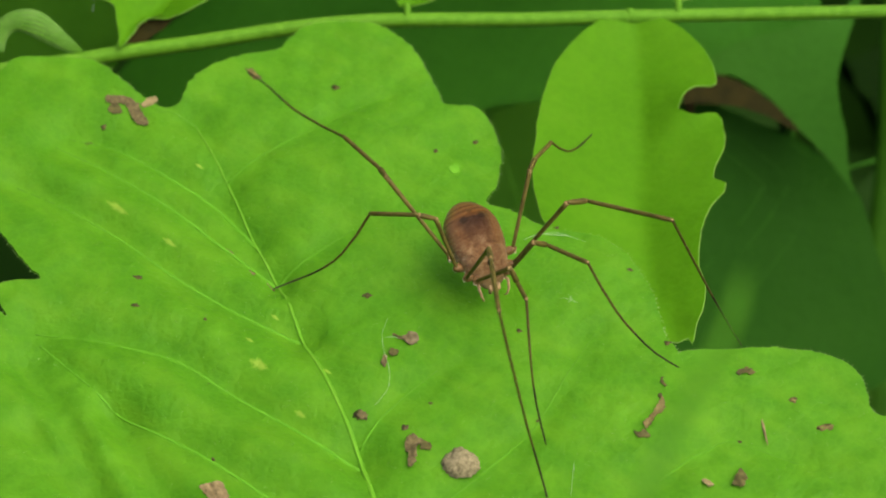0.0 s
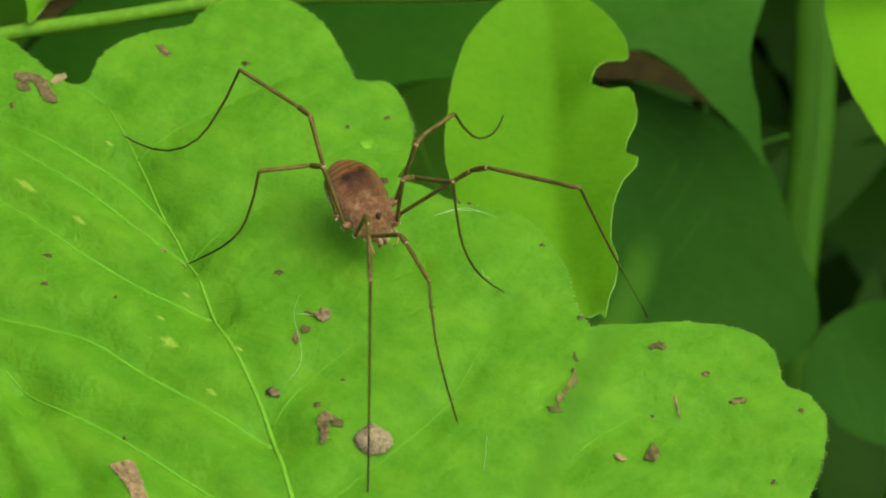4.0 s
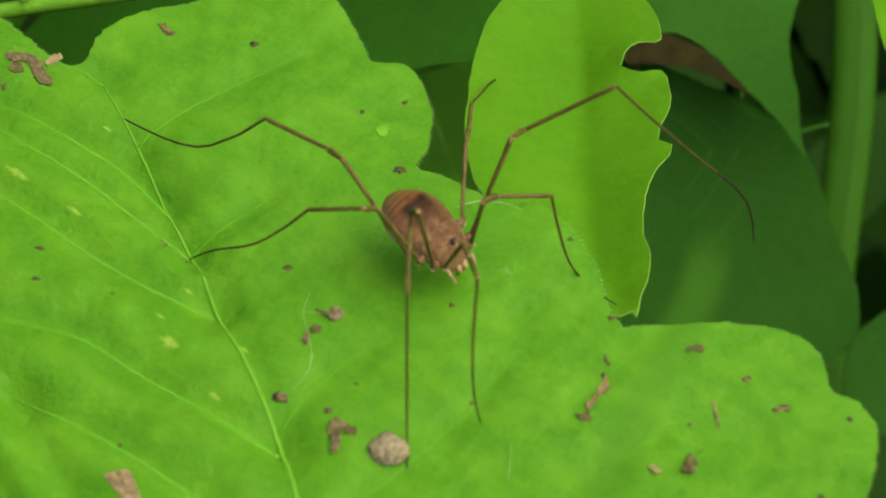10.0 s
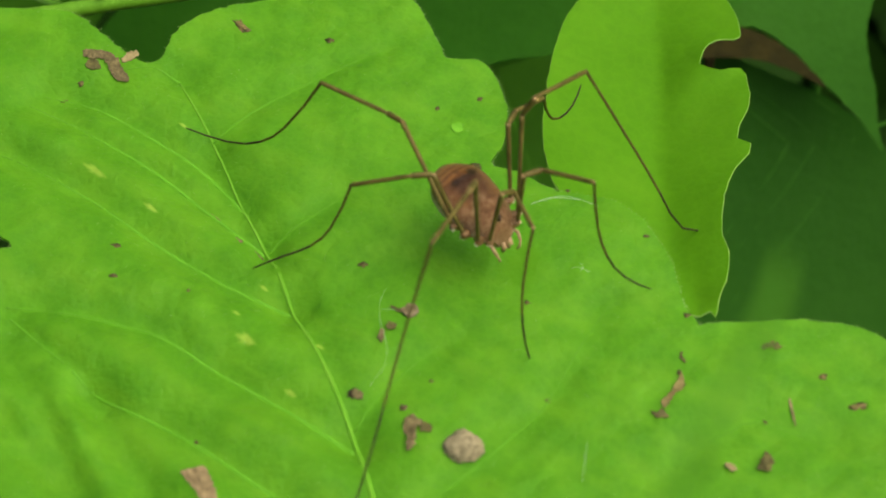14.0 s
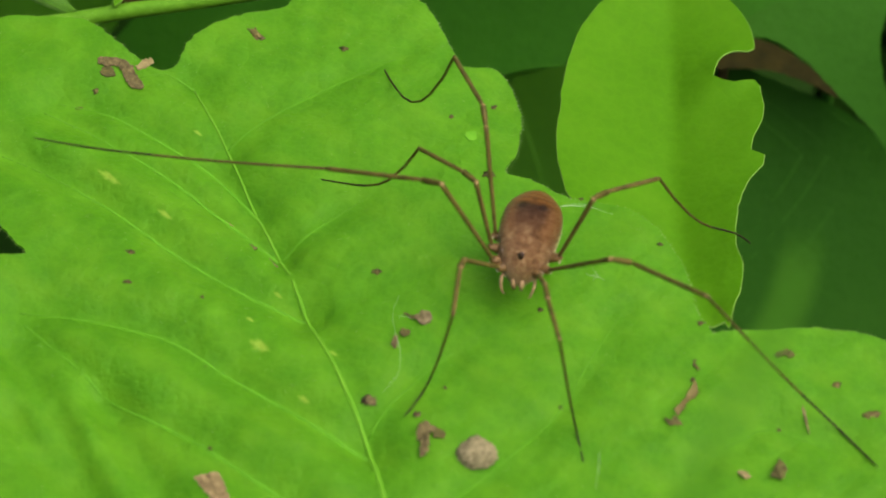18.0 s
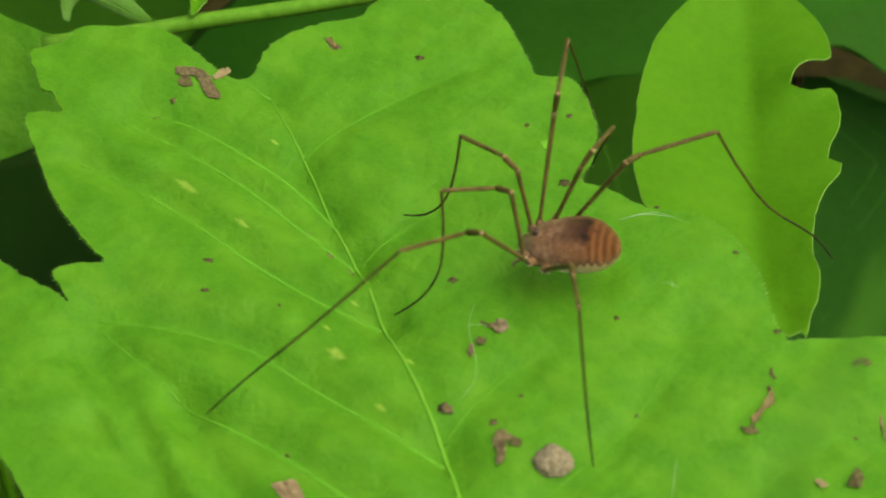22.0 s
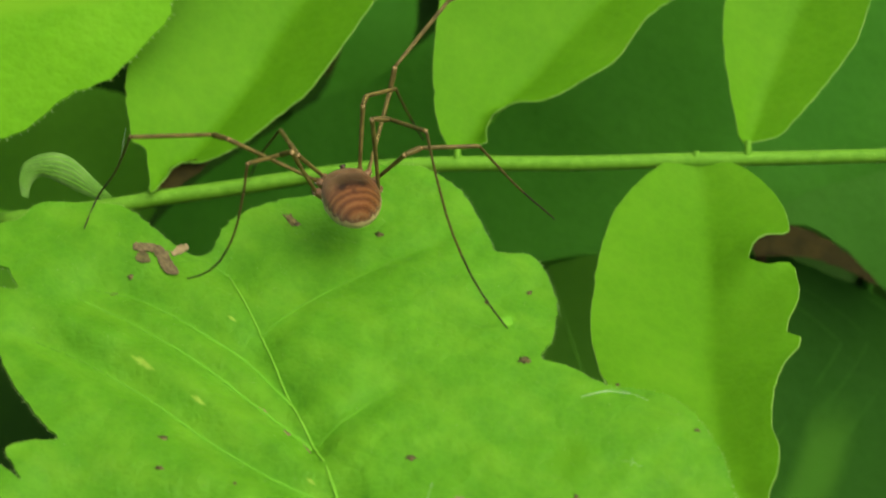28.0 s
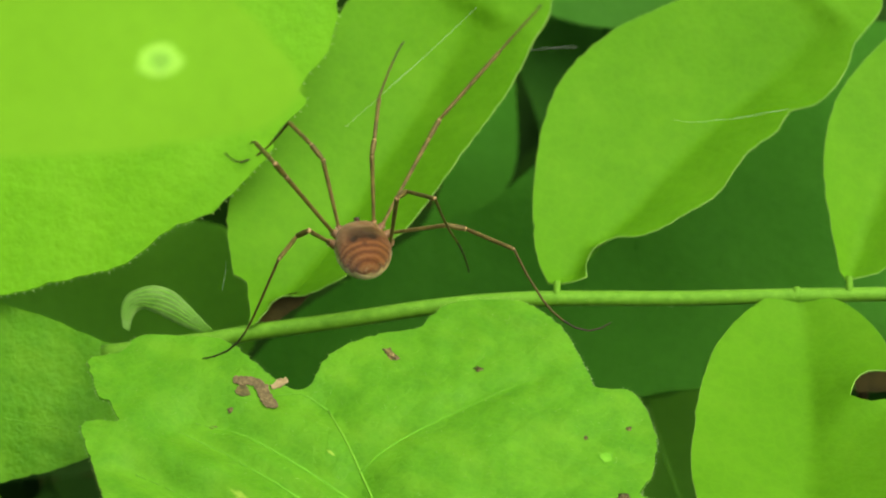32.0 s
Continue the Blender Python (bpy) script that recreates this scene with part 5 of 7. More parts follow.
bit("leaf_speck", "tiny dark speck on the leaf", 2.7, 15.2, 0.61, 0.39, 0, DARKBIT, 0.15)
bit("leaf_speck", "tiny dark speck on the leaf", -5.8, -1.2, 0.87, 0.51, 0, DARKBIT, 0.15)
bit("leaf_speck", "tiny dark speck on the leaf", -28.9, 15.7, 0.69, 0.56, 0, DARKBIT, 0.15)
bit("leaf_speck", "tiny dark speck on the leaf", -27.7, 17.1, 0.52, 0.90, 0, DARKBIT, 0.15)
bit("leaf_speck", "tiny dark speck on the leaf", -8.7, 21.1, 0.78, 0.56, 0, DARKBIT, 0.15)
bit("leaf_speck", "tiny dark speck on the leaf", 7.2, -13.0, 0.39, 0.45, 0, DARKBIT, 0.15)
bit("leaf_speck", "tiny dark speck on the leaf", -0.8, -11.6, 0.35, 0.28, 0, DARKBIT, 0.15)
bit("leaf_speck", "tiny dark speck on the leaf", -17.6, -9.1, 0.35, 0.28, 0, DARKBIT, 0.15)
bit("leaf_speck", "tiny dark speck on the leaf", -18.1, -3.6, 0.26, 0.34, 0, DARKBIT, 0.15)
bit("leaf_speck", "tiny dark speck on the leaf", 22.0, -14.8, 0.35, 0.34, 0, DARKBIT, 0.15)
bit("leaf_speck", "tiny dark speck on the leaf", 5.9, -4.8, 0.35, 0.34, 0, DARKBIT, 0.15)
bit("leaf_speck", "tiny dark speck on the leaf", 17.2, -5.7, 0.52, 0.45, 0, DARKBIT, 0.15)
bit("leaf_speck", "tiny dark speck on the leaf", 9.1, 5.8, 0.35, 0.28, 0, DARKBIT, 0.15)
bit("leaf_speck", "tiny dark speck on the leaf", 14.6, 1.3, 0.43, 0.34, 0, DARKBIT, 0.15)
bit("leaf_speck", "tiny dark speck on the leaf", 30.3, -21.1, 0.43, 0.45, 0, DARKBIT, 0.15)
bit("leaf_speck", "tiny dark speck on the leaf", 33.0, -14.6, 0.43, 0.45, 0, DARKBIT, 0.15)
bit("leaf_speck", "narrow brown streak beside a vein", -16.8, 4.2, 1.25, 0.37, -42, STRAW, 0.10)
bit("leaf_speck", "yellowish brown streak beside a vein", -15.0, 2.1, 0.72, 0.44, -25, STRAW, 0.10)
bit("leaf_speck", "narrow brown streak beside a vein", -13.6, 1.0, 1.77, 0.31, -47, PINK, 0.10)
scrap("pale green scar on the top lobe", [(0.6, 12.3), (1.1, 12.55), (1.5, 12.4), (1.4, 11.7), (0.9, 11.4), (0.65, 11.8)], SCAR, 0.0, 0.02)
bit("leaf_speck", "dark bristly speck at the leaf notch", 2.4, 8.1, 0.81, 0.74, 0, DARKBIT, 0.40)
silk("white silk strand at the leaf edge", [(6.4, 4.2, 0.3), (7.9, 4.8, 0.3), (10.0, 4.6, 0.3)], 0.02275)
silk("white silk strand at the leaf edge", [(7.2, 4.4, 0.4), (8.9, 4.9, 0.4), (11.3, 3.9, 0.4)], 0.013)
silk("pale silk thread on the leaf", [(-4.1, -3.9, 0.4), (-4.5, -5.5, 0.4), (-4.3, -7.2, 0.4), (-3.9, -9.0, 0.4), (-4.0, -10.7, 0.4), (-5.0, -12.4, 0.4)], 0.011)
silk("pale silk thread on the leaf", [(-4.3, -5.9, 0.5), (-3.7, -5.8, 0.5), (-3.1, -6.0, 0.5)], 0.013)
silk("pale silk thread on the leaf", [(9.1, -1.8, 0.4), (9.8, -1.9, 0.4), (10.5, -2.3, 0.4)], 0.013)
silk("pale silk thread on the leaf", [(9.8, -1.4, 0.4), (10.0, -1.9, 0.4), (9.7, -2.3, 0.4)], 0.013)
silk("pale silk thread on the leaf", [(9.7, -17.1, 0.4), (9.5, -19.0, 0.4), (9.3, -20.3, 0.4)], 0.013)
silk("long silk thread along the leaflet", [(-20.4, 41.6, 7.1), (-16.5, 44.4, 9.4), (-12.7, 47.1, 11.7), (-9.7, 49.4, 13.6)], 0.013)
silk("silk thread across the leaflet", [(6.3, 42.0, 7.8), (7.8, 41.8, 7.7), (11.2, 42.1, 7.9), (15.5, 42.7, 8.4)], 0.0117)
silk("silk thread between leaflets", [(-6.3, 55.2, 4.5), (-3.9, 55.4, 4.7), (-1.6, 55.5, 4.8)], 0.013)
silk("silk thread hanging from a leaflet", [(-29.7, 32.8, -2.0), (-29.7, 29.6, -4.7)], 0.00975)


# ---- what moves: the harvestman walks over the leaf, feeling with its long second legs ----
def walk_leg(key, rows):
    """Rows: seconds, then for each of the seven pieces its bearing and rise on the body, in degrees."""
    hip, lengths, _ = LEG_PLAN[key]
    lengths = piece_lengths(lengths)
    def ways(row):
        v = []
        for a, e in zip(row[1::2], row[2::2]):
            a, e = radians(a), radians(e)
            v.append(Vector((math.cos(e) * math.cos(a), math.cos(e) * math.sin(a), math.sin(e))))
        return piece_ways(v)
    fine = []
    for r0, r1 in zip(rows[:-1], rows[1:]):
        n = max(1, round((r1[0] - r0[0]) / 0.25))
        w0, w1 = ways(r0), ways(r1)
        for i in range(n):
            u = i / n
            u = u * u * (3 - 2 * u)
            mixed = []
            for a, b in zip(w0, w1):
                ang = a.angle(b, 0.0)
                if ang < 1e-4:
                    mixed.append(a)
                elif ang > 3.1:
                    mixed.append((a * (1 - u) + b * u + Vector((0, 0, 0.4)) * u * (1 - u)).normalized())
                else:
                    mixed.append((a * math.sin((1 - u) * ang) + b * math.sin(u * ang)) / math.sin(ang))
            fine.append((r0[0] + (r1[0] - r0[0]) * i / n, mixed))
    fine.append((rows[-1][0], ways(rows[-1])))
    tracks = [[] for _ in lengths]
    turns = [None] * len(lengths)
    for t, dirs in fine:
        at = Vector(hip) * MM
        for k, d in enumerate(dirs):
            d = d.normalized()
            if turns[k] is None:
                q = Vector((1, 0, 0)).rotation_difference(d)
            else:
                q = (turns[k] @ Vector((1, 0, 0))).rotation_difference(d) @ turns[k]
            turns[k] = q
            tracks[k].append((t, Matrix.Translation(at) @ q.to_matrix().to_4x4()))
            at = at + d * lengths[k] * MM
    for piece, track in zip(LEG_SET[key], tracks):
        walk(piece, track)


def motions():
    walk(beast, [
        (0, pose(0.00262, 0.00049, 0.00421, -0.5, 14.8, -66.9)),
        (1, pose(0.00370, -0.00153, 0.00419, -0.4, 9.3, -50.5)),
        (2, pose(0.00323, -0.00175, 0.00421, -1.1, 13.3, -42.1)),
        (3, pose(0.00409, -0.00202, 0.00420, -1.3, 11.4, -37.6)),
        (3.5, pose(0.00159, 0.00257, 0.00421, -0.5, 13.6, -51.9)),
        (4, pose(0.00044, 0.00254, 0.00421, -1.3, 14.6, -57.7)),
        (4.5, pose(0.00147, 0.00106, 0.00422, -0.8, 17.7, -61.1)),
        (6.5, pose(0.00287, -0.00192, 0.00420, -1.5, 11.1, -62.2)),
        (7, pose(0.00297, -0.00162, 0.00419, 0.3, 8.9, -62.5)),
        (8, pose(0.00144, 0.00251, 0.00422, -1.2, 15.5, -55.6)),
        (9, pose(0.00188, 0.00159, 0.00422, -1.0, 16.7, -46.9)),
        (10, pose(0.00394, -0.00117, 0.00420, -0.4, 12.1, -41.9)),
        (11, pose(0.00477, -0.00206, 0.00420, -0.4, 11.3, -46.7)),
        (11.5, pose(0.00427, -0.00027, 0.00420, -1.1, 10.8, -43.0)),
        (12, pose(-0.00086, 0.00462, 0.00502, -0.4, 15.3, -50.0)),
        (12.5, pose(0.00090, 0.00308, 0.00500, -1.4, 12.8, -48.9)),
        (13, pose(0.00049, 0.00136, 0.00501, -1.3, 13.6, -56.1)),
        (13.5, pose(0.00284, -0.00154, 0.00500, -1.0, 12.2, -50.7)),
        (15.5, pose(-0.00243, 0.00948, 0.00502, -0.1, 15.9, -42.9)),
        (16, pose(0.00065, 0.00696, 0.00500, -0.1, 12.2, -52.7)),
        (16.5, pose(0.00388, 0.00150, 0.00498, -2.4, 12.9, -63.0)),
        (17, pose(0.00446, 0.00081, 0.00419, -1.7, 13.9, -75.1)),
        (17.5, pose(0.00534, -0.00034, 0.00419, 0.4, 12.4, -99.1)),
        (18, pose(0.00505, -0.00132, 0.00420, 0.2, 10.9, -103.5)),
        (19, pose(0.00553, -0.00108, 0.00420, 0.6, 10.0, -106.7)),
        (19.5, pose(0.00624, 0.00234, 0.00421, 0.8, 12.2, -131.3)),
        (20, pose(0.00563, 0.00017, 0.00419, 0.9, 8.8, -147.0)),
        (21, pose(0.00523, -0.00087, 0.00419, 1.1, 8.4, -167.6)),
        (21.5, pose(0.00382, -0.00161, 0.00423, 2.9, 9.8, -179.4)),
        (22, pose(0.00268, -0.00157, 0.00423, 0.8, 9.4, -190.7)),
        (22.5, pose(0.00286, -0.00060, 0.00422, 0.9, 9.5, -198.2)),
        (23, pose(0.00276, 0.00119, 0.00422, -0.1, 9.4, -217.2)),
        (24, pose(0.00239, 0.00095, 0.00421, 0.5, 9.7, -225.9)),
        (24.5, pose(0.00195, 0.00181, 0.00421, 0.5, 11.8, -251.2)),
        (25, pose(0.00169, 0.00355, 0.00419, -0.3, 11.6, -265.7)),
        (25.5, pose(0.00009, 0.00650, 0.00420, -0.9, 11.8, -262.8)),
        (27.5, pose(-0.00740, 0.01518, 0.00520, -0.4, 15.4, -264.6)),
        (28, pose(-0.01082, 0.02001, 0.00520, 0.4, 14.2, -254.8)),
        (28.5, pose(-0.01278, 0.02083, 0.00521, 0.2, 15.2, -234.5)),
        (29, pose(-0.01382, 0.02307, 0.00521, 0.4, 13.8, -234.2)),
        (30, pose(-0.01532, 0.02369, 0.00520, 1.8, 12.8, -238.4)),
        (31, pose(-0.01726, 0.02470, 0.00521, 1.1, 11.8, -238.4)),
        (32, pose(-0.01814, 0.02917, 0.00523, 1.2, 11.7, -256.5)),
    ])
    walk_leg("right_front", [
        (0, 34, 65.2, 31.1, -54.2, -18.1, 45.9, -14.1, -29.1, -7.2, -44.8, -1.1, -42.2, 1.9, -38.4),
        (1, 15.4, 81.5, 29.3, -58.2, -36.8, 31, -34.7, -46.5, -24.7, -53.3, -21.1, -52.3, -11.3, -47.2),
        (2, -10.6, 80.2, 32.8, -57, -48.6, 40.2, -43.1, -46.9, -29.8, -51.1, -25, -50.4, -17.7, -44.8),
        (3, -51.5, 76.7, 33.1, -58.8, -59.6, 41.2, -45.3, -51.9, -37.7, -55.3, -35.1, -55, -19.3, -49.6),
        (3.5, -6.2, 59.5, -24.6, 35.9, -26.1, 14.8, -30.3, -20.4, -17.7, -45.8, -2.3, -55.1, 1.3, -48.7),
        (4, 7.2, 58.1, -14.3, 31, -12.3, 21, -22.6, -20.6, -2, -46.1, -0.4, -44.3, -0.6, -41.3),
        (4.5, 27.2, 67.8, -8.9, 34.5, -10, 31.9, -20, -41.2, -8.8, -45.9, -11.7, -24.1, 9.3, -42.6),
        (6.5, 51.5, 74.9, -7.9, 28.4, -19.1, 30.2, -24.8, -57.3, -22, -38.9, -9.4, -40.1, 38, -52),
        (7, 25, 65.4, -14.6, 16, -23.4, 41.8, -23.4, -58.2, -15.3, -60.2, -3, -59.1, 29.5, -50.8),
        (8, 6.7, 59.2, -29.3, 36.6, -23, 21, -28.2, -24.9, -15.3, -47.5, -10.2, -44.1, 14.5, -35.4),
        (9, -4.3, 67.2, -37.6, 25.8, -34.5, 26.5, -36.4, -36.5, -26.1, -46.4, -18.2, -43.5, 3.1, -34.5),
        (10, -36.9, 75.1, -34.3, 14.9, -48.5, 39.5, -39.1, -57, -31.5, -58.7, -26.1, -57.1, -10.2, -52),
        (11, -15.3, 81.4, 21.6, -61.1, -47.1, 40.3, -39.5, -51.4, -33.7, -57.1, -30.7, -54.9, -21, -50.2),
        (11.5, -31, 70.2, 41, -63.7, -43.6, 28, -41.4, -64.7, -32, -64, -44.3, -21.3, -33.3, -29.1),
        (12, -8.3, 34.7, -8.9, -19.3, -26.7, 31.8, -21.8, -8.7, -18.3, -4.3, 1.1, -45.5, -13.1, -47.3),
        (12.5, 80.1, 78.8, 49.8, -28.6, -27.8, 39, -44.1, -65.3, -26.9, -61.4, -19.6, -47.8, 16.4, -60.3),
        (13, 91.9, 64.8, 88.3, -37.7, 0.2, 41.7, -28, -57.5, -10.3, -57.9, 15, -49.3, 31.8, -39.9),
        (13.5, 155.7, 79.8, 87.6, -32.2, -30.6, 20.9, -54, -59.7, -32.8, -60.7, -10.4, -65.6, 40.5, -71.9),
        (15.5, 24.5, 73.5, 60.2, -39.7, -18.6, 24.6, -9.6, -50.1, -25.4, -21.3, -21.8, -21.3, -10.6, -14.5),
        (16, 88.2, 78.6, 100.1, -47.4, -9.4, 43.2, -28, -50.6, -21.4, -53.5, -9.1, -50.9, 1.7, -48.6),
        (16.5, -87.5, 68.8, -36, 16, -18.2, 29.6, -30.7, -87.1, -49.7, -80.8, -53.4, -71.8, -55.3, -74.9),
        (17, -29.4, 63.7, -24.6, 30.5, -24.7, 46.6, -20.1, -63.9, -25.2, -65.5, -28.1, -64.8, -30.2, -63.1),
        (17.5, -111.6, 53.6, -3.5, 43, 15.2, 7.6, -10.6, -50.1, -6.2, -28.2, -26.8, -37.8, -36, -18.8),
        (18, -36.5, 56.5, 2.6, 35.9, 7.5, 13.8, -38.2, -72.8, -49.2, -71.7, -59.8, -72.8, -15.2, 21.6),
        (19, -31.2, 48.5, 8.4, 35.7, 12.3, 15.5, -40, -73.5, -54, -71.7, -66.9, -70.4, -12, 23.7),
        (19.5, 173.6, 83.9, -92.2, -32.6, -57.8, -23.3, 1.3, -49.7, -10, -45.1, -1.6, 3.4, -10.9, -0),
        (20, -167.1, 78.8, -78.7, 0, -77.6, -8.9, -13.8, -52.4, -32.7, -43, -42.3, -31.5, -54.9, -21.6),
        (21, -70.8, 81.8, -67.8, -8.6, -38.3, 4, 18.2, -67, -8.6, -53.5, -31.9, -26.9, -46.2, -11.8),
        (21.5, -57.5, 78.3, 13, 62.2, -34.8, -2.8, 12.2, -76.7, -22.7, -63.9, -11.2, -39.3, -22.9, 4.3),
        (22, -53.5, 86.1, -10.1, 54.8, -30.6, -4.1, 28, -73.7, 11.7, -63.8, -2.9, -42.6, -20.1, -17.5),
        (22.5, -67.8, 67.5, -56.2, 4, -52.6, -8.1, -111.6, -70.5, -118.5, -76.2, 137.7, -27.1, -92.7, -27.8),
        (23, -45.8, 71.9, -46.5, -5.3, -46.7, -18.2, -105.8, -81.6, -104, -79.9, 149.4, -3.1, -73.7, -9.4),
        (24, -43.5, 47.6, 147.8, 82.6, -42, -24.3, -69.1, -83, -77.2, -81.4, 154.1, -1.6, -68.7, -15),
        (24.5, -164.4, 87.4, -35.3, 16, -37, 8.2, -22.9, -67, -21.5, -68.2, -18.9, -70.4, -14.7, -72.9),
        (25, -10.4, 73.5, -16.1, -1, -26.3, 12.5, -19.6, -58.4, -17.9, -58.9, -16.9, -59.8, -14.3, -61),
        (25.5, -30.1, 87.4, -15.7, 0.4, -17.5, -3.1, -16.5, -53.7, -15.9, -52.9, -16.5, -53.9, -16.5, -54.2),
        (27.5, -144.9, 88.2, -13.3, 23.1, -14.1, -13, -16.9, -55.6, -17.3, -53.4, -22.7, -51.9, -168.5, 4),
        (28, -72.7, 81.7, -22.4, 0.2, -45, -18, -24.6, -51.2, -26, -49.2, -26.8, -49.3, -27.6, -49.2),
        (28.5, -125, 80.7, -21.3, -9, -21.5, -24, -16.8, -43.6, -16, -43.5, -15.1, -43.5, -14.3, -43.6),
        (29, -29, 19.8, -11.7, 0.4, 149.9, 24, -20.7, -51.1, -21.1, -50.3, -21.1, -50.5, -20.8, -48),
        (30, -27.8, 43.4, -20.7, -25.5, 156, 22.8, -21.2, -36.7, -21.2, -36.5, -21.2, -36.5, -20.4, -34.9),
        (31, -28, 34.5, -19.6, -19.3, 161.1, 25.6, -26.6, -45.3, -25.6, -43.8, -24.7, -44.9, -23, -43),
        (32, -15, 71.1, -19.5, 31.3, -16.4, 25.9, -17.9, -0.2, -18.9, -2.4, -19.9, -2.5, -21.7, -4.5),
    ])
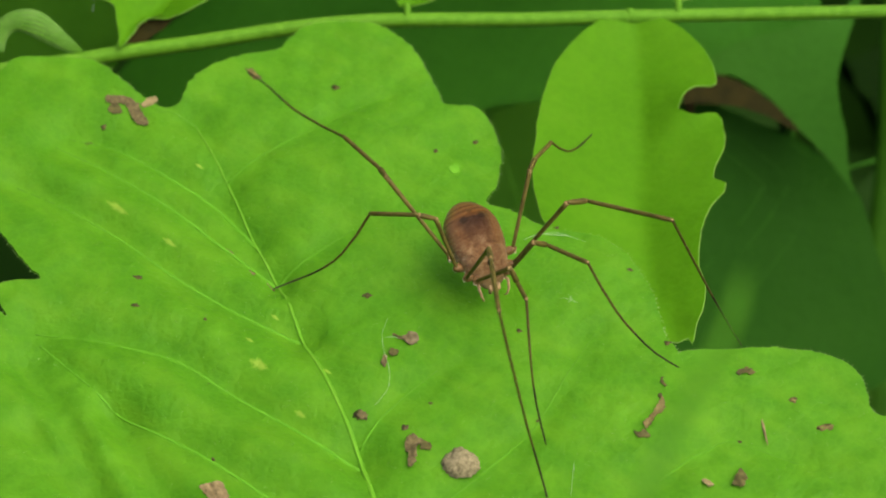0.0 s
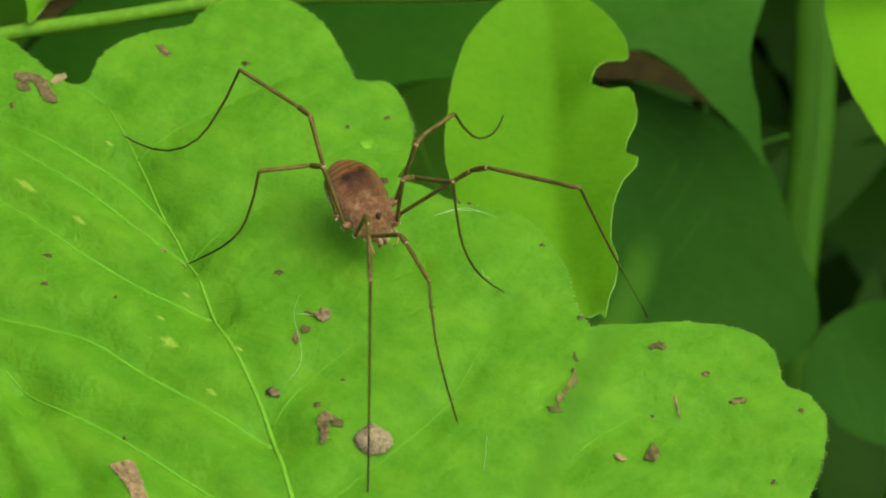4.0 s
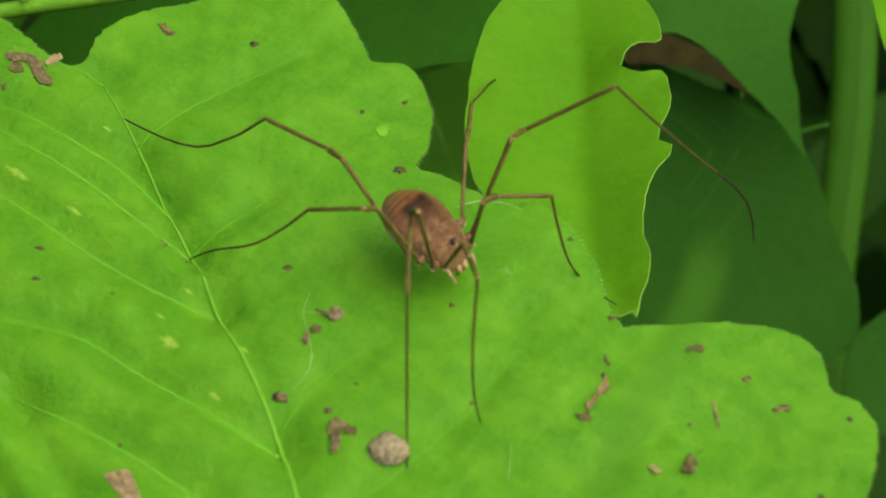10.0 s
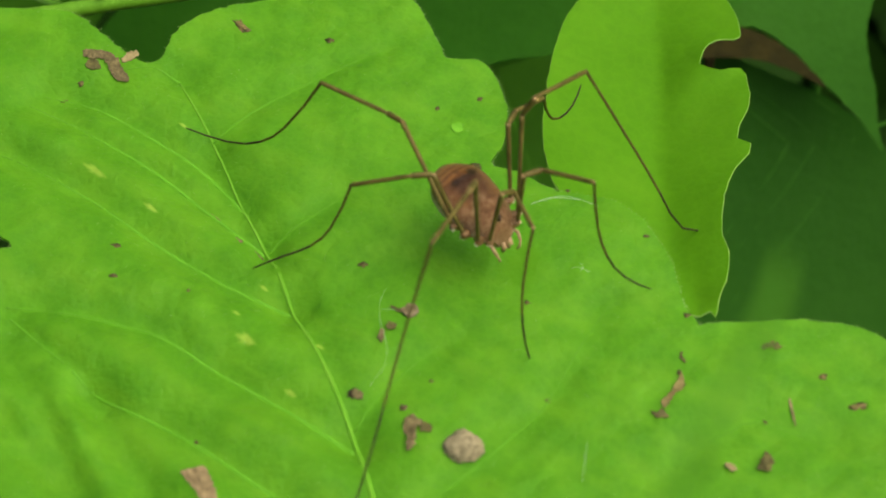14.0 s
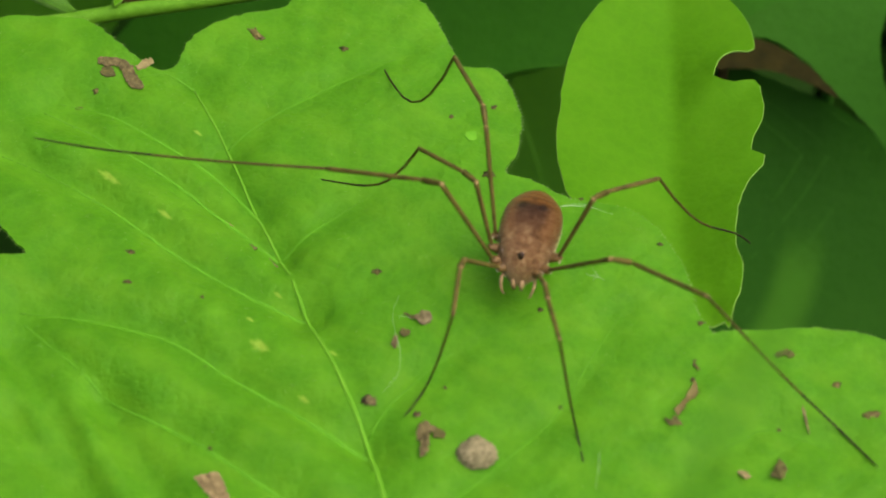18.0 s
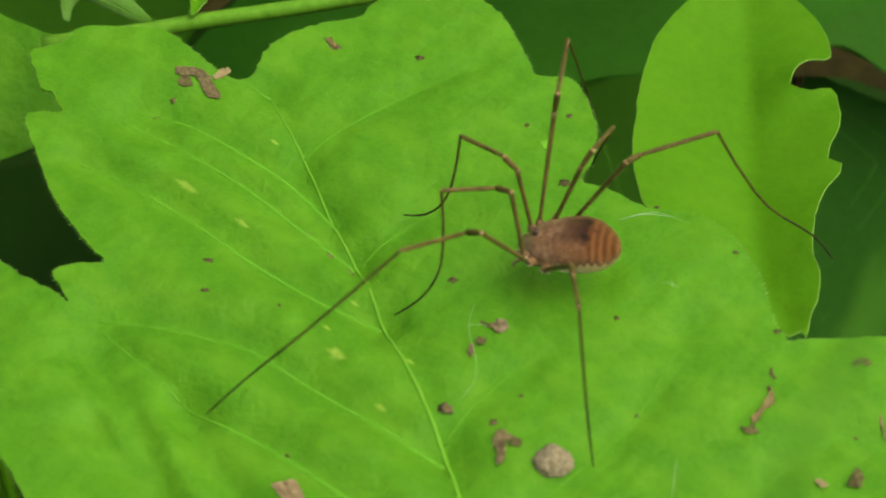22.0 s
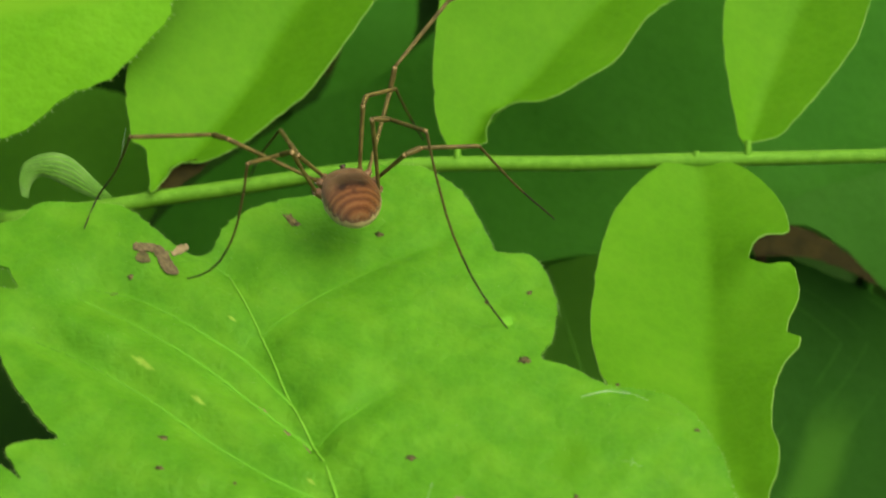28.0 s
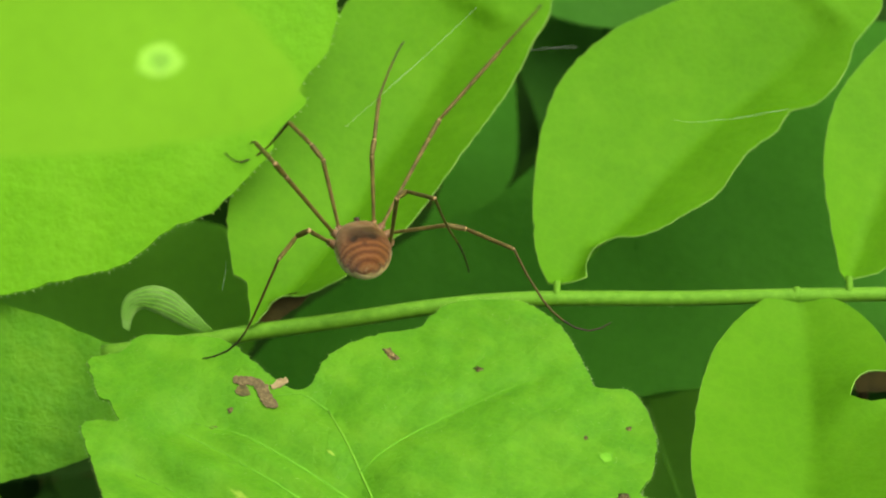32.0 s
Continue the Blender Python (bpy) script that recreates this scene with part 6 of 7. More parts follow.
    walk_leg("right_second", [
        (0, -4.2, 77.5, -24.2, 40.5, -22.8, 34.6, 7.4, -52.3, 17, -60, 12.3, -52.7, -16.7, 22.9),
        (1, -70, 72.9, -57.5, 41.9, -53.7, 23, -44.3, -57.8, -41.2, -65.4, -41.2, -62.7, -47.4, 6.1),
        (2, -108.4, 68.2, -74.1, 40.4, -64, 20.5, -64, -31.1, -67, -49.8, -67.2, -51.9, -67.9, -50),
        (3, -105.3, 69.1, 140.1, -73.6, -63, 23.6, -53.5, -50.1, -53.2, -59.2, -61.9, -2.6, -61.5, 2.6),
        (3.5, -52.7, 64.9, -43.6, 35.3, -47.2, 25.6, -9.2, -79, -30, -60.4, -41.8, -6.5, -43.4, -1.9),
        (4, -41.5, 70.5, -35.9, 37.1, -35.7, 30.1, -22.7, -46.4, -15.9, -61.1, -21.8, -49.7, -35.5, 14),
        (4.5, -41.7, 68.7, -35.9, 43.6, -40, 39.1, -19.5, -76.1, -37.5, -24, -35.7, -43.6, -39.1, 0.6),
        (6.5, -151.3, 69.8, -142.3, -55.8, -84.3, 27, -127.1, -49.5, -99.5, -13.6, -101.1, -12.7, -105, -14),
        (7, -152, 66.6, -147.8, -56.6, -78.3, 36.1, -106.2, -22.3, -110.2, -29.8, -114.5, -29.3, -119.1, -25),
        (8, -73.4, 70, 176.9, -70.4, -61.8, 39.3, -67.8, -44.1, -67.2, -54.7, -68.6, -51.6, -61.1, 6.1),
        (9, -106, 76.9, -64.8, 39.6, -53.7, 20.4, -41.9, -50.3, -38.1, -62.8, -43.3, -53, -54.3, 13.1),
        (10, -119.2, 70.8, 138, -61.3, -52.4, 13.2, -29, -61.2, -24.5, -65.4, -50.5, 14.9, -50.8, 16.9),
        (11, -71.2, 70, 141.8, -79.2, -50.6, 34.9, -3, -59.9, 2, -63.9, -37.4, 16.7, -39.7, 19.6),
        (11.5, -84.3, 68.1, 143, -78.1, -62.4, 48.1, 19.7, -58, -10.4, -49.3, -33.4, 0.4, -34.3, 3.3),
        (12, -17.3, 48.8, -32, 38.8, -41.6, 45.9, 2.2, -51.8, 14.3, -62.4, -1.7, -47.6, -34.9, 26.2),
        (12.5, -83.2, 85.7, -33.6, 37.4, -30.6, 29.9, 13.3, -68.7, 11, -66.1, -33.5, 11, -30.7, 13.4),
        (13, 153.9, 80.6, -29.9, 40.9, -29.1, 6.8, -10, -69.1, -9.4, -72.2, -37.7, 20, -34.4, 47.6),
        (13.5, -128.2, 77.6, -88.7, 49.4, -73.1, 24.1, -78.1, -78.5, -60.2, -32.7, -60.7, -30.8, -65.7, -37.3),
        (15.5, -62.7, 73.9, 34.8, -54.7, -44.8, 28.9, -42.7, 20, -13.6, -55.7, -22.5, -38.3, -20.1, -42.1),
        (16, -38, 63.2, 111.6, -65.2, -39.4, 36.5, -25.4, -27, -25, -31.3, -23.4, -37.5, -30.5, -7.9),
        (16.5, -65.3, 58.9, -76.1, 15.3, -45.4, 46.9, -46.2, -69.7, -44.1, -54.2, -56.8, -53, -51.9, 8.4),
        (17, -97.9, 68, -127.1, -64.3, -50.5, 26.7, -56.3, -43.1, -66.3, -54.3, -63.7, -45.5, -65.4, 45.5),
        (17.5, -95.3, 70.6, -111.9, -35.6, -97, -38.8, -51.1, 16.1, -47.9, 25.3, -85.5, -31.5, -54.6, 36.2),
        (18, -102.3, 64.8, -112.5, -32.5, -96, -16.7, -79.6, 4.2, -83, 2.8, -86.4, -2.5, -90.6, -1.1),
        (19, -111.9, 61.9, -113.2, -37.6, -90.9, -7.9, -78.4, -8.2, -84.8, -14.6, -89.4, -13.4, -120.4, -10.5),
        (19.5, -109.5, 66.9, -103.3, -31.3, -72.8, 3.2, -55.5, -23.9, -54.2, -14.6, -76.4, -19, -113.7, -20.3),
        (20, -121.6, 74, -102.8, -18.7, -76.9, 6.9, -59.9, -41.4, -66.1, -38.9, -78.2, -26.8, -95.1, -16.2),
        (21, -78.3, 68.8, -70, -9.4, -51.6, -0.9, -25, -34.7, -32.6, -32.9, -42, -21.2, -80.3, -1.6),
        (21.5, -108.9, 57.4, 88.2, 66.6, -73.6, -0.8, -114.6, -63.6, -100, -65, -91.4, -67.6, -80.5, -71.3),
        (22, -115.9, 64.6, 172, 74.4, -83.1, -13.5, -78.3, -60.6, -76.8, -59.6, -77.4, -60.7, -76.9, -61.9),
        (22.5, -100.5, 43.5, -106.7, 47.6, -86.6, -8.7, 21, -63.7, -62.3, -55.2, -75.9, -48.8, -82, -32.4),
        (23, 172.3, 70, -64.5, 6.5, -57.2, -18.7, -58.7, -10.9, -56.7, -11.8, -55.7, -10.7, -54.8, -10),
        (24, -132.5, 76.5, -50.3, -16.7, -45.8, -25.8, -41, -9.6, -41.9, -11.6, -41.9, -10.6, -41, -9.8),
        (24.5, -91.8, 63.9, -46.8, 3.8, -58.7, 11.5, -52.7, -15.4, 13.5, -77.3, 5.7, -77.2, -0.3, -77.2),
        (25, 178.2, 53.9, -90.3, 76.5, -18.4, -12.8, -17.2, -45.9, -18.2, -44.9, -20.2, -43, -24.3, -38.2),
        (25.5, -159.7, 64.4, -43.6, 46.4, -46.8, 20.9, -29, -8.6, -28.8, -10.6, -30.7, -10.8, -31.7, -10.9),
        (27.5, -8.3, 31.6, -61, 59.2, -39.5, 22, -32.8, -23.7, -30.9, -23.5, -31.8, -23.6, -32, -22.6),
        (28, -25.8, 18.6, -59.2, 68.2, -51.4, 21, -30.4, -19.4, -30.1, -22.4, -31, -22.5, -31.9, -22.5),
        (28.5, -60.3, 45.1, -47.4, 18.6, -47.8, 10, -45.9, -8, -44.8, -8.8, -47.5, -10.3, -47.6, -9.8),
        (29, -82.6, 50.5, -53.6, 5, -76.7, 11, -95.4, -17.4, -88.1, -18.2, -84.5, -9.5, -80.2, 1.3),
        (30, 179.6, 25.7, -55.2, -10.8, 163.4, 28.2, -22.5, -42.7, -21.6, -41.5, -22.4, -42.8, 155.8, 20.4),
        (31, -64.7, 60, -42.5, 12.1, -38.4, 22, -33.6, -3.2, -33.5, -4.3, -32.6, -3.2, -32.5, -3.8),
        (32, -42, 30, -39.6, 25.5, -62.2, 31.3, -26.3, -8.1, -26.6, -9.6, -23.7, -7.5, -23.8, -5),
    ])
    walk_leg("right_third", [
        (0, -146.1, 62.3, -106.2, 27.6, -136.5, -39.3, -67.2, -59.9, -98.9, -55, -116.7, -52.6, -86.5, -1.5),
        (1, -149.2, 56.5, -127.3, 18.5, -159.5, -35.6, -104.3, -59.1, -134.8, -45.6, -147.1, -32.6, -133.9, -42.5),
        (2, -157.4, 44.3, -109.6, 42.1, -166, -37.3, -119.3, -63.9, -148.1, -51.3, -157.4, -43.8, -142.2, -48.6),
        (3, -158.6, 45.4, -117, 24.7, -169.4, -36.6, -136.8, -57.9, -160.8, -45.8, -166.3, -38.1, -147, -51.1),
        (3.5, -158, 55.3, -165.3, -50.9, -104.4, 17.8, -59.7, -72.8, -101.4, -67.5, -118.1, -51.3, -113.3, -25.8),
        (4, -166.1, 53.9, -165.1, -48.5, -98.1, 19.1, -37, -64.5, -83.6, -62.6, -112.5, -51.5, -118.3, -48.5),
        (4.5, -154.6, 56.2, -166.1, -50.5, -97.3, 21.1, -49.7, -73.9, -86.9, -51.5, -120.2, -50.3, -117, -49.4),
        (6.5, -155.2, 58, -102.7, 31.5, -145.1, -35.8, -105.1, -71.3, -105.9, -48.6, -132.1, -36.7, -119.5, -44.8),
        (7, -163.1, 56.1, -90.7, 45.9, -132.7, -30.2, -86.9, -61.6, -122.7, -48.1, -134.2, -35.4, -118.9, -43.4),
        (8, -156.1, 61.9, -168.3, -48.7, -101.6, 12.8, -64, -66.5, -102.8, -60.2, -119.9, -51.3, -122.6, -50.9),
        (9, -155.9, 57.5, -102.8, 36.1, -147.2, -42.3, -82.6, -62.3, -116, -59.7, -133.8, -48.8, -128.1, -45.5),
        (10, -156.7, 46.1, -104.7, 34.2, -160.9, -38.9, -126.8, -58.2, -148.4, -47.6, -157.9, -37.5, -139, -49.8),
        (11, -151.3, 47.9, -103.9, 32.6, -158.2, -37.4, -128.4, -51.5, -146.8, -42.7, -152.7, -36.6, -135.6, -49.1),
        (11.5, -155.8, 48, -119.1, 18.4, -160, -39.8, -129.2, -70, -128.8, -41.7, -138.5, -17.3, -135, -45.1),
        (12, -160.3, 56.9, -162.4, -53.7, -91.9, 19.7, -31.4, -65.1, -71.4, -66.9, -113.2, -57.1, -126.6, -49.8),
        (12.5, -156.2, 56.7, -100.9, 30.8, -145, -47.6, -45.9, -74.9, -89, -65.9, -114.1, -43, -114.4, -21.1),
        (13, -161.5, 59.1, -91.6, 38.1, -142.8, -40.1, -38, -63.9, -91.3, -60.1, -117.9, -51.7, -119, -37.4),
        (13.5, -169.3, 50, -126.3, -1.3, -159.4, -42.4, -89.1, -75.1, -127, -61.6, -128.2, -21.7, -121.3, -33),
        (15.5, -140.7, 61.5, -166.3, -63.8, -81.7, 14.4, -35.8, -63.6, -64.4, -43.3, -85.4, -36, -129.2, -53.6),
        (16, -135.8, 56.7, -157.4, -58, -83.8, 16.8, -48.9, -61.2, -83.7, -58.4, -106.9, -50.1, -120.7, -43.2),
        (16.5, -143.4, 53.9, -172.9, -51.2, -101.2, 6.2, -64.1, -67, -91.4, -48.6, -108.4, -30.6, -107.3, -45.8),
        (17, -127.1, 61.5, -147.6, -31.4, -123.1, -35.9, -64.9, -49.1, -85.8, -47.1, -110.9, -37.4, -72.3, 3.9),
        (17.5, -117.8, 63.3, -121.3, -22.1, -104.9, -28.4, -38.8, -50.7, -55.3, -35.2, -69.4, -0.4, -67.5, -24.3),
        (18, -144.1, 63.9, -128.6, -20.7, -120.1, -20.7, -62.9, -59.6, -96.1, -39.1, -105.7, -29, -106.4, -27.2),
        (19, -140.4, 61.3, -81.3, 46.3, -116.3, -25.3, -62.8, -60.1, -92.3, -40.1, -103.6, -29.1, -106.3, -28.1),
        (19.5, -124.8, 67.5, -70.9, 55.6, -81, -22, -13.3, -55.7, -30.2, -46, -49.8, -20.8, -58.8, 6.7),
        (20, -121.1, 52.4, -20.5, 59.6, -73.8, -21.5, 2.7, -49.3, -22.2, -36.8, -46.4, -16.3, -55.3, -10.1),
        (21, 141.1, 71, -125, 0.7, -116.9, -11.3, -84.2, -65.2, -79.5, -64.1, -79.5, -64.1, -79, -65.2),
        (21.5, -151.8, 49.9, -165.8, 58.3, -96.1, -32.5, -52.1, -50.2, -67.9, -47.4, -69.6, -45.9, -70.1, -38.8),
        (22, -169.9, 62.7, -146.3, 47.5, -95.9, -25.4, -52.3, -55.9, -51.4, -54.9, -52.9, -57, -52.6, -58.1),
        (22.5, -155.5, 58.6, -169.8, 44.1, -83.9, -27.4, -34, -48.7, -42.9, -51.6, -46.4, -53.4, -47.9, -52.4),
        (23, -157.3, 66.1, 169.8, 46.6, -77.6, -24.1, -24.9, -54.3, -27.4, -56.5, -26.5, -57.5, -26.2, -58.1),
        (24, -155.2, 51.7, -92.4, -19.1, -98, -18.9, -113.1, -52, -105, -39.5, -102.6, -33.2, -100.7, -31.4),
        (24.5, -128.2, 45.1, -146.3, 12.3, -74, -29.1, -73.9, -73.6, -112.1, -53.7, -97.5, -29.6, -54.6, -4.6),
        (25, -126.7, 42.2, -140.9, 18.8, -69.2, -26.7, -77.1, -67.7, -71.6, -47.8, -66.6, -32.1, -37.2, -9.7),
        (25.5, -132, 30.9, -80, -17.8, -86.6, -32.2, -117.4, -59.7, -99, -47.7, -85.7, -30.1, -45.4, -2.4),
        (27.5, -136.4, 54, -50.3, -7.4, -70.1, -13.6, -85.2, -65.7, -76.7, -51.3, -70, -29.6, -66.1, -19.1),
        (28, -155.3, 42.6, -62.1, -2.9, -83, -12.3, -65.7, -55.9, -64, -53.4, -66.2, -50.6, -68.2, -50.9),
        (28.5, -120.3, 31.8, -90, -10.2, -167, 10.3, 2.4, -77.9, -63.6, -74.7, -88.8, -50.6, -79.4, -11.5),
        (29, -141.2, 37.6, -87.6, -5.9, -113.2, -25.5, 120.2, -82, -128, -73.1, -104.7, -41.2, -74.7, 3.2),
        (30, -150.8, 38.4, -74.6, -4.2, -125.2, -10.4, -146.2, -74.9, -112.3, -63.8, -101.6, -38.8, -70.1, -3),
        (31, -145.7, 31.3, -89, -14.5, -131.5, -20.4, -142.4, -63.6, -119.6, -53.8, -103.4, -22.7, -71.8, -0.8),
        (32, -127, 19.3, -91.2, -20.3, -138.8, -3.6, -138.1, -58.4, -117.4, -47.7, -98.9, -30.5, -54.7, -1.6),
    ])
    walk_leg("right_rear", [
        (0, -150.5, 32.7, 172.5, -41.3, -170.5, -28.9, -164.4, -38.6, -171.9, -36, -176.1, -32.5, -169.2, -38.3),
        (1, -168, 35.8, 179.1, -22.8, -171.6, -16.5, -150.2, -47.8, -165.9, -37.5, -174.2, -29.6, -170.6, -30.7),
        (2, -174.4, 37.3, 172.4, -21.4, 178.7, -16.1, -151.3, -63.7, -177.1, -46.6, 173.5, -34.4, 173.1, -31.7),
        (3, -177.4, 32.3, 162.6, -26.3, 174.8, -15.1, -160, -57.5, 176.2, -40.5, 170.2, -31.2, 170.2, -28.9),
        (3.5, -176.3, 45.5, 171.3, -18, -164.3, -13, -93.7, -69.3, -149.2, -67.8, -163.5, -49.7, -158.3, -13.9),
        (4, 177.2, 43.1, -179.8, -31.1, -158.2, -6.8, -70.2, -69, -112.7, -62.6, -146.6, -42.5, -165.1, -25.7),
        (4.5, -174.6, 37, -168.2, -19.5, -159.1, -21.2, -77.6, -70.9, -128.5, -65.4, -154.4, -49.9, -149.3, -12.2),
        (6.5, -167.8, 40.9, -169, -26.3, -161.3, -17.2, -128.8, -64.3, -154.4, -51.3, -155.2, -38.3, -156.1, -10.1),
        (7, -170.4, 46.6, -177.8, -25.6, -158.1, -11.4, -119.6, -57.4, -143.3, -43.1, -156.6, -29.7, -163.2, -24.2),
        (8, -176.8, 46.6, -178.8, -29.5, -154.5, -10.1, -81.8, -71.6, -130.1, -60.6, -155.5, -41.3, -167.2, -30.2),
        (9, -179.8, 42.2, -178, -17.4, -166.7, -19.6, -102.7, -73.7, -148.9, -59.2, -171.3, -41, -179.3, -31.5),
        (10, -174.3, 36, 168.7, -25.3, -174.8, -17.2, -150.8, -60.4, -176.5, -42.3, 176.1, -32.2, 174.9, -29.8),
        (11, -169.5, 35.9, 174, -31.8, -170.2, -18, -150, -52.3, -171, -38.5, -178.6, -29.6, 180, -27.9),
        (11.5, -177.9, 34.1, 175.3, -25, -174.4, -15.6, -151.3, -63.9, -167.3, -49.5, -178.7, -32.1, -173.2, -14.1),
        (12, 175.8, 48, 179.7, -16.1, -163.7, -16.5, -57.9, -72.3, -100.4, -72.1, -146.6, -49.4, -170.8, -26.6),
        (12.5, 178.5, 45.3, 175.4, -25.5, -164, -9, -87, -74.6, -154.4, -67.5, -164, -50.3, -161.5, -23.3),
        (13, 178.1, 47.4, 179.3, -19.1, -163.1, -9.4, -92.2, -73.5, -133.5, -61.5, -152.9, -43.7, -159.1, -36.8),
        (13.5, 176.6, 30.8, 177.9, -29.4, -168.5, -14.6, -140.9, -69.6, -166.7, -59.5, -167.7, -40.2, -151.9, -3.2),
        (15.5, 177.3, 56.7, 168.1, -23.3, -153.4, -8.8, -34, -63.3, -75.7, -73.4, -136, -59.3, 175.8, -30.1),
        (16, -175, 53.1, 171.7, -28.5, -147.6, -5.4, -61.3, -70, -106.3, -65.1, -138.4, -45.8, -164.8, -24.6),
        (16.5, 163, 14.1, 174.9, -15.4, 179.5, 2.4, 177.4, -65.4, 172.4, -46, 167.1, -33.4, 163.2, -36.3),
        (17, -169.1, 50.8, -149, 35.4, -171.3, -17.7, 140.3, -84.7, -163.4, -73.1, -176.9, -40.1, 177.7, -36.1),
        (17.5, -162.8, 47.3, -152.8, 9.9, -147.7, -15.2, -83.7, -74.4, -123.3, -65.1, -142.4, -43.2, -146.7, -18),
        (18, -161.4, 52.9, -159.2, 2.9, -144.1, -14.1, -96.2, -72.2, -111.2, -56.4, -140.6, -30.8, -147.2, -26.6),
        (19, -161, 58.4, -156.8, -8.1, -138.1, -8.1, -96.3, -68.8, -110, -54.1, -134.9, -31.3, -142.6, -26.5),
        (19.5, -174.5, 32.6, -161.3, -9, -162.6, -14.9, 177.1, -71.2, -179.2, -54.5, -174.6, -34.8, -171.3, -23.3),
        (20, 169.6, 45.2, -157.2, -12.8, -172.1, -4.5, -177.9, -58.4, -174.4, -57.1, -171.1, -47.9, -171.3, -45.3),
        (21, 166.6, 54, -148.2, -11.5, -161.3, -11, 108.9, -65.7, 149.2, -61.2, 161.7, -50.4, 152.9, -55.2),
        (21.5, 167.4, 51.9, -147.1, -12.2, -154.3, -7.5, 150.5, -77.4, -153.5, -65.4, -174.8, -49.6, 167.2, -64.6),
        (22, 177.9, 53.4, -114.1, -25.4, -153, -0.9, 178.9, -72.5, -157.6, -61.9, -151.5, -48.6, -157.1, -69.9),
        (22.5, 179.8, 50.8, -110.7, -31.6, -152.5, 3.1, -174.3, -77.2, -135.2, -64.1, -158.8, -40, -131.2, -75.8),
        (23, -170.8, 52.8, -89.2, -30.1, -146.4, 11.1, -152.1, -77.1, -129.5, -61.4, -126.5, -51.2, -127.7, -72.4),
        (24, -168.3, 54, -83, -28.6, -141.2, 10.2, -117.3, -73.6, -110.2, -60.9, -109.6, -49.8, -106, -63.7),
        (24.5, 153.4, 61.6, -46.2, -19.8, -166.5, -21.4, -136.9, -65.2, -67.9, -27.9, -70.2, -34.2, -67.1, -53),
        (25, -179.2, 42, -171.4, 22.4, -172.3, 15.4, 176.7, -58.6, -170.8, -80.8, -168.9, -75.6, -139.6, -67.5),
        (25.5, -172.5, 37.2, -66.4, -54, -173.7, 12, 170.6, -51.2, 174.9, -72.7, -171.2, -67.9, -176.1, -23.9),
        (27.5, -179.2, 28.5, -177.1, 0.6, -179, 9.5, 167.2, -50.9, 134.8, -80.6, 125.2, -77.6, 106, -66.1),
        (28, 169.7, 68.9, -65.8, -22.1, -162.4, 14, -160.8, -75.1, -110.6, -74.5, -111.8, -69.3, -112.1, -57.9),
        (28.5, 179.3, 59.7, -67, -32, -170.6, 11.5, 150.9, -68.8, -171.7, -73.8, -149.1, -68.1, -130.8, -56.5),
        (29, -176.8, 48.6, -61.7, -26, -175.7, 14.1, 156, -62.7, 177.4, -71.8, -153, -66.8, -138.5, -55.6),
        (30, -169.7, 41.2, -56.3, -25.5, -174.9, 15.1, 170.5, -59.2, -166, -69.3, -140.9, -61.5, -131.6, -49.4),
        (31, -171.5, 38, -78, -31.7, -170.3, 12.2, 176.3, -56.2, -166.4, -61.9, -144.6, -57.9, -132.3, -46.8),
        (32, -177.8, 54.3, -34.4, -11.8, -164.2, 19.9, -19.1, -50.5, -25.4, -46.6, -21.7, -49.5, -15.5, -52.3),
    ])
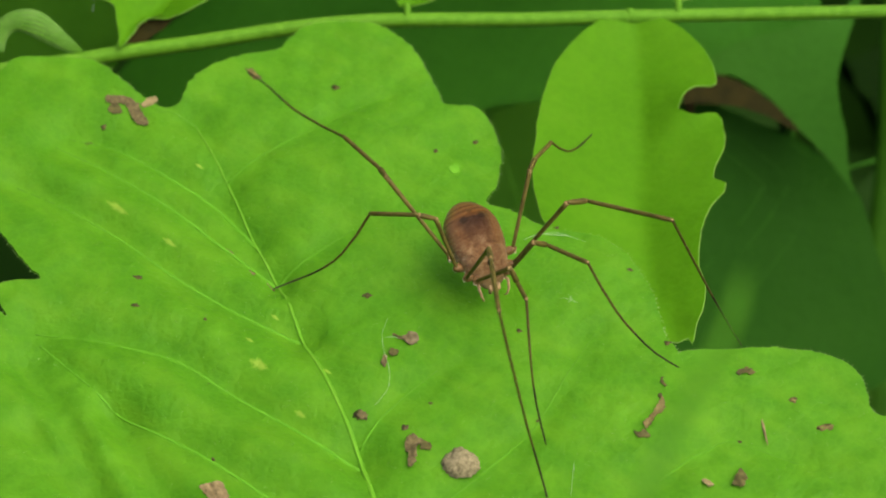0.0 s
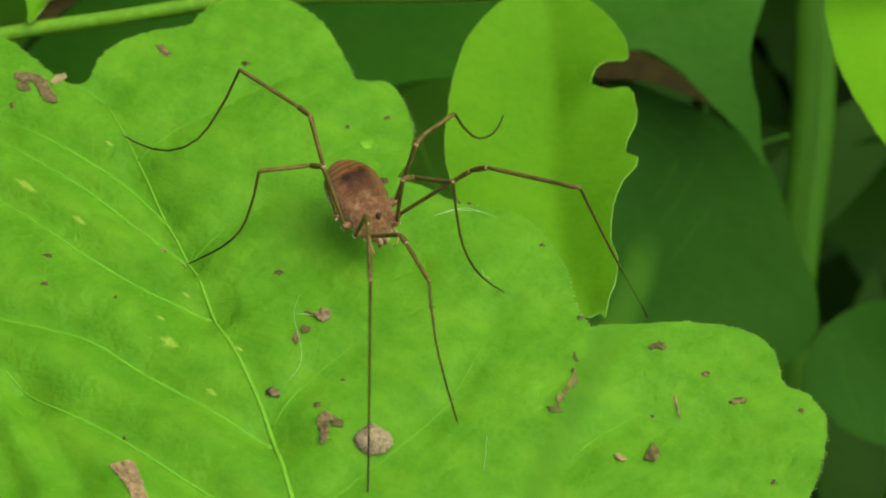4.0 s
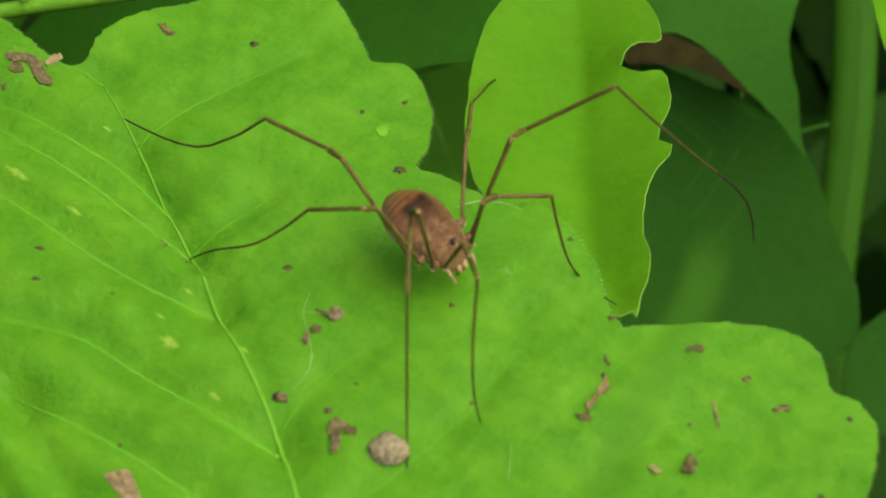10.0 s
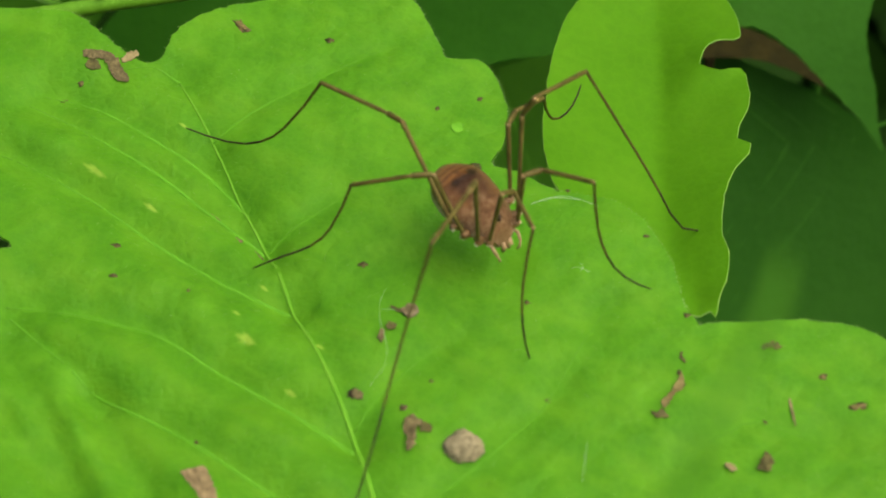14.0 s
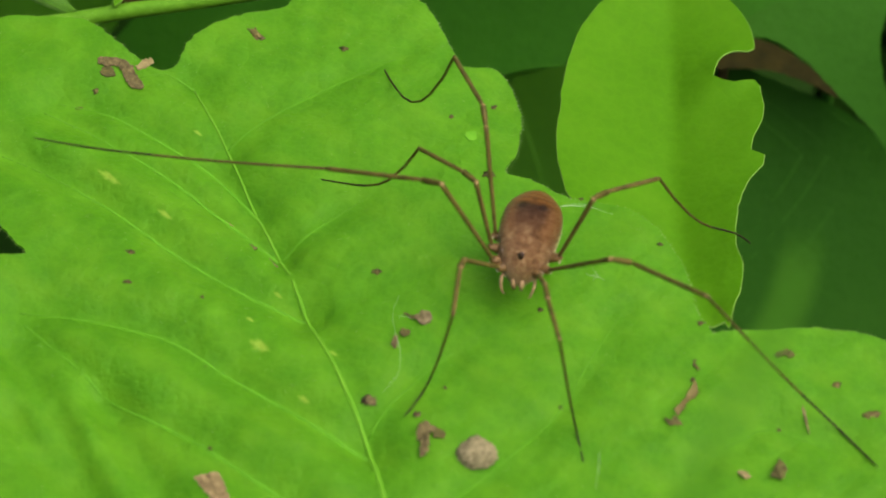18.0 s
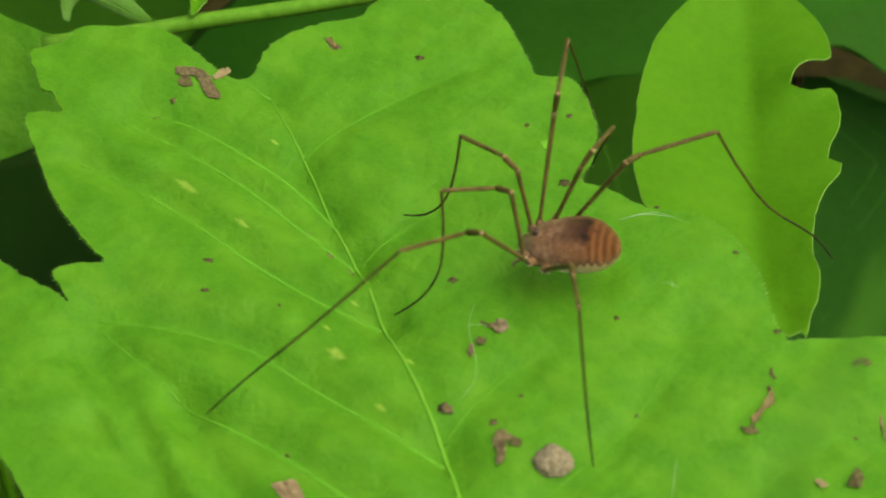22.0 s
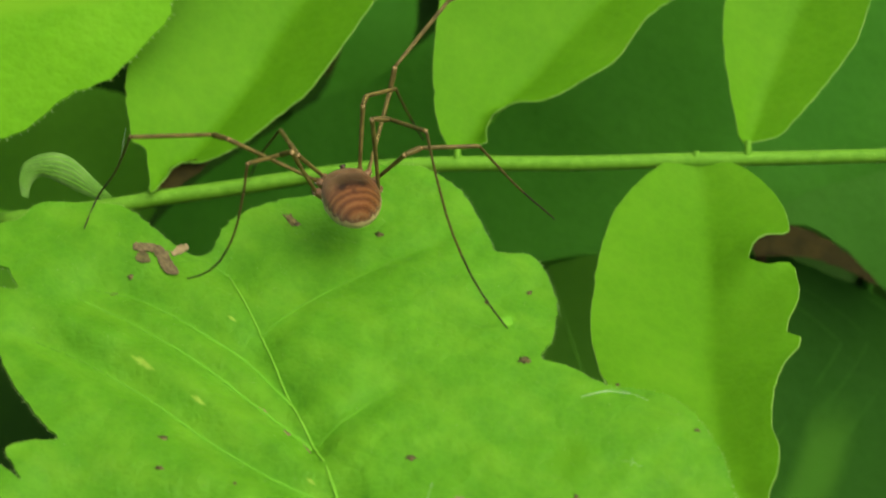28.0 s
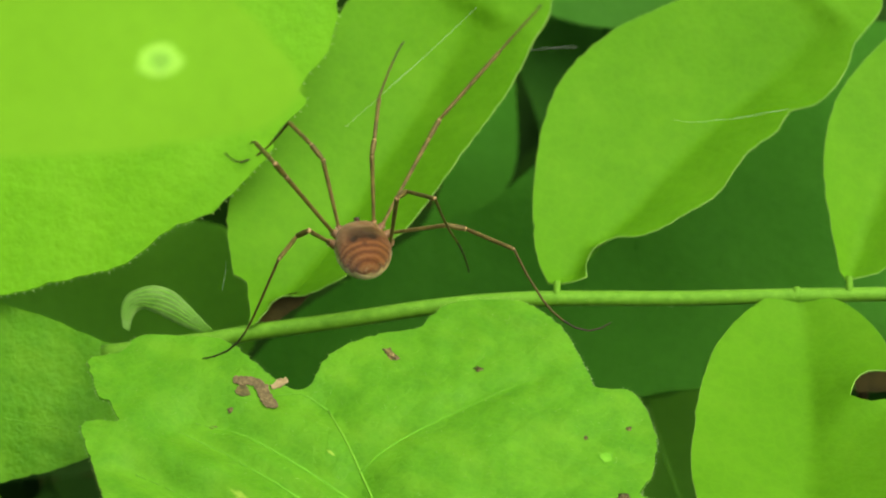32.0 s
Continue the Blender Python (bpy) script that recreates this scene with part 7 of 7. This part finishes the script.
    walk_leg("left_front", [
        (0, 44.1, 78.7, 89.2, -42.7, 22.1, 34.8, 24.1, -42.4, 38.5, -39.5, 41.5, -36.8, 54.1, -28.7),
        (1, -16.7, 85.3, 83.1, -25.3, 8, 30.2, 3.6, -55.9, 18.7, -51.8, 31.1, -43.1, 46.1, -31.8),
        (2, -34.2, 85.9, 82.5, -26.9, 5.1, 31.1, -6.9, -50.3, 8.2, -46.5, 21.1, -37.7, 37.5, -22.8),
        (3, -83.6, 83.9, 74.9, -21.6, -3.4, 30.5, -17.4, -55.3, -0.8, -50.6, 16.4, -41.3, 38.3, -21.7),
        (3.5, -102.1, 81.5, 86.3, -25.2, 12.2, 28.9, 24, -58.6, 1.4, -26.1, 7.1, -23.7, 37.6, -37),
        (4, -159.8, 83.3, 96, -36, 16.3, 46.2, -2.4, -61.2, 16.9, -57.1, 32.6, -47.8, 51.5, -34.1),
        (4.5, 170.1, 77, 112.3, -50.3, 13.2, 58.5, 35.4, -59.9, 14, -26.8, 21.7, -26.2, 34.2, -27.7),
        (6.5, -161.5, 82.6, 105.6, -29, 16.8, 42.3, 10.7, -73.5, -7.5, -37.1, 9, -41.4, 56.8, -35.7),
        (7, -162.1, 69.9, 117.1, -34.7, 29.9, 42.7, -13.8, -68.7, 12.4, -66.4, 35.6, -57.3, 63.4, -41.6),
        (8, -75.7, 86.4, 102.3, -17.5, 24.1, 42.8, 16.4, -50, 27.5, -47.1, 33.9, -42.6, 48, -32.6),
        (9, -125.6, 86.9, 88, -1.3, 73.4, -23.6, 11.3, -37.4, 23.5, -35.8, 29.6, -30.1, 48.9, -16.9),
        (10, -103, 86.3, 81, -21.1, 60.7, -16.8, -3.1, -59.9, 14.7, -55, 30.7, -40.6, 37.8, -33.8),
        (11, -149.6, 85.3, 87.3, -19.7, 67.5, -18.5, -2.7, -66.8, 23.2, -57.2, 35.5, -45.9, 50.4, -32),
        (11.5, -140.6, 88, 79.9, -20.2, 53, -22.8, 7.2, -73.9, -29.4, -7.9, 15.4, -41.1, 1.7, 32.9),
        (12, -131.2, 76.8, 98.6, -24.5, 83, -20, 9, -52.9, 27, -51.9, 39.2, -38.9, 3.5, 28.6),
        (12.5, 21.9, 86.2, 68.6, -7.5, 12.1, 39.2, -51.8, -84.8, 8.8, -68.5, 37.5, -50.6, 45.4, -21.6),
        (13, 14, 80.6, 92.6, -14.4, 20.8, 36.1, 6.2, -60.8, 24.6, -55.6, 40.6, -44.6, 59.3, -32.1),
        (13.5, -140.5, 84.3, 79.3, -13.8, 11.5, 43.5, 22.5, -81.1, 5.8, -61.2, 30.1, -46.4, 49.8, -21.8),
        (15.5, -168.1, 79.8, 72.4, -6.9, 4.1, -19.6, 1, -28.6, 4.5, -34.2, 10.4, -36.2, 17.9, -41),
        (16, -11.1, 60, 74.5, -12.9, 27.1, -9.8, 8.9, -41.1, 17.6, -42.1, 29.1, -33.6, 39.1, -27.2),
        (16.5, -20.9, 84.9, 86.2, -26.4, 68.7, -27.5, 38.4, -68, 28.4, -49.1, 44.9, -35.7, 24.5, 9.6),
        (17, 106.3, 86.9, 28.5, 44.5, 82.4, -30, 43.9, -60.8, 61.2, -52.7, 69.7, -46.8, 73.9, -42),
        (17.5, -86.3, 70.7, 8.5, 19.6, 58.5, 9.5, 49.8, -55.6, 38.9, -30.7, 35.2, -32.9, 39.4, -31.6),
        (18, 21, 53.2, 20.1, 23.8, 23.3, 25.6, 37.6, -75.8, 40.1, -77.4, 50.4, -78.4, 22, 19.9),
        (19, 25.5, 46.7, 25.9, 7.4, 24.3, 30.3, 147.9, -83, 154, -83, 173.5, -79.1, 34.4, 28.1),
        (19.5, 27.1, 53.6, 37.7, 27.7, 43.7, 42.1, 38.4, -57.1, 22, -67.9, 26.4, -48.8, 21.8, -34.1),
        (20, 43.2, 57.3, 54.5, 15.7, 62.7, 42, 67, -62.6, 61, -64.9, 42.5, -63.1, 28.4, -60.3),
        (21, 64.8, 47, 78.9, 8.1, 93.9, 7.3, 116.9, -83.7, 78.6, -87.9, 16.1, -80.8, 76.1, 13.6),
        (21.5, 91.6, 85, 17.5, 31.9, 52.5, 39, -31.8, -54.3, 36.6, -85.3, 13.3, -83.9, 22.1, -81.6),
        (22, -79.3, 82.5, -30.8, -18.6, 41.1, 30.4, 79.4, -73, 46.9, -66.8, 21.8, -47.3, 9.4, -31.5),
        (22.5, -53.9, 86.6, -16.1, -27.6, 58.6, 26.5, 89.6, -71.7, 45.7, -64.9, 18.7, -49.5, 32.2, -21.3),
        (23, 72, 83, -15.5, -19.5, 65.6, 20.2, 102.3, -62.1, 72.5, -58.7, 70.5, -54.8, 54, -40.3),
        (24, -35.2, 76.8, -10.5, -8.8, 4.2, 6.3, 45, -57.8, 33.2, -48.1, 29.6, -32.9, 17.8, -11.9),
        (24.5, 29.7, 74.8, 20.8, -5.4, 29.1, -3.3, 55.2, -66.3, 62.8, -53.9, 60.4, -26.4, 56.7, 16.5),
        (25, 65.8, 71.9, 26, -14.8, 51.8, -7.3, 119.4, -61.1, 87.7, -54.7, 71.3, -26.7, 58.8, 4.7),
        (25.5, 6.1, 86.8, 114.7, 55.5, 29.7, -4.8, 89.6, -66.9, 76.6, -58.8, 68.2, -36.6, 59.6, -21),
        (27.5, -168.8, 76.9, 12.7, 24.8, 12, 8.5, -7.6, -68.2, -10.5, -66.1, -15.1, -67.9, -174.2, -9.6),
        (28, 145.3, 45.4, 8.7, 6, 0.6, -13.8, 15.8, -42.8, 14.1, -44.9, 11.5, -46.8, 8.9, -50),
        (28.5, 102.5, 55.9, -2.6, -21.2, 117.6, 9.2, 12.7, -45.2, 11.1, -49, 6, -45.1, 126.8, -8.6),
        (29, 101.5, 50.2, 5.7, -12.1, 122.4, 5.6, 11.3, -54.3, 8.4, -55.5, 6.1, -51.3, 136.8, -7.9),
        (30, 68.9, 61.4, 4, -13.9, 105, -7, 6.2, -63.2, 5, -63.9, -2, -67.3, 21.6, -54.9),
        (31, 107.2, 47.4, 10.6, -7.5, 122.7, -2.9, -2, -57.5, -2.6, -56.9, -4.9, -53.2, 152.6, -3.7),
        (32, 28.5, 75.8, 34.9, 34.9, 15.6, -1.2, 28.9, -46.7, 32.2, -42, 146.2, 21.8, 149.6, 48.8),
    ])
    walk_leg("left_second", [
        (0, 89.3, 68.8, 92.4, -26.4, 36, 31.6, 56, -62.7, 63.6, -64.1, 61.9, -62.8, 59.4, -61.2),
        (1, 86.1, 80.5, 99.4, -28.4, 17.8, 39, 77.2, -54.8, 80.3, -56.9, 77.9, -58.8, 77.3, -52.9),
        (2, 109.2, 76.9, 89.8, -24.9, 66.5, -1.5, 72.6, -41.5, 75.1, -43, 73.3, -42.7, 72.3, -42.6),
        (3, 53.7, 67.1, 75.8, -26.3, 7.9, 27.1, 67.6, -66.7, 72, -66.2, 69.7, -66.9, 64.4, -65.4),
        (3.5, 40.4, 60.2, 12.6, 53.6, 18.9, 21, 57.6, -63.6, 68.2, -69.5, 51.3, -66.6, 80.3, -66),
        (4, 57.1, 61.3, 24.6, 56.1, 30.4, 27, 49.6, -61.1, 56, -61.8, 55, -59.6, 50, -61),
        (4.5, 79.7, 68.6, 36.9, 51.7, 40.2, 31.6, 45.9, -61.3, 70, -66.1, 41.1, -60.9, 62.1, -62.7),
        (6.5, 98.9, 63.6, 98.1, -28.3, 44.2, 29.8, 56.4, -72.8, 61.4, -71.1, 38.8, -67.7, 72.1, -68.3),
        (7, 93.7, 61.1, 99.3, -29.1, 41.4, 28.1, 55.1, -75, 65.7, -75.3, 62.2, -74, 57.3, -72.8),
        (8, 75.1, 72, 92.8, -23.2, 29.5, 34, 30.8, -58.5, 41.8, -57.8, 40, -56.5, 27.3, -62.3),
        (9, 90.6, 78.7, 82.6, -19.6, 20.7, 41.2, 18.2, -50.1, 27.8, -55.3, 27.3, -52, -34.1, 22.8),
        (10, 109.4, 66, 92.5, -26.4, 46.2, 47.7, 30.7, -37.2, 39.2, -38.2, 40.2, -38.5, 3.8, -67),
        (11, 126.9, 61.3, 95.9, -7.9, 91, 2.6, 56.7, -36.5, 64, -37.3, 58.7, -40.9, 37.9, -65.2),
        (11.5, 138.5, 63.2, 97.7, -13.6, 87.6, 7, 70.6, -30.7, 36.4, -45.5, 38.1, -50, 26.9, -65.7),
        (12, 87.5, 70.2, 83.6, -23.6, 35.5, 35.7, 38.2, -48.9, 46.1, -49.7, 48.5, -44.9, 46, -44.7),
        (12.5, 149.3, 79.2, 84.2, 20.3, 78.9, -6, 19, -36.8, 10, -22.2, 14.7, -76.4, 14.4, -75.5),
        (13, 153.5, 79, 68.9, 65.2, 88.6, -16.6, 33, -50.1, 42.3, -52.9, 44.2, -49.1, 45.7, -46.2),
        (13.5, 160.6, 66.1, 73.4, 67.5, 99.2, -29.5, 11.4, -42.4, 7.2, -40.1, 11.8, -51.4, 87.4, -24.1),
        (15.5, 138.2, 81.5, 10.3, 84, 83, -19.1, 53.6, -49.9, 34.9, -45.5, 61.5, -53.1, 76.7, -51.3),
        (16, 38.9, 74.2, 114.9, -31.9, 83.7, -15, 67.4, -25.1, 66.2, -33.1, 61.8, -35.6, 58.1, -35.1),
        (16.5, 139.2, -7.9, 129.2, 10.4, 114.3, -6.2, 144.1, -19.8, 122.3, -20.4, 116.2, -19.6, 111.5, -21.5),
        (17, 161.7, -19.3, 134.2, -6.7, 140.9, -3.7, 136.4, -15.3, 133.5, -21, 129.2, -21.4, 124.7, -23.5),
        (17.5, 92.4, 69.9, 144.9, -45.7, 55.5, 44.6, 85.8, -49.9, 78.3, -37.4, 72.6, -32.2, 77.9, -40.2),
        (18, 68.1, 52.2, 124.5, -44.7, 58.5, 28.6, 77.2, -48.9, 87, -55.3, 90.8, -54.6, 44.6, 19.5),
        (19, 53.4, 43.2, 48.8, 34.5, 52.9, 21.3, 78.6, -54.5, 86.8, -62.3, 95.3, -56.3, 39.9, 22.8),
        (19.5, 61.6, 44.5, 76.3, -56.1, 59.8, 20.9, 151.6, -81.8, 154, -82.1, -153.8, 6.2, 55.6, 11.9),
        (20, 83.4, 58.1, 152.9, -39.4, 81, 27.9, -151.6, -68.7, -147.3, -68.6, -150.4, -67.5, 73.7, 39.1),
        (21, 56.7, 60.4, 62.9, 37.2, 71.8, 22.6, 26.2, -64.5, 11.1, -67.8, 10.9, -66.2, 67.6, 6.8),
        (21.5, 52.3, 69, 71.1, 43, 68.6, 37.7, -31.7, -67.9, -7.7, -66.1, -32.6, -60, -34.5, -59.8),
        (22, 71.1, 59.7, -33.1, -32.7, 67.3, 34.9, 25.8, -32.4, 12.6, -39.7, 15.2, -36, 22.2, -37.7),
        (22.5, 70.8, 40.8, 70.7, 17.6, 90.5, 30, 20.9, -53.1, 43.3, -45, 32.7, -40.4, -23.6, -6.2),
        (23, 66.6, 41.4, 90.2, 35.7, 23.3, -14.7, 35.8, -18.3, 24.5, -20.3, 24.4, -18.4, 22.5, -11.9),
        (24, 0.4, 11.2, 7.3, 10.5, 30.6, 27.3, 23.4, 5.3, 13.3, -1.4, 13.3, -1.4, 15.3, -1.5),
        (24.5, 27.1, 23.1, 32.3, 12.3, 37.8, 15, 39.8, -14.4, 45, -10.6, 43, -5.1, 37, -13.4),
        (25, 42.2, 35.8, 119.5, 53.4, 32.2, 9.6, 27.4, -26.3, 25.4, -26.8, 28, -32.1, 30, -31.3),
        (25.5, 112.7, 54.6, 44.4, 24.5, 56.5, 13.3, 38.3, -26.8, 35.1, -30.7, 36.2, -28.8, 36.3, -26),
        (27.5, 71.2, 35.1, 38.4, -1.6, 116.5, 28.3, 31.7, -43.1, 28.6, -41.8, 25.9, -35.3, 162.1, 0.7),
        (28, 98.3, 39.4, 28.2, -9.4, 117.6, 20.8, 10.1, -44.7, 11.7, -41.7, 9.9, -35.5, 163.4, 1.9),
        (28.5, 71.3, 51.4, 20.8, -5.5, 97.4, 21, 10, -40.5, 7.4, -41.1, 3.8, -34, 138, 0.5),
        (29, 25.6, 11.2, 92.7, 34.8, 111.7, 25.6, -4.6, -26.9, -6.4, -28.2, -5.4, -28.1, -4.6, -25.5),
        (30, 16.9, 20.6, 46.5, 43.2, 55.9, 32.2, 25.3, -12.8, 20.3, -14.5, 22.2, -15.7, 23.1, -15.7),
        (31, 87.2, 30.4, 35.6, -2.1, 37.7, -8.8, 22, -16.6, 19.9, -19.5, 20.9, -18.6, 22.7, -18.9),
        (32, 130.6, 57.1, 129, 57.6, 6.3, -14.7, -1.4, -26.3, -1.5, -31.3, 1.3, -27.4, 175.7, 32),
    ])
    walk_leg("left_rear", [
        (0, 148.1, 44.1, 137.9, -33.8, 129.2, -38.7, 103.8, -60.3, 121.2, -44.8, 127.5, -41.4, 129.7, -41.5),
        (1, 147.2, 61.4, 128.3, -30.5, 120.2, -34.1, 95.6, -50.6, 113.1, -34.7, 121.5, -30.2, 122.3, -32.9),
        (2, 136, 57.9, 116.5, -34.2, 110.2, -34.5, 80.2, -50.2, 101.6, -32.5, 110.2, -29.3, 110.8, -31.8),
        (3, 141.3, 57.9, 110.4, -33.7, 106.7, -30.3, 75.4, -51.5, 96.6, -32.1, 107.3, -27.1, 113.6, -30),
        (3.5, 126.3, 62.7, 110.7, -6.2, 110.4, -43.6, 55.1, -73.5, 74, -54, 95.8, -27.3, 123.9, -8.5),
        (4, 128.6, 76.4, 120.8, -30.7, 108.6, -24.9, 69.3, -62.7, 95.4, -43.8, 113.3, -31.6, 129.4, -28.9),
        (4.5, 132.8, 63.3, 126.7, -33.5, 118.2, -36, 93.9, -69.8, 102, -50.2, 114, -28.9, 136.4, -17.6),
        (6.5, 144.2, 54.6, 136.5, 7.3, 170.5, -53.5, 104.8, -25.2, 134.7, -43.1, 133.7, -39.6, 133.9, -38.7),
        (7, 147.9, 80.2, 138, -18.3, 137, -35.1, 133.8, -38.1, 133.6, -40, 133.7, -39.1, 133.6, -39.8),
        (8, 171.8, 79.3, 128.9, -19, 116.6, -18.7, 67.3, -76.4, 91.4, -48.9, 112.5, -32.2, 117.3, -30.1),
        (9, 169.3, 76.6, 118.6, -17.2, 111.4, -21.5, 65.4, -69.7, 89.9, -46.8, 105.7, -31.5, 111.5, -29.8),
        (10, 130.2, 6.3, 119.2, -21.9, 121.8, -30.1, 107.8, -39, 110.9, -38.9, 104.6, -40.7, 103.7, -37.3),
        (11, -174, 77.3, 129.9, -9.1, 123, -27.4, 118.4, -39, 117, -40.9, 116, -40.8, 114.7, -42),
        (11.5, 150.7, 70.8, 118.9, -11.9, 112.2, -39, 80.1, -73.6, 98.1, -49.8, 107.4, -26.1, 122.1, 1.2),
        (12, 105.6, 75.7, 113.8, -30.6, 94.6, -28.6, 38, -69.1, 66.2, -51.9, 92.7, -32.2, 118.2, -23.3),
        (12.5, 134.7, 79.8, 111.8, -2.2, 105.8, -33.7, 52.8, -73.3, 63.9, -54, 95.8, -26.1, 126, -13.8),
        (13, 140.5, 78.7, 120.4, -15.4, 107.9, -32.7, 78.2, -63.9, 102.8, -41.2, 118.4, -32.3, 126, -30.7),
        (13.5, 165, 60, 113.2, -26.7, 102.9, -35.2, 108.5, -63.9, 104.4, -45.4, 113.1, -14.2, 125, -15.2),
        (15.5, 78.4, 85.7, 111.2, -5.5, 74.3, -20.4, 18, -66.7, -4.5, -38.1, 40.9, -31.3, 93.7, -6),
        (16, -15.8, 85.1, 126.8, -1.4, 98.4, -19, 10.9, -79, 48.5, -69.8, 81, -43, 112.9, -23.8),
        (16.5, 152.6, 63.4, 131.7, -12.9, 129.6, -40.4, 32.3, -81.6, 117.9, -52.6, 126.4, -30.5, 140.8, -20.3),
        (17, 153.3, 0.5, 133.6, 36.5, 95.2, -9.8, 123.1, -46, 126.5, -45.4, 129.1, -43.7, 129.1, -43.6),
        (17.5, 137.4, 67.5, 143.8, -34.5, 127.2, -26.5, 67.2, -61.8, 100.1, -55.6, 116.3, -46.6, 97.2, -52.7),
        (18, 131.7, 63.6, 154.9, -37.4, 135.7, -27, 84.8, -61.1, 110.7, -52.6, 124.6, -41.1, 119, -61.5),
        (19, 123.9, 61.1, 157.3, -35.4, 134.7, -30, 89.3, -68.2, 112.3, -60, 130.1, -43.6, 127.3, -61.2),
        (19.5, 126.1, 56, 178.8, -37.2, 150.7, -34.1, 119, -79.3, 135.8, -66.5, 144.6, -53.8, 150.7, -56.3),
        (20, 142.4, 50.4, -158.9, -39.3, 171.2, -32, 152, -63, 170.5, -53, 174.6, -44.6, -174.4, -63.3),
        (21, 153.3, 36.4, 129.3, 30.7, -161.8, -38.4, -157.5, -49, -150.4, -45.8, -147.6, -40.9, -147.2, -41),
        (21.5, 121, 49, 94.6, 22.1, 97.1, 16.4, 26.4, -75.9, 56.4, -70.1, 64.6, -70, 80.4, -72.9),
        (22, 132.6, 43.1, 107.6, 25, 108.4, 21.7, 90.4, -69.3, 78.8, -78.4, 87.7, -76.2, 94.6, -74.1),
        (22.5, 126.1, 32.4, 119.8, 26.8, 120.1, 25.8, 103, -72.5, 104.7, -74, 98, -79.5, 103.4, -80.3),
        (23, 99.4, 29.4, 123.4, 30.4, 117.8, -1.2, 8.9, -65.9, 2.4, -55.5, -2.7, -50.9, 112.6, 15.9),
        (24, 112.1, 26.7, 135.8, 31, 125.4, 1.1, 15.3, -63.4, 7.7, -61.3, 4.8, -52.9, 118.8, 12.6),
        (24.5, 154.3, 39.9, 139.6, 17.8, 146.1, 9, 67.2, -77.1, 59.4, -75.4, 83.1, -62.5, 107.4, -37.5),
        (25, 137.5, 52.1, 29.5, -21.2, 61.8, -16.8, 96.7, -48.1, 67.3, -36.3, 59.9, -27.2, 71, 3.2),
        (25.5, 148.6, 52.3, 30.2, -16.6, 60.3, -20.8, 137.4, -30.6, 69, -47.9, 65.3, -31.2, 52.4, -5.2),
        (27.5, 151.6, 58.4, 30, -15.9, 55, -13.8, 155.2, -46, 58.7, -54.1, 64.5, -38.7, 55.4, -13),
        (28, 147.4, 56.9, 20.3, -29.6, 139.9, 19.9, 82.6, -77.5, 68.5, -66.8, 62.1, -54.1, 46.4, -26.2),
        (28.5, 160.8, 61.6, -0.5, -25, 125.7, 23, 63.9, -71.6, 51.9, -64.5, 46.5, -52.2, 29.6, -28),
        (29, 158.7, 53, -2.6, -28.3, 132.5, 23.5, 73.3, -69.2, 59, -66.4, 52.8, -56.3, 30.9, -35.3),
        (30, 146.4, 65.4, -3.7, -30.5, 115.4, 18.8, 47.6, -57.7, 43.5, -51.7, 40.9, -39.3, 36.9, -26.7),
        (31, 158, 68.5, -3.5, -25.6, 120.3, 22.2, 54.7, -67.1, 49.4, -57, 46.8, -49.5, 40.5, -30.6),
        (32, 157.3, 38.2, 29.8, -35.8, 157.2, 9.2, 75, -65.2, 56.6, -63.7, 64, -52.3, 59.8, -22.2),
    ])
    # the notched leaflet nods a little
    walk(NOTCHED, [
        (0, pose(-0.00010, 0.00015, -0.0025)),
        (3, pose(-0.00010, 0.00020, -0.0025)),
        (7, pose(-0.00020, 0.00025, -0.0025)),
        (9, pose(-0.00020, 0.00030, -0.0025)),
        (10.5, pose(-0.00020, 0.00030, -0.0025)),
        (12, pose(0.00000, 0.00000, -0.0025)),
        (16.5, pose(0.00000, 0.00000, -0.0025)),
        (18, pose(0.00000, -0.00025, -0.0025)),
        (19.5, pose(0.00005, -0.00065, -0.0025)),
        (20.5, pose(0.00010, -0.00090, -0.0025)),
        (22, pose(0.00005, -0.00030, -0.0025)),
        (23.5, pose(0.00005, -0.00050, -0.0025)),
        (25, pose(0.00010, -0.00095, -0.0025)),
        (27.5, pose(-0.00015, 0.00010, -0.0025)),
        (29.5, pose(-0.00010, 0.00010, -0.0025)),
        (32, pose(-0.00010, 0.00010, -0.0025)),
    ])


motions()
